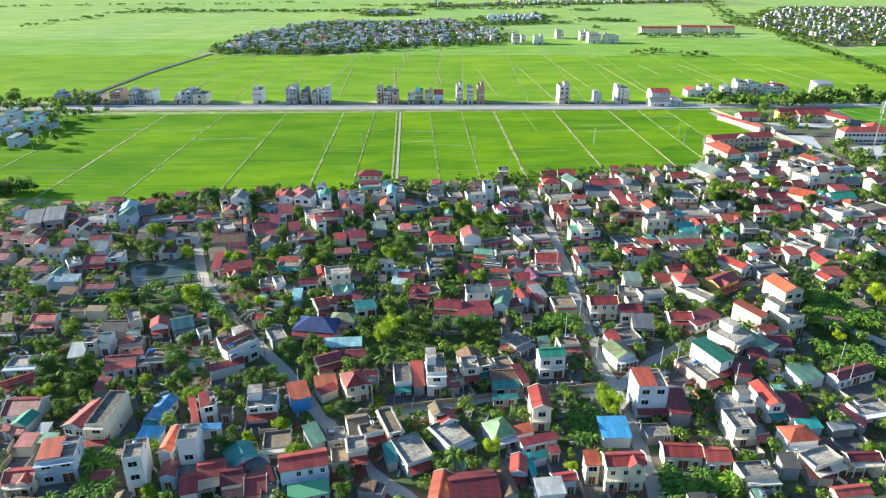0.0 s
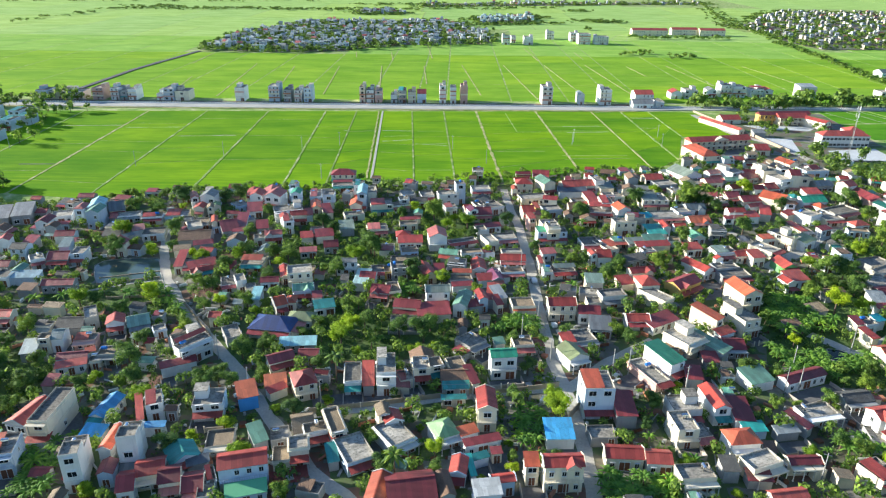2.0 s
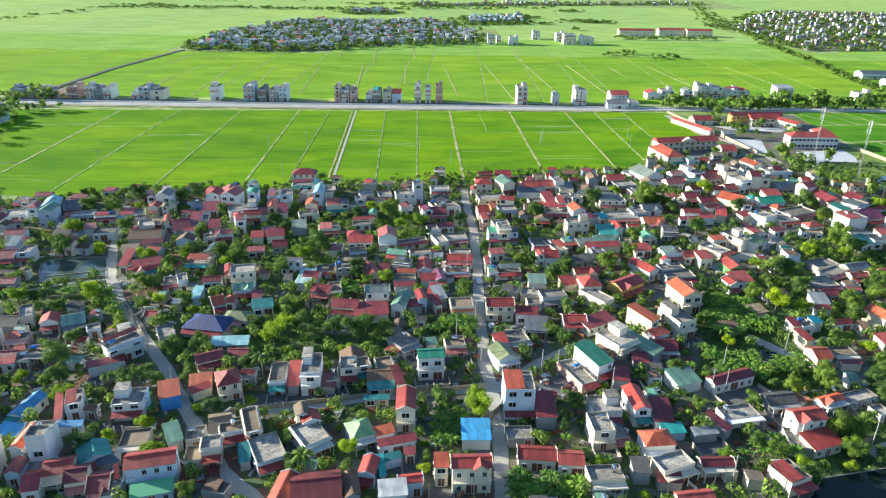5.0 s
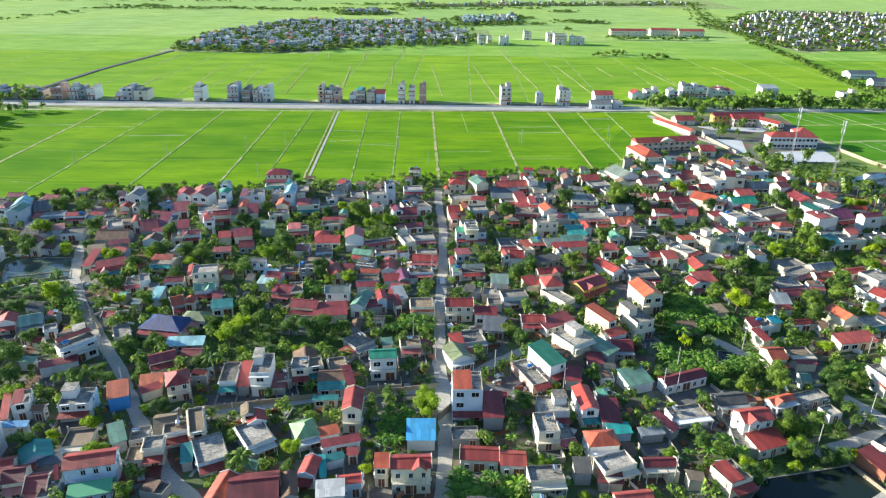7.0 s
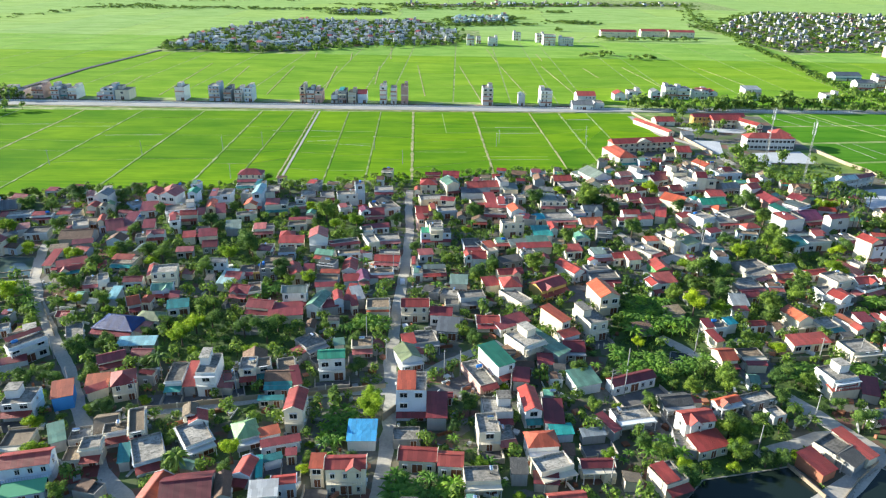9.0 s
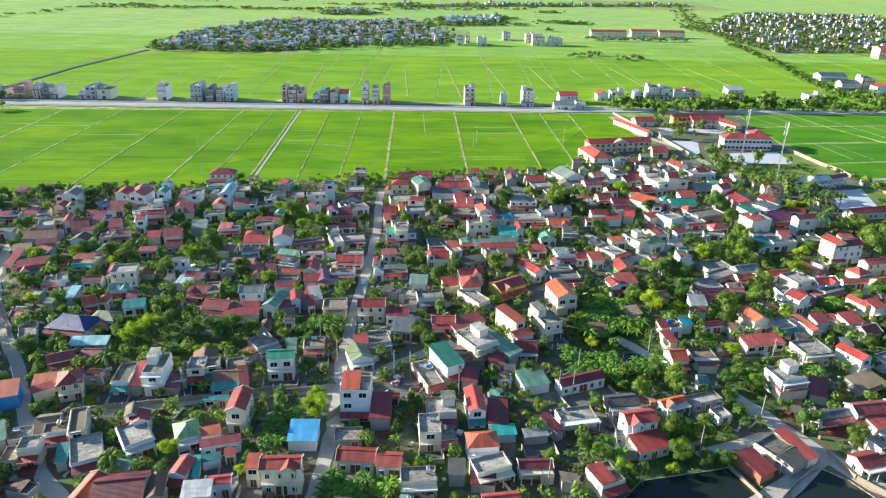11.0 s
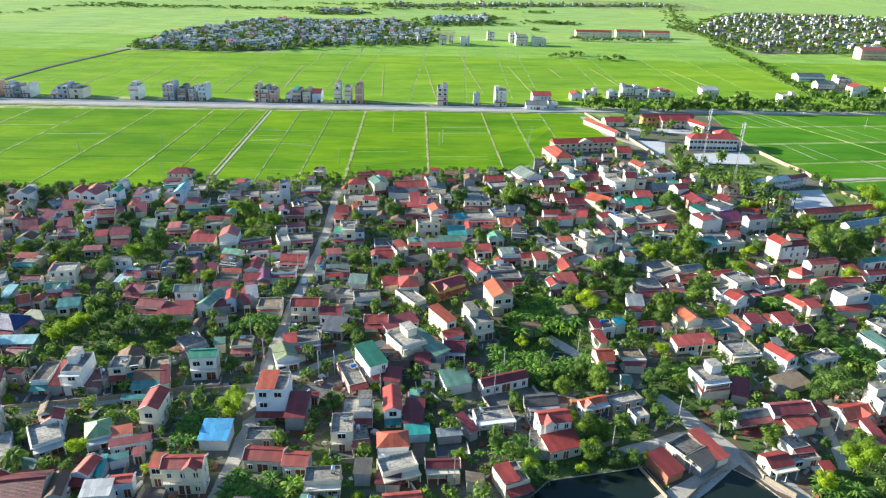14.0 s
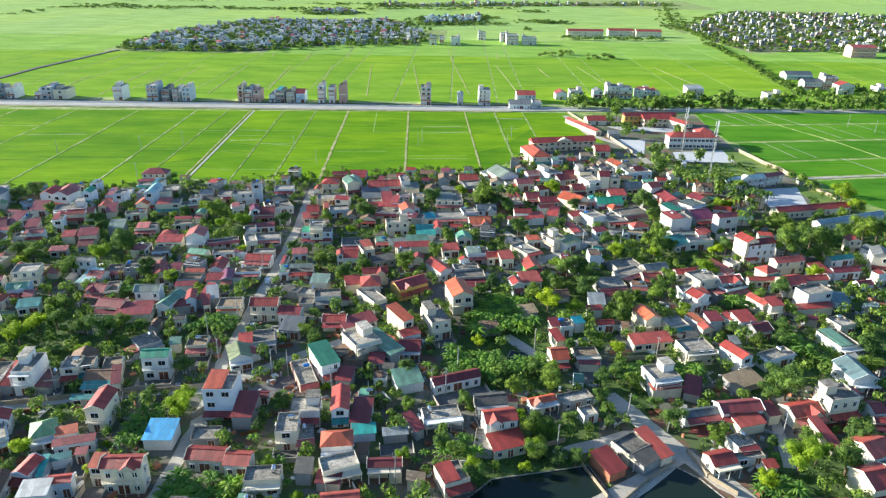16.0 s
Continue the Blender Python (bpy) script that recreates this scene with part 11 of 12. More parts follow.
# the far villages: small houses too far to tell apart, one joined stretch each
def add_far_house(s, x, y, yaw, w, d, h, gable, tone):
    c, n = math.cos(yaw), math.sin(yaw)

    def turn(first):
        for k in range(first, len(s.v)):
            px, py, pz = s.v[k]
            s.v[k] = (x + c * px - n * py, y + n * px + c * py, pz)

    first = len(s.v)
    s.box(-w / 2, w / 2, 0, d, 0, h, tone)
    st = max(1, round(h / 3.3))
    for z in range(st):
        z0 = z * h / st
        s.box(-w * 0.36, -w * 0.1, -0.08, 0, z0 + 1, z0 + 2.3, 2)
        s.box(w * 0.1, w * 0.36, -0.08, 0, z0 + 1, z0 + 2.3, 2)
        s.box(-w / 2 - 0.08, -w / 2, d * 0.35, d * 0.6, z0 + 1, z0 + 2.3, 2)
    if gable:
        e = w / 2 + 0.4
        s.slab([(-e, -0.4, h), (e, -0.4, h), (e, d / 2, h + 2), (-e, d / 2, h + 2)], 0.15, gable)
        s.slab([(e, d + 0.4, h), (-e, d + 0.4, h), (-e, d / 2, h + 2), (e, d / 2, h + 2)], 0.15, gable)
    else:
        s.box(-w / 2 - 0.3, w / 2 + 0.3, -0.3, d + 0.3, h + 0.002, h + 0.3, 6)
        if far_rng.random() < 0.3:
            s.box(-w / 2 + 0.4, -w / 2 + 2.6, d - 4, d - 0.5, h + 0.3, h + 2.2, tone)
    turn(first)


far_trees = list(FAR_TREES)
for ring, count in FAR_VILLAGES:
    x0, x1 = min(p[0] for p in ring), max(p[0] for p in ring)
    y0, y1 = min(p[1] for p in ring), max(p[1] for p in ring)
    s, done, tries = Shape(), 0, 0
    sheet('ground_village', ring, -0.3, 0.1, VILLAGE, 'ground of a distant village with grass and yards', 'ground')
    mean_y = sum(p[1] for p in ring) / len(ring)
    for (ax, ay), (bx, by) in zip(ring, ring[1:] + ring[:1]):
        if (ay + by) / 2 < mean_y:
            for k in range(int(math.hypot(bx - ax, by - ay) / 7)):
                e = far_rng.random()
                far_trees.append((ax + (bx - ax) * e + far_rng.uniform(-8, 8), ay + (by - ay) * e + far_rng.uniform(-3, 14)))
    while done < count * 1.35 and tries < 30000:
        tries += 1
        px, py = far_rng.uniform(x0, x1), far_rng.uniform(y0, y1)
        if inside(px, py, ring):
            w, d = far_rng.uniform(3.4, 6.0), far_rng.uniform(4.0, 7.5)
            if px > 300:
                w, d = w * 0.85, d * 0.85
            h = far_rng.choice((3.2, 3.4, 3.6, 5.4, 6.2, 7.5))
            add_far_house(s, px, py, far_rng.choice((0, 0, 0.2, -0.3, 1.57)), w, d, h, far_rng.choice((0, 0, 0, 0, 0, 0, 0, 0, 3, 6, 6, 7)), far_rng.choice((0, 0, 4, 8, 8, 5) if px < 300 else (0, 4, 4, 5, 5, 8)))
            far_trees += [(px + far_rng.uniform(-20, 20), py + far_rng.uniform(-25, 25)) for _ in range(far_rng.choice((2, 3, 3) if px < 300 else (3, 4, 4)))]
            done += 1
    tagged(new("far_village", s.mesh("far_village", WALL["w"], ROOF["red"], GLASS, ROOF["grey"], WALL["c"], WALL["g"], ROOF["greywhite"], ROOF["pink"], WALL["b"])), "cluster of small distant white houses among trees", "village", "", "stuff")

# ---- what stands free: a chart of taken ground, one cell a metre ----
CX0, CY0, CW, CH = -360, 60, 800, 420
taken = np.zeros((CH, CW), bool)
verge = np.zeros((CH, CW), bool)
gx, gy = np.meshgrid(np.arange(CW) + CX0 + 0.5, np.arange(CH) + CY0 + 0.5)
for cx, cy, big, small, c, s, w, d in FOOTPRINTS:
    if CX0 < cx < CX0 + CW and CY0 < cy < CY0 + CH:
        i0, i1 = max(0, int(cx - CX0 - big - 3)), int(cx - CX0 + big + 4)
        j0, j1 = max(0, int(cy - CY0 - big - 3)), int(cy - CY0 + big + 4)
        dx, dy = gx[j0:j1, i0:i1] - cx, gy[j0:j1, i0:i1] - cy
        taken[j0:j1, i0:i1] |= (abs(dx * c + dy * s) < w / 2 + 0.3) & (abs(-dx * s + dy * c) < d / 2 + 0.3)
def front_strip(cx, cy, c, s, w, d, deep):
    """Cells of the open ground before a house, which stays low and bare."""
    r = int(max(w, d) + deep + 3)
    i0, i1, j0, j1 = max(0, int(cx - CX0) - r), int(cx - CX0) + r, max(0, int(cy - CY0) - r), int(cy - CY0) + r
    dx, dy = gx[j0:j1, i0:i1] - cx, gy[j0:j1, i0:i1] - cy
    b = -dx * s + dy * c
    fronts[j0:j1, i0:i1] |= (abs(dx * c + dy * s) < w / 2 + 0.4) & (b < 0) & (b > -d / 2 - deep)


fronts = np.zeros((CH, CW), bool)
for cx, cy, big, small, c, s, w, d in FOOTPRINTS:
    if CX0 < cx < CX0 + CW and CY0 < cy < CY0 + CH - 40:
        front_strip(cx, cy, c, s, w, d, 4.5 if cy < 230 else 6.0)
for pts, width in ROADS:
    for (ax, ay), (bx, by) in zip(pts, pts[1:]):
        vx, vy = bx - ax, by - ay
        k = np.clip(((gx - ax) * vx + (gy - ay) * vy) / (vx * vx + vy * vy), 0, 1)
        far_off = np.hypot(gx - ax - k * vx, gy - ay - k * vy)
        taken |= far_off < width / 2 + 0.2
        if 3.05 < width < 6:
            verge |= far_off < width / 2 + 1.8


def chart_ring(ring):
    m = np.zeros((CH, CW), bool)
    for i in range(len(ring)):
        (x0, y0), (x1, y1) = ring[i - 1], ring[i]
        if y0 == y1:
            continue
        m ^= ((y0 > gy) != (y1 > gy)) & (gx < (x1 - x0) * (gy - y0) / (y1 - y0) + x0)
    return m


for ring in POND_RINGS:
    taken |= chart_ring(ring)
    verge |= chart_ring([(x, y - 7) for x, y in ring]) | chart_ring([(x, y - 3) for x, y in ring]) | chart_ring([(x - 3, y) for x, y in ring]) | chart_ring([(x + 3, y + 2) for x, y in ring])
village = [tuple(v.co[:2]) for v in bpy.data.objects["ground_village"].data.vertices]
village = chart_ring(village[: len(village) // 2])
garden = np.zeros((CH, CW), bool)
for ring in GARDENS + GROVES:
    garden |= chart_ring(ring)
grove = np.zeros((CH, CW), bool)
for ring in GROVES:
    grove |= chart_ring(ring)
yards = np.zeros((CH, CW), bool)
for ring in YARD_RINGS + CLEAR:
    yards |= chart_ring(ring)


def free(x, y, gap, grid=None):
    grid = taken if grid is None else grid
    for a in range(9):
        r = 0 if a == 8 else gap
        i, j = int(x + r * math.cos(a * 0.785) - CX0), int(y + r * math.sin(a * 0.785) - CY0)
        if not (0 <= i < CW and 0 <= j < CH) or grid[j, i]:
            return False
    return True


def chart(mask, x, y):
    i, j = int(x - CX0), int(y - CY0)
    return 0 <= i < CW and 0 <= j < CH and bool(mask[j, i])


def take(cx, cy, w, d, yaw):
    c, s = math.cos(radians(yaw)), math.sin(radians(yaw))
    dx, dy = gx - cx, gy - cy
    taken[(abs(dx * c + dy * s) < w / 2 + 0.3) & (abs(-dx * s + dy * c) < d / 2 + 0.3)] = True


for n, ring in enumerate(GARDENS):
    sheet('garden', ring, -0.3, 0.03 + 0.0035 * n, GRASS, 'rough green garden ground', 'garden')

# ---- low outbuildings that fill the blocks between the houses ----
fill_rng = random.Random(31)
house_rng.seed(77)
made = tries = 0
while made < 195 and tries < 30000:
    tries += 1
    px, py = fill_rng.uniform(-240, 300), fill_rng.uniform(112, 385)
    if (py < 225 and made > 150) or abs(px - 54) > 90 + py * 0.6 or not chart(village, px, py) or chart(garden, px, py) or chart(yards, px, py) or chart(verge, px, py) or chart(fronts, px, py):
        continue
    w, d = (fill_rng.uniform(2.6, 6.5), fill_rng.uniform(2.4, 4.8)) if py < 225 else (fill_rng.uniform(4, 9), fill_rng.uniform(3.5, 6.5))
    if free(px, py, 1.2) and free(px, py, max(w, d) * (0.5 if py < 225 else 0.62)):
        yaw = fill_rng.choice((0, 0, 2, -4, 90, -12))
        c, s = math.cos(radians(yaw)), math.sin(radians(yaw))
        house(round(px + s * d / 2, 1), round(py - c * d / 2, 1), yaw, w, d, round(fill_rng.uniform(2.6, 3.8) if py < 225 else fill_rng.choice((2.9, 3.2, 3.6, 5.6)), 1), fill_rng.choice(("Gw", "Gw", "F", "S") if py < 225 else ("Gw", "Gw", "F", "Gd")),
              fill_rng.choice(("brown", "brown", "tan", "maroon", "maroon", "grey", "red", "darkgrey", "palegreen")), fill_rng.choice(("g", "g", "c", "w") if py < 225 else ("w", "g", "c", "b", "g")))
        take(px, py, w, d, yaw)
        made += 1

# ---- garden walls with a gate gap round small front yards ----
WALL_BRICK = plaster("mossy_wall", (0.40, 0.36, 0.30), 0.7)
walls = 0
for cx, cy, big, small, c, s, w, d in list(FOOTPRINTS):
    if cy > 330 or cx > 100 and cy < 150 or walls > 26 or fill_rng.random() < 0.3:
        continue
    yd = fill_rng.uniform(3.5, 6.5)
    yw = w + fill_rng.uniform(0.5, 2.5)
    fx, fy = cx + s * (d / 2 + yd / 2 + 0.6), cy - c * (d / 2 + yd / 2 + 0.6)
    yaw = math.degrees(math.atan2(s, c))
    if not (free(fx, fy, 0.5) and free(fx + c * yw * 0.38, fy + s * yw * 0.38, 0.8) and free(fx - c * yw * 0.38, fy - s * yw * 0.38, 0.8)):
        continue
    base = pose(fx, fy, 0, 0, 0, yaw)
    ob = tagged(new("yard", Shape().box(-yw / 2, yw / 2, -yd / 2, yd / 2 + 0.4, -0.2, 0.06).mesh("yard", YARD)), "small bare concrete front yard", "yard", "", "structure")
    ob.matrix_basis = base
    h = fill_rng.uniform(1.1, 1.9)
    top = tagged(new("garden_wall"), "weathered rendered wall round a small front yard", "wall")
    top.matrix_basis = base
    gate = fill_rng.uniform(-0.25, 0.25) * yw
    for x0, x1, y0, y1 in ((-yw / 2, -yw / 2 + 0.18, -yd / 2, yd / 2), (yw / 2 - 0.18, yw / 2, -yd / 2, yd / 2), (-yw / 2 + 0.181, gate - 1.1, -yd / 2, -yd / 2 + 0.18), (gate + 1.1, yw / 2 - 0.181, -yd / 2, -yd / 2 + 0.18)):
        obj("wall_run", Shape().box(x0, x1, y0, y1, 0, h).mesh("wall_run", WALL_BRICK), top)
    for gx0 in (gate - 1.1, gate + 0.8):
        obj("gate_post", Shape().box(gx0, gx0 + 0.3, -yd / 2 - 0.05, -yd / 2 + 0.25, 0, h + 0.5).mesh("gate_post", WALL["c"]), top)
    take(fx, fy, yw, yd, yaw)
    walls += 1

# ---- trees and plants ----
protos = [
    tree_proto(1, 8.0, 4.2, LEAF, 1500, "round green fruit tree with a dense leafy crown"),
    tree_proto(2, 6.5, 3.4, LEAF, 1150, "low green garden tree with an uneven crown"),
    tree_proto(3, 9.5, 4.6, LEAF_DARK, 1500, "tall dark green shade tree"),
    tree_proto(4, 7.5, 3.6, LEAF_LIGHT, 1500, "yellow-green leafy tree in the sun"),
    tree_proto(5, 4.0, 2.5, LEAF, 760, "small green garden bush", "bush"),
    tree_proto(6, 4.6, 3.1, LEAF_DARK, 850, "dark green bushy tree", "bush"),
    palm_proto(7, 1.8, 14, 3.1, LEAF_BANANA, "banana plant with broad bright green leaves", "banana_plant", 0.14),
    palm_proto(8, 8.5, 20, 3.4, LEAF, "slim palm tree with a feathery head", "palm_tree"),
    tree_proto(9, 10.0, 3.2, LEAF_DARK, 1150, "tall narrow roadside tree"),
    tree_proto(10, 5.0, 3.0, LEAF_LIGHT, 1000, "bright green bush in a garden", "bush"),
]
used_trees = [False] * len(protos)
tree_rng = random.Random(5)
WOODS = [Shape(), Shape()]
BANANAS = Shape()
counts = {}


def far_clump(x, y, s, dark):
    """A coarse crown on a stem, for trees too far to tell apart."""
    sh = WOODS[dark]
    low, wide = (0.62, 1.5) if y > 1150 else (0.8, 1.15) if y > 640 else (1.0, 1.0)
    sh.tube(x, y, 0, 3 * s * low, 0.2 * s, 0.12 * s, 4, 1)
    v, f = [], []
    r = tree_rng
    lobes = [(r.uniform(-2, 2), r.uniform(-2, 2), r.uniform(3.4, 6.0), r.uniform(1.6, 2.6)) for _ in range(4)]
    for _ in range(124 if y < 420 else 60 if y < 700 else 30):
        cx, cy, cz, q = r.choice(lobes)
        z, t = r.uniform(-0.7, 1), r.uniform(0, 6.283)
        k = math.sqrt(1 - z * z)
        n = Vector((k * math.cos(t), k * math.sin(t), z))
        p = Vector((cx, cy, cz)) + n * q * r.uniform(0.7, 1.05)
        n = (n + Vector((r.uniform(-0.5, 0.5), r.uniform(-0.5, 0.5), r.uniform(0, 0.7)))).normalized()
        u = n.orthogonal().normalized()
        w = n.cross(u)
        g = r.uniform(0.45, 0.85) * (1 if y < 420 else 1.5 if y < 700 else 2.1)
        b = len(v)
        v += [tuple(Vector((x, y, 0)) + Vector(((p + e).x * wide, (p + e).y * wide, (p + e).z * low)) * s) for e in (-u * g - w * g * 0.5, u * g - w * g * 0.5 - n * g * 0.3, w * g)]
        f += [(b, b + 1, b + 2)]
    sh.add(v, f)


def plant(k, x, y, s=1.0):
    name = protos[k].name.split(".")[0]
    if name == "banana_plant" and counts.get(name, 0) >= 200 and y < 330:
        m = pose(x, y, 0, 0, 0, tree_rng.uniform(0, 360)) @ Matrix.Diagonal((s, s, s, 1))
        head = protos[k].children[0].data
        BANANAS.add([tuple(m @ q.co) for q in head.vertices], [tuple(p.vertices) for p in head.polygons])
        return
    if counts.get(name, 0) >= {"banana_plant": 200, "bush": 180}.get(name, 290):
        far_clump(x, y, s * 0.9, k in (2, 5, 8))
        return
    counts[name] = counts.get(name, 0) + 1
    m = pose(x, y, 0, 0, 0, tree_rng.uniform(0, 360)) @ Matrix.Diagonal((s, s, s * tree_rng.uniform(0.9, 1.12), 1))
    ob = copy_thing(protos[k], m) if used_trees[k] else protos[k]
    used_trees[k] = True
    ob.matrix_basis = m


spots = []
for k, px, py, s in sorted(TREES, key=lambda q: q[2]):
    if py < 420 and (not free(px, py, 0.4) or chart(fronts, px, py)):
        for _ in range(40):
            qx, qy = px + tree_rng.uniform(-5, 5), py + tree_rng.uniform(-5, 5)
            if free(qx, qy, 0.8) and not chart(fronts, qx, qy):
                px, py = qx, qy
                break
        else:
            continue
    s *= tree_rng.choice((0.5, 0.7, 0.9, 1.15, 1.6)) if 500 < py < 640 and px > 185 else tree_rng.choice((0.65, 0.85, 1.0, 1.2, 1.5)) if py > 480 else 1
    spots.append((px, py, s * 1.2))
    plant(k, px, py, s)
for ring in GROVES:
    m = chart_ring(ring)
    jj, ii = np.nonzero(m & ~taken)
    last = []
    for q in tree_rng.sample(range(len(ii)), len(ii)):
        px, py = ii[q] + CX0 + tree_rng.random(), jj[q] + CY0 + tree_rng.random()
        if all((px - a) ** 2 + (py - b) ** 2 > 3.5 for a, b in last):
            last.append((px, py))
            plant(6, px, py, tree_rng.uniform(0.85, 1.25))
cells = [(i, j) for j in range(42, 318) for i in range(CW) if village[j, i] and not taken[j, i] and abs(i + CX0 - 54) < 98 + (j + CY0) * 0.6]
tree_rng.shuffle(cells)
grid_spots = {}
for px, py, s in spots:
    grid_spots.setdefault((int(px // 6), int(py // 6)), []).append((px, py, s))
more = []
for i, j in cells:
    px, py = i + CX0 + tree_rng.random(), j + CY0 + tree_rng.random()
    g = garden[j, i]
    s = tree_rng.uniform(0.45, 0.95) if g else tree_rng.uniform(0.45, 0.95)
    if not free(px, py, 1.5 * s) or yards[j, i] or verge[j, i] or grove[j, i] or fronts[j, i] or not g and tree_rng.random() < 0.25:
        continue
    a, b = int(px // 6), int(py // 6)
    lim = (2.8 if g else 3.1) * (1 if j < 165 else 0.95)
    s *= 1 if j < 165 else 0.8
    if any((px - x) ** 2 + (py - y) ** 2 < (lim * (s + q)) ** 2 for da in (-1, 0, 1) for db in (-1, 0, 1) for x, y, q in grid_spots.get((a + da, b + db), ())):
        continue
    grid_spots.setdefault((a, b), []).append((px, py, s))
    more.append((px, py, s, g))
for px, py, s, g in sorted(more, key=lambda q: q[1]):
    plant(tree_rng.choice((0, 0, 1, 1, 3, 9, 9, 4, 6, 6, 6) if g else (0, 1, 1, 4, 4, 5, 9, 6)), px, py, s)
for px, py in far_trees:
    far_clump(px, py, tree_rng.uniform(0.6, 1.1), tree_rng.random() < 0.15)
    if py > 1150 and not any(inside(px, py, r) for r, k in FAR_VILLAGES):
        for _ in range(3):
            far_clump(px + tree_rng.uniform(-26, 26), py + tree_rng.uniform(-8, 8), tree_rng.uniform(0.4, 1.0), tree_rng.random() < 0.15)
for k, lab in ((0, "green trees between houses, merging into woods further off"), (1, "green garden trees and bushes merging into woods")):
    tagged(new("woods", WOODS[k].mesh("woods", LEAF, BARK)), lab, "trees", "", "stuff")

tagged(new("banana_thicket", BANANAS.mesh("banana_thicket", LEAF_BANANA)), "bright green banana leaves crowding the gardens", "plants", "", "stuff")

for k, ob in enumerate(protos):
    if not used_trees[k]:
        for child in list(ob.children):
            bpy.data.objects.remove(child)
        bpy.data.objects.remove(ob)

# weeds and low shrubs over the open ground
v, f = [], []
tree_rng.shuffle(cells)
done = 0
for i, j in cells:
    if taken[j, i] or yards[j, i] or done > 6000 or not garden[j, i] and tree_rng.random() < (0.85 if fronts[j, i] else 0.5):
        continue
    done += 1
    px, py = i + CX0 + tree_rng.random(), j + CY0 + tree_rng.random()
    r = tree_rng.uniform(0.5, 1.3)
    for _ in range(18):
        a, e = tree_rng.uniform(0, 6.283), tree_rng.uniform(0.2, 1.3)
        p = Vector((px + tree_rng.uniform(-r, r), py + tree_rng.uniform(-r, r), tree_rng.uniform(0.05, 0.5 * r)))
        u = Vector((math.cos(a), math.sin(a), 0)) * tree_rng.uniform(0.18, 0.38)
        w = Vector((-math.sin(a) * math.sin(e), math.cos(a) * math.sin(e), math.cos(e))) * tree_rng.uniform(0.25, 0.55)
        b = len(v)
        v += [tuple(p - u), tuple(p + u), tuple(p + w)]
        f.append((b, b + 1, b + 2))
tagged(new("weeds", mesh_of("weeds", v, f, [LEAF])), "low weeds and shrubs on open ground", "weeds", "", "stuff")

# ---- telecom masts, poles, guard posts, a car ----
def telecom_mast(x, y, h):
    top = tagged(new("telecom_mast"), "tall slim steel lattice telecom mast with white antennas", "mast")
    top.matrix_basis = pose(x, y, 0)
    for k in range(3):
        a = k * 2.094
        s = Shape()
        r0, r1 = 0.6, 0.3
        p, q = (r0 * math.cos(a), r0 * math.sin(a)), (r1 * math.cos(a), r1 * math.sin(a))
        n = 5
        v = [(p[0] + 0.09 * math.cos(i * 1.257), p[1] + 0.09 * math.sin(i * 1.257), 0) for i in range(n)]
        v += [(q[0] + 0.06 * math.cos(i * 1.257), q[1] + 0.06 * math.sin(i * 1.257), h) for i in range(n)]
        s.add(v, [(i, (i + 1) % n, n + (i + 1) % n, n + i) for i in range(n)])
        obj("leg", s.mesh("leg", GALV), top)
    s = Shape()
    for j in range(int(h / 1.3)):
        z = j * 1.3
        r = 0.6 - 0.3 * z / h
        for k in range(3):
            a, b = k * 2.094, (k + 1) * 2.094
            p0 = Vector((r * math.cos(a), r * math.sin(a), z))
            p1 = Vector((r * math.cos(b), r * math.sin(b), z + 1.3))
            u = Vector((0, 0, 0.05))
            w = (p1 - p0).cross(u).normalized() * 0.04
            s.add([tuple(p0 - w), tuple(p0 + w), tuple(p1 + w), tuple(p1 - w), tuple(p0 - w + u), tuple(p0 + w + u), tuple(p1 + w + u), tuple(p1 - w + u)],
                  [(0, 1, 2, 3), (7, 6, 5, 4), (0, 4, 5, 1), (2, 6, 7, 3)])
    obj("lattice", s.mesh("lattice", GALV), top)
    for k in range(3):
        a = k * 2.094 + 0.5
        for z in (h - 3.4, h - 7.0):
            obj("antenna", Shape().box(0.75, 1.0, -0.2, 0.2, 0, 2.4).box(0.3, 0.749, -0.04, 0.04, 1.1, 1.2).mesh("antenna", WALL["w"]), top, pose(0, 0, z, 0, 0, math.degrees(a)))
    obj("platform", Shape().tube(0, 0, h - 4.0, h - 3.9, 0.9, 0.9, 10).mesh("platform", GALV), top)
    obj("base_hut", Shape().box(1.2, 3.6, -1.2, 1.2, 0, 2.6).box(1.1, 3.7, -1.3, 1.3, 2.6, 2.75).mesh("base_hut", WALL["w"]), top)


GALV, _nt, _p = mat_base("galvanised_steel", 0.5, 0.6)
_p.inputs["Base Color"].default_value = (0.42, 0.43, 0.43, 1)
for mx, my, mh in MASTS:
    telecom_mast(mx, my, mh)


def pole_proto():
    top = tagged(new("utility_pole", Shape().tube(0, 0, 0, 8.5, 0.17, 0.1, 8).mesh("utility_pole", WALL["g"])), "grey concrete utility pole with a crossarm", "pole", "utility poles")
    obj("crossarm", Shape().box(-0.8, 0.8, -0.05, 0.05, 7.9, 8.0).mesh("crossarm", GALV), top)
    return top


pole = pole_proto()
first_pole = True
for x, y in POLES:
    m = pose(x, y, 0, 0, 0, (x * 7) % 180)
    if first_pole:
        pole.matrix_basis = m
        first_pole = False
    else:
        copy_thing(pole, m)

posts = Shape()
for k in range(420):
    x = -420 + k * 1.9
    yy = 527.6 + (x + 300) * 0.0083
    posts.box(x, x + 1.0, yy, yy + 0.4, 0.5, 1.5)
tagged(new("guard_posts", posts.mesh("guard_posts", WALL["w"])), "row of white concrete guard posts along the road", "guard post", "", "stuff")


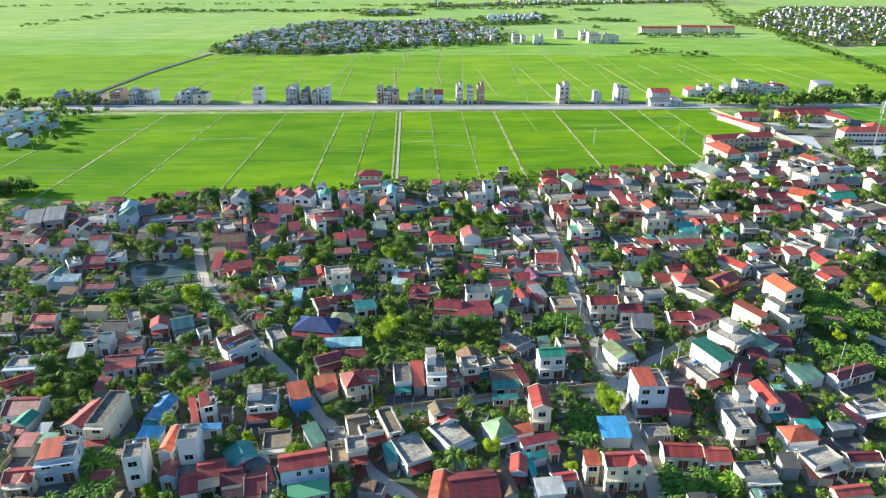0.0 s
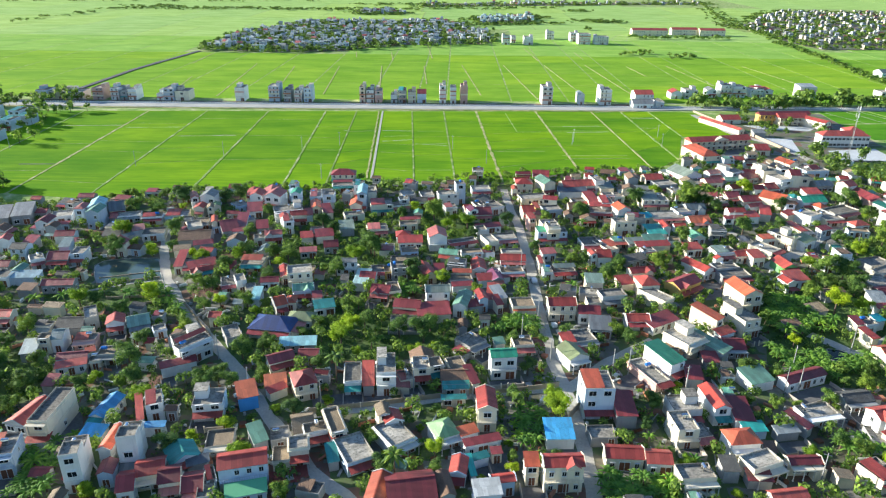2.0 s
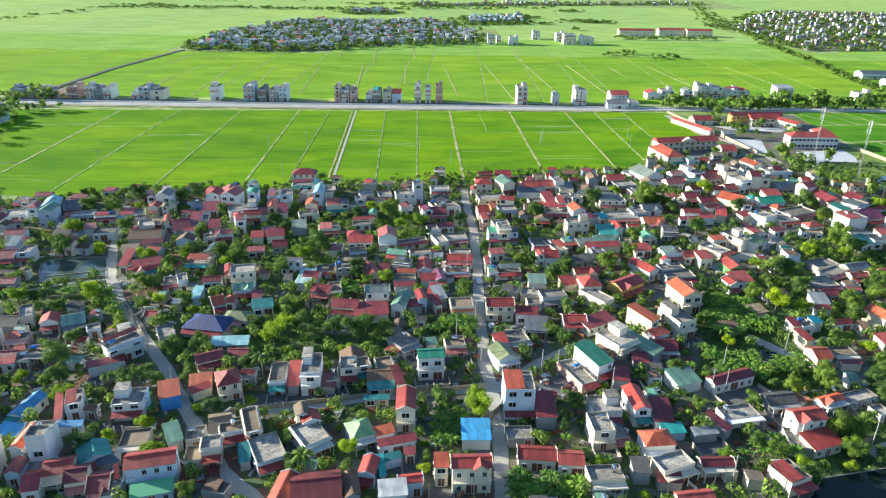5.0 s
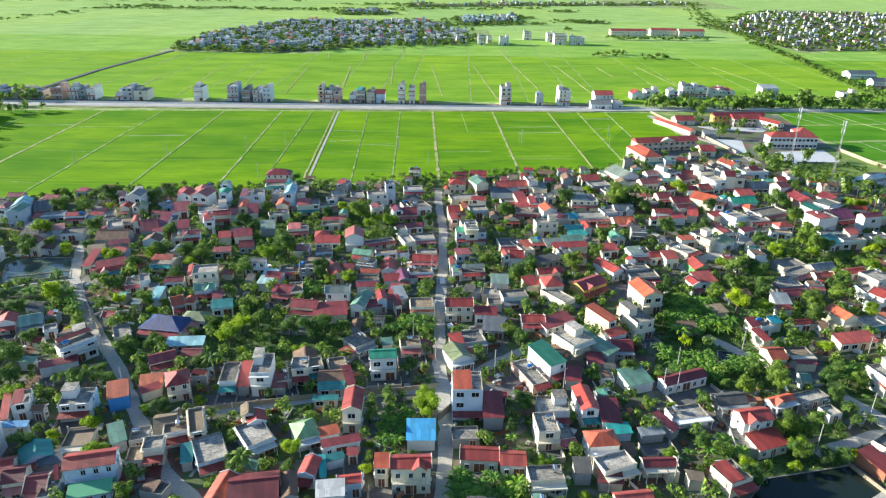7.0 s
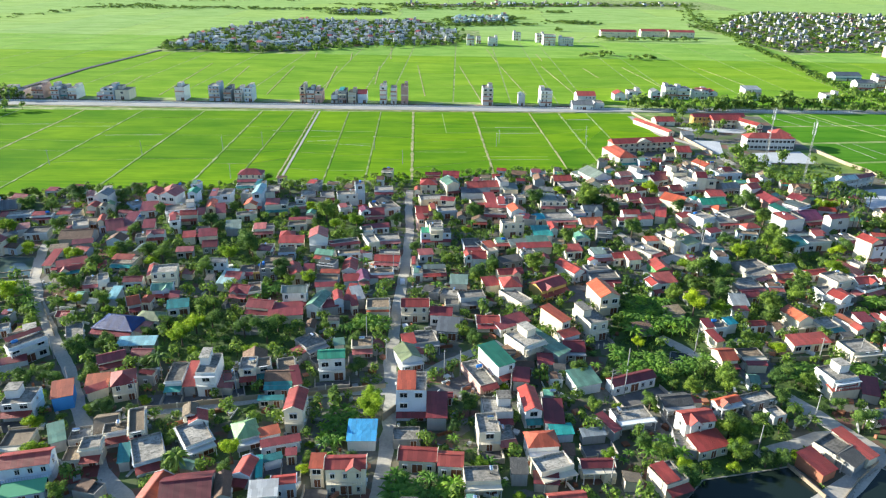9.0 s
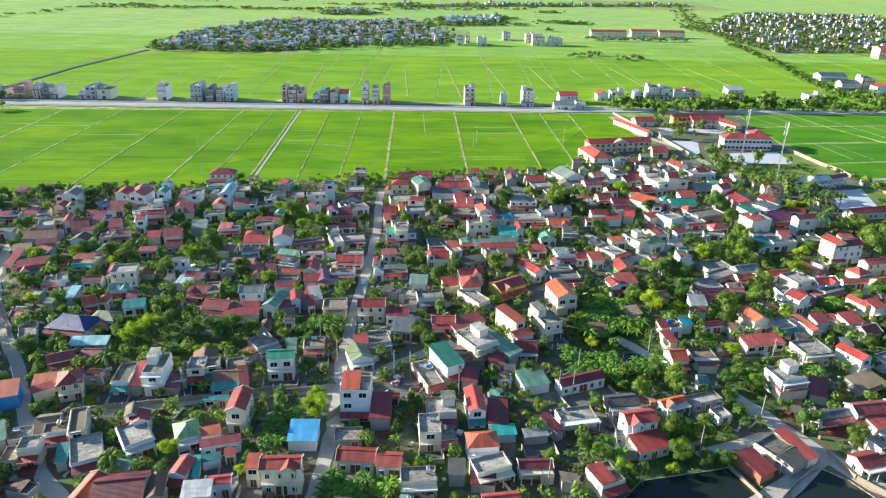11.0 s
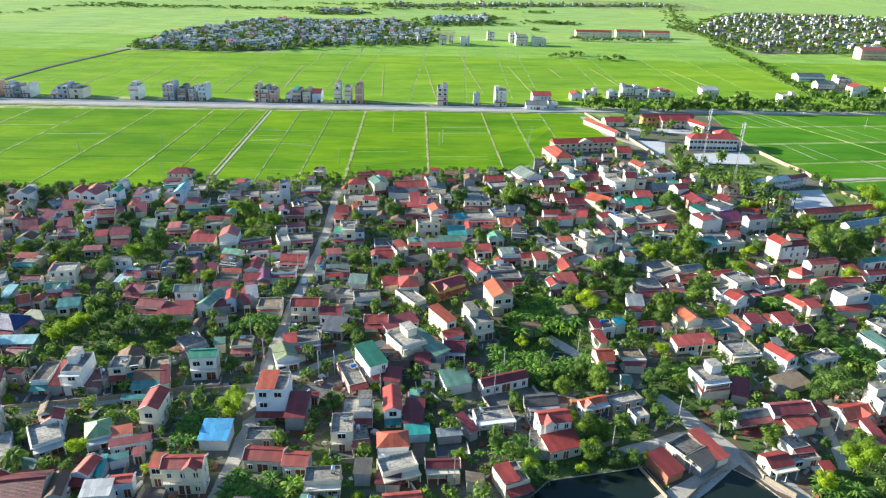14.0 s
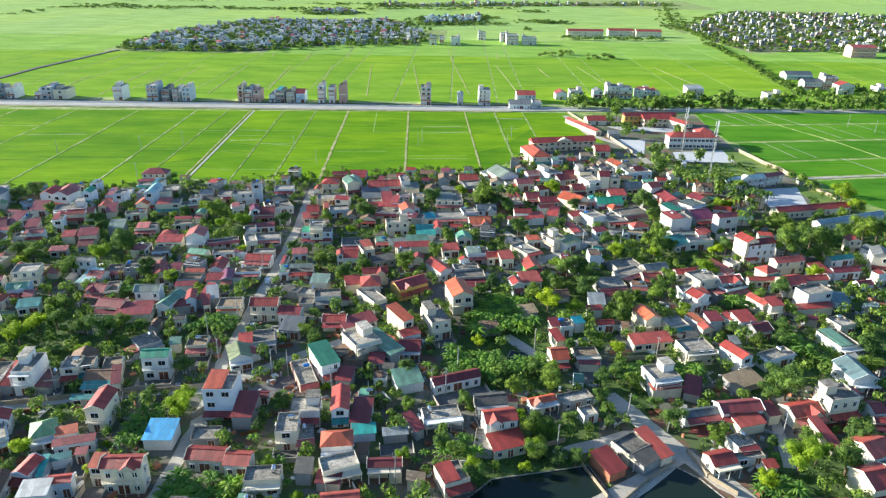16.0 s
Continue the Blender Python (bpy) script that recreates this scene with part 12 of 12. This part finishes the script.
def car(x, y, yaw, paint, label):
    top = tagged(new("car"), label, "car")
    top.matrix_basis = pose(x, y, 0.12, 0, 0, yaw)
    s = Shape()
    prof = [(-2.1, 0.35), (2.1, 0.35), (2.15, 0.75), (1.3, 0.92), (0.75, 1.42), (-1.25, 1.45), (-1.95, 0.95), (-2.15, 0.8)]
    n = len(prof)
    v = [(px, -0.85, pz) for px, pz in prof] + [(px, 0.85, pz) for px, pz in prof]
    s.add(v, [tuple(range(n)), tuple(range(2 * n - 1, n - 1, -1))] + [(n + k, n + (k + 1) % n, (k + 1) % n, k) for k in range(n)])
    obj("body", s.mesh("body", paint), top)
    for sg in (-1, 1):
        obj("side_window", Shape().prism([(-1.3, sg * 0.855), (0.85, sg * 0.855), (0.85, sg * 0.87), (-1.3, sg * 0.87)][:: sg], 0.98, 1.34).mesh("side_window", GLASS), top)
        for px in (-1.3, 1.35):
            w = Shape()
            k = 12
            ring = [(px + 0.33 * math.cos(a * 0.5236), 0.33 + 0.33 * math.sin(a * 0.5236)) for a in range(k)]
            vv = [(a, sg * 0.72, b) for a, b in ring] + [(a, sg * 0.9, b) for a, b in ring]
            w.add(vv, [(i, (i + 1) % k, k + (i + 1) % k, k + i) for i in range(k)] + [tuple(range(k)), tuple(range(2 * k - 1, k - 1, -1))])
            obj("wheel", w.mesh("wheel", RUBBER), top)
    obj("windscreen", Shape().add([(1.3, -0.7, 0.95), (1.3, 0.7, 0.95), (0.78, 0.65, 1.42), (0.78, -0.65, 1.42)], [(0, 1, 2, 3)]).mesh("windscreen", GLASS), top)


RUBBER, _nt, _p = mat_base("tyre_rubber", 0.9)
_p.inputs["Base Color"].default_value = (0.02, 0.02, 0.02, 1)
PAINT, _nt, _p = mat_base("white_car_paint", 0.3)
_p.inputs["Base Color"].default_value = (0.8, 0.8, 0.8, 1)
for x, y, yaw in CARS:
    car(x, y, yaw, PAINT, "small white car parked on the concrete lane")

# pots, crates, brick piles and water jars scattered about the yards
clutter_rng = random.Random(58)
clutter = Shape()
clutter_rng.shuffle(cells)
placed = 0
for i, j in cells:
    if placed >= 1700 or j > 190:
        continue
    if garden[j, i] or taken[j, i] or verge[j, i] and clutter_rng.random() < 0.6:
        continue
    placed += 1
    px, py, slot = i + CX0 + clutter_rng.random(), j + CY0 + clutter_rng.random(), clutter_rng.choice((0, 0, 1, 2, 3, 4))
    a = clutter_rng.uniform(0, 3.1)
    ca, sa = math.cos(a), math.sin(a)
    lw, lh = clutter_rng.choice(((0.3, 0.25), (0.5, 0.4), (1.2, 0.3), (0.8, 0.8), (2.2, 0.12))), clutter_rng.uniform(0.35, 1.1)
    if slot == 3:
        clutter.tube(px, py, 0, lh, 0.35, 0.45, 7, slot)
        continue
    ring = [(px + ca * u * lw[0] - sa * w * lw[1], py + sa * u * lw[0] + ca * w * lw[1]) for u, w in ((-1, -1), (1, -1), (1, 1), (-1, 1))]
    clutter.prism(ring, 0, lh, slot)
tagged(new("yard_clutter", clutter.mesh("yard_clutter", WALL["g"], WALL["o"], WOOD, ROOF["brown"], WALL["w"])), "pots, crates, brick piles and low walls in yards", "clutter", "", "stuff")
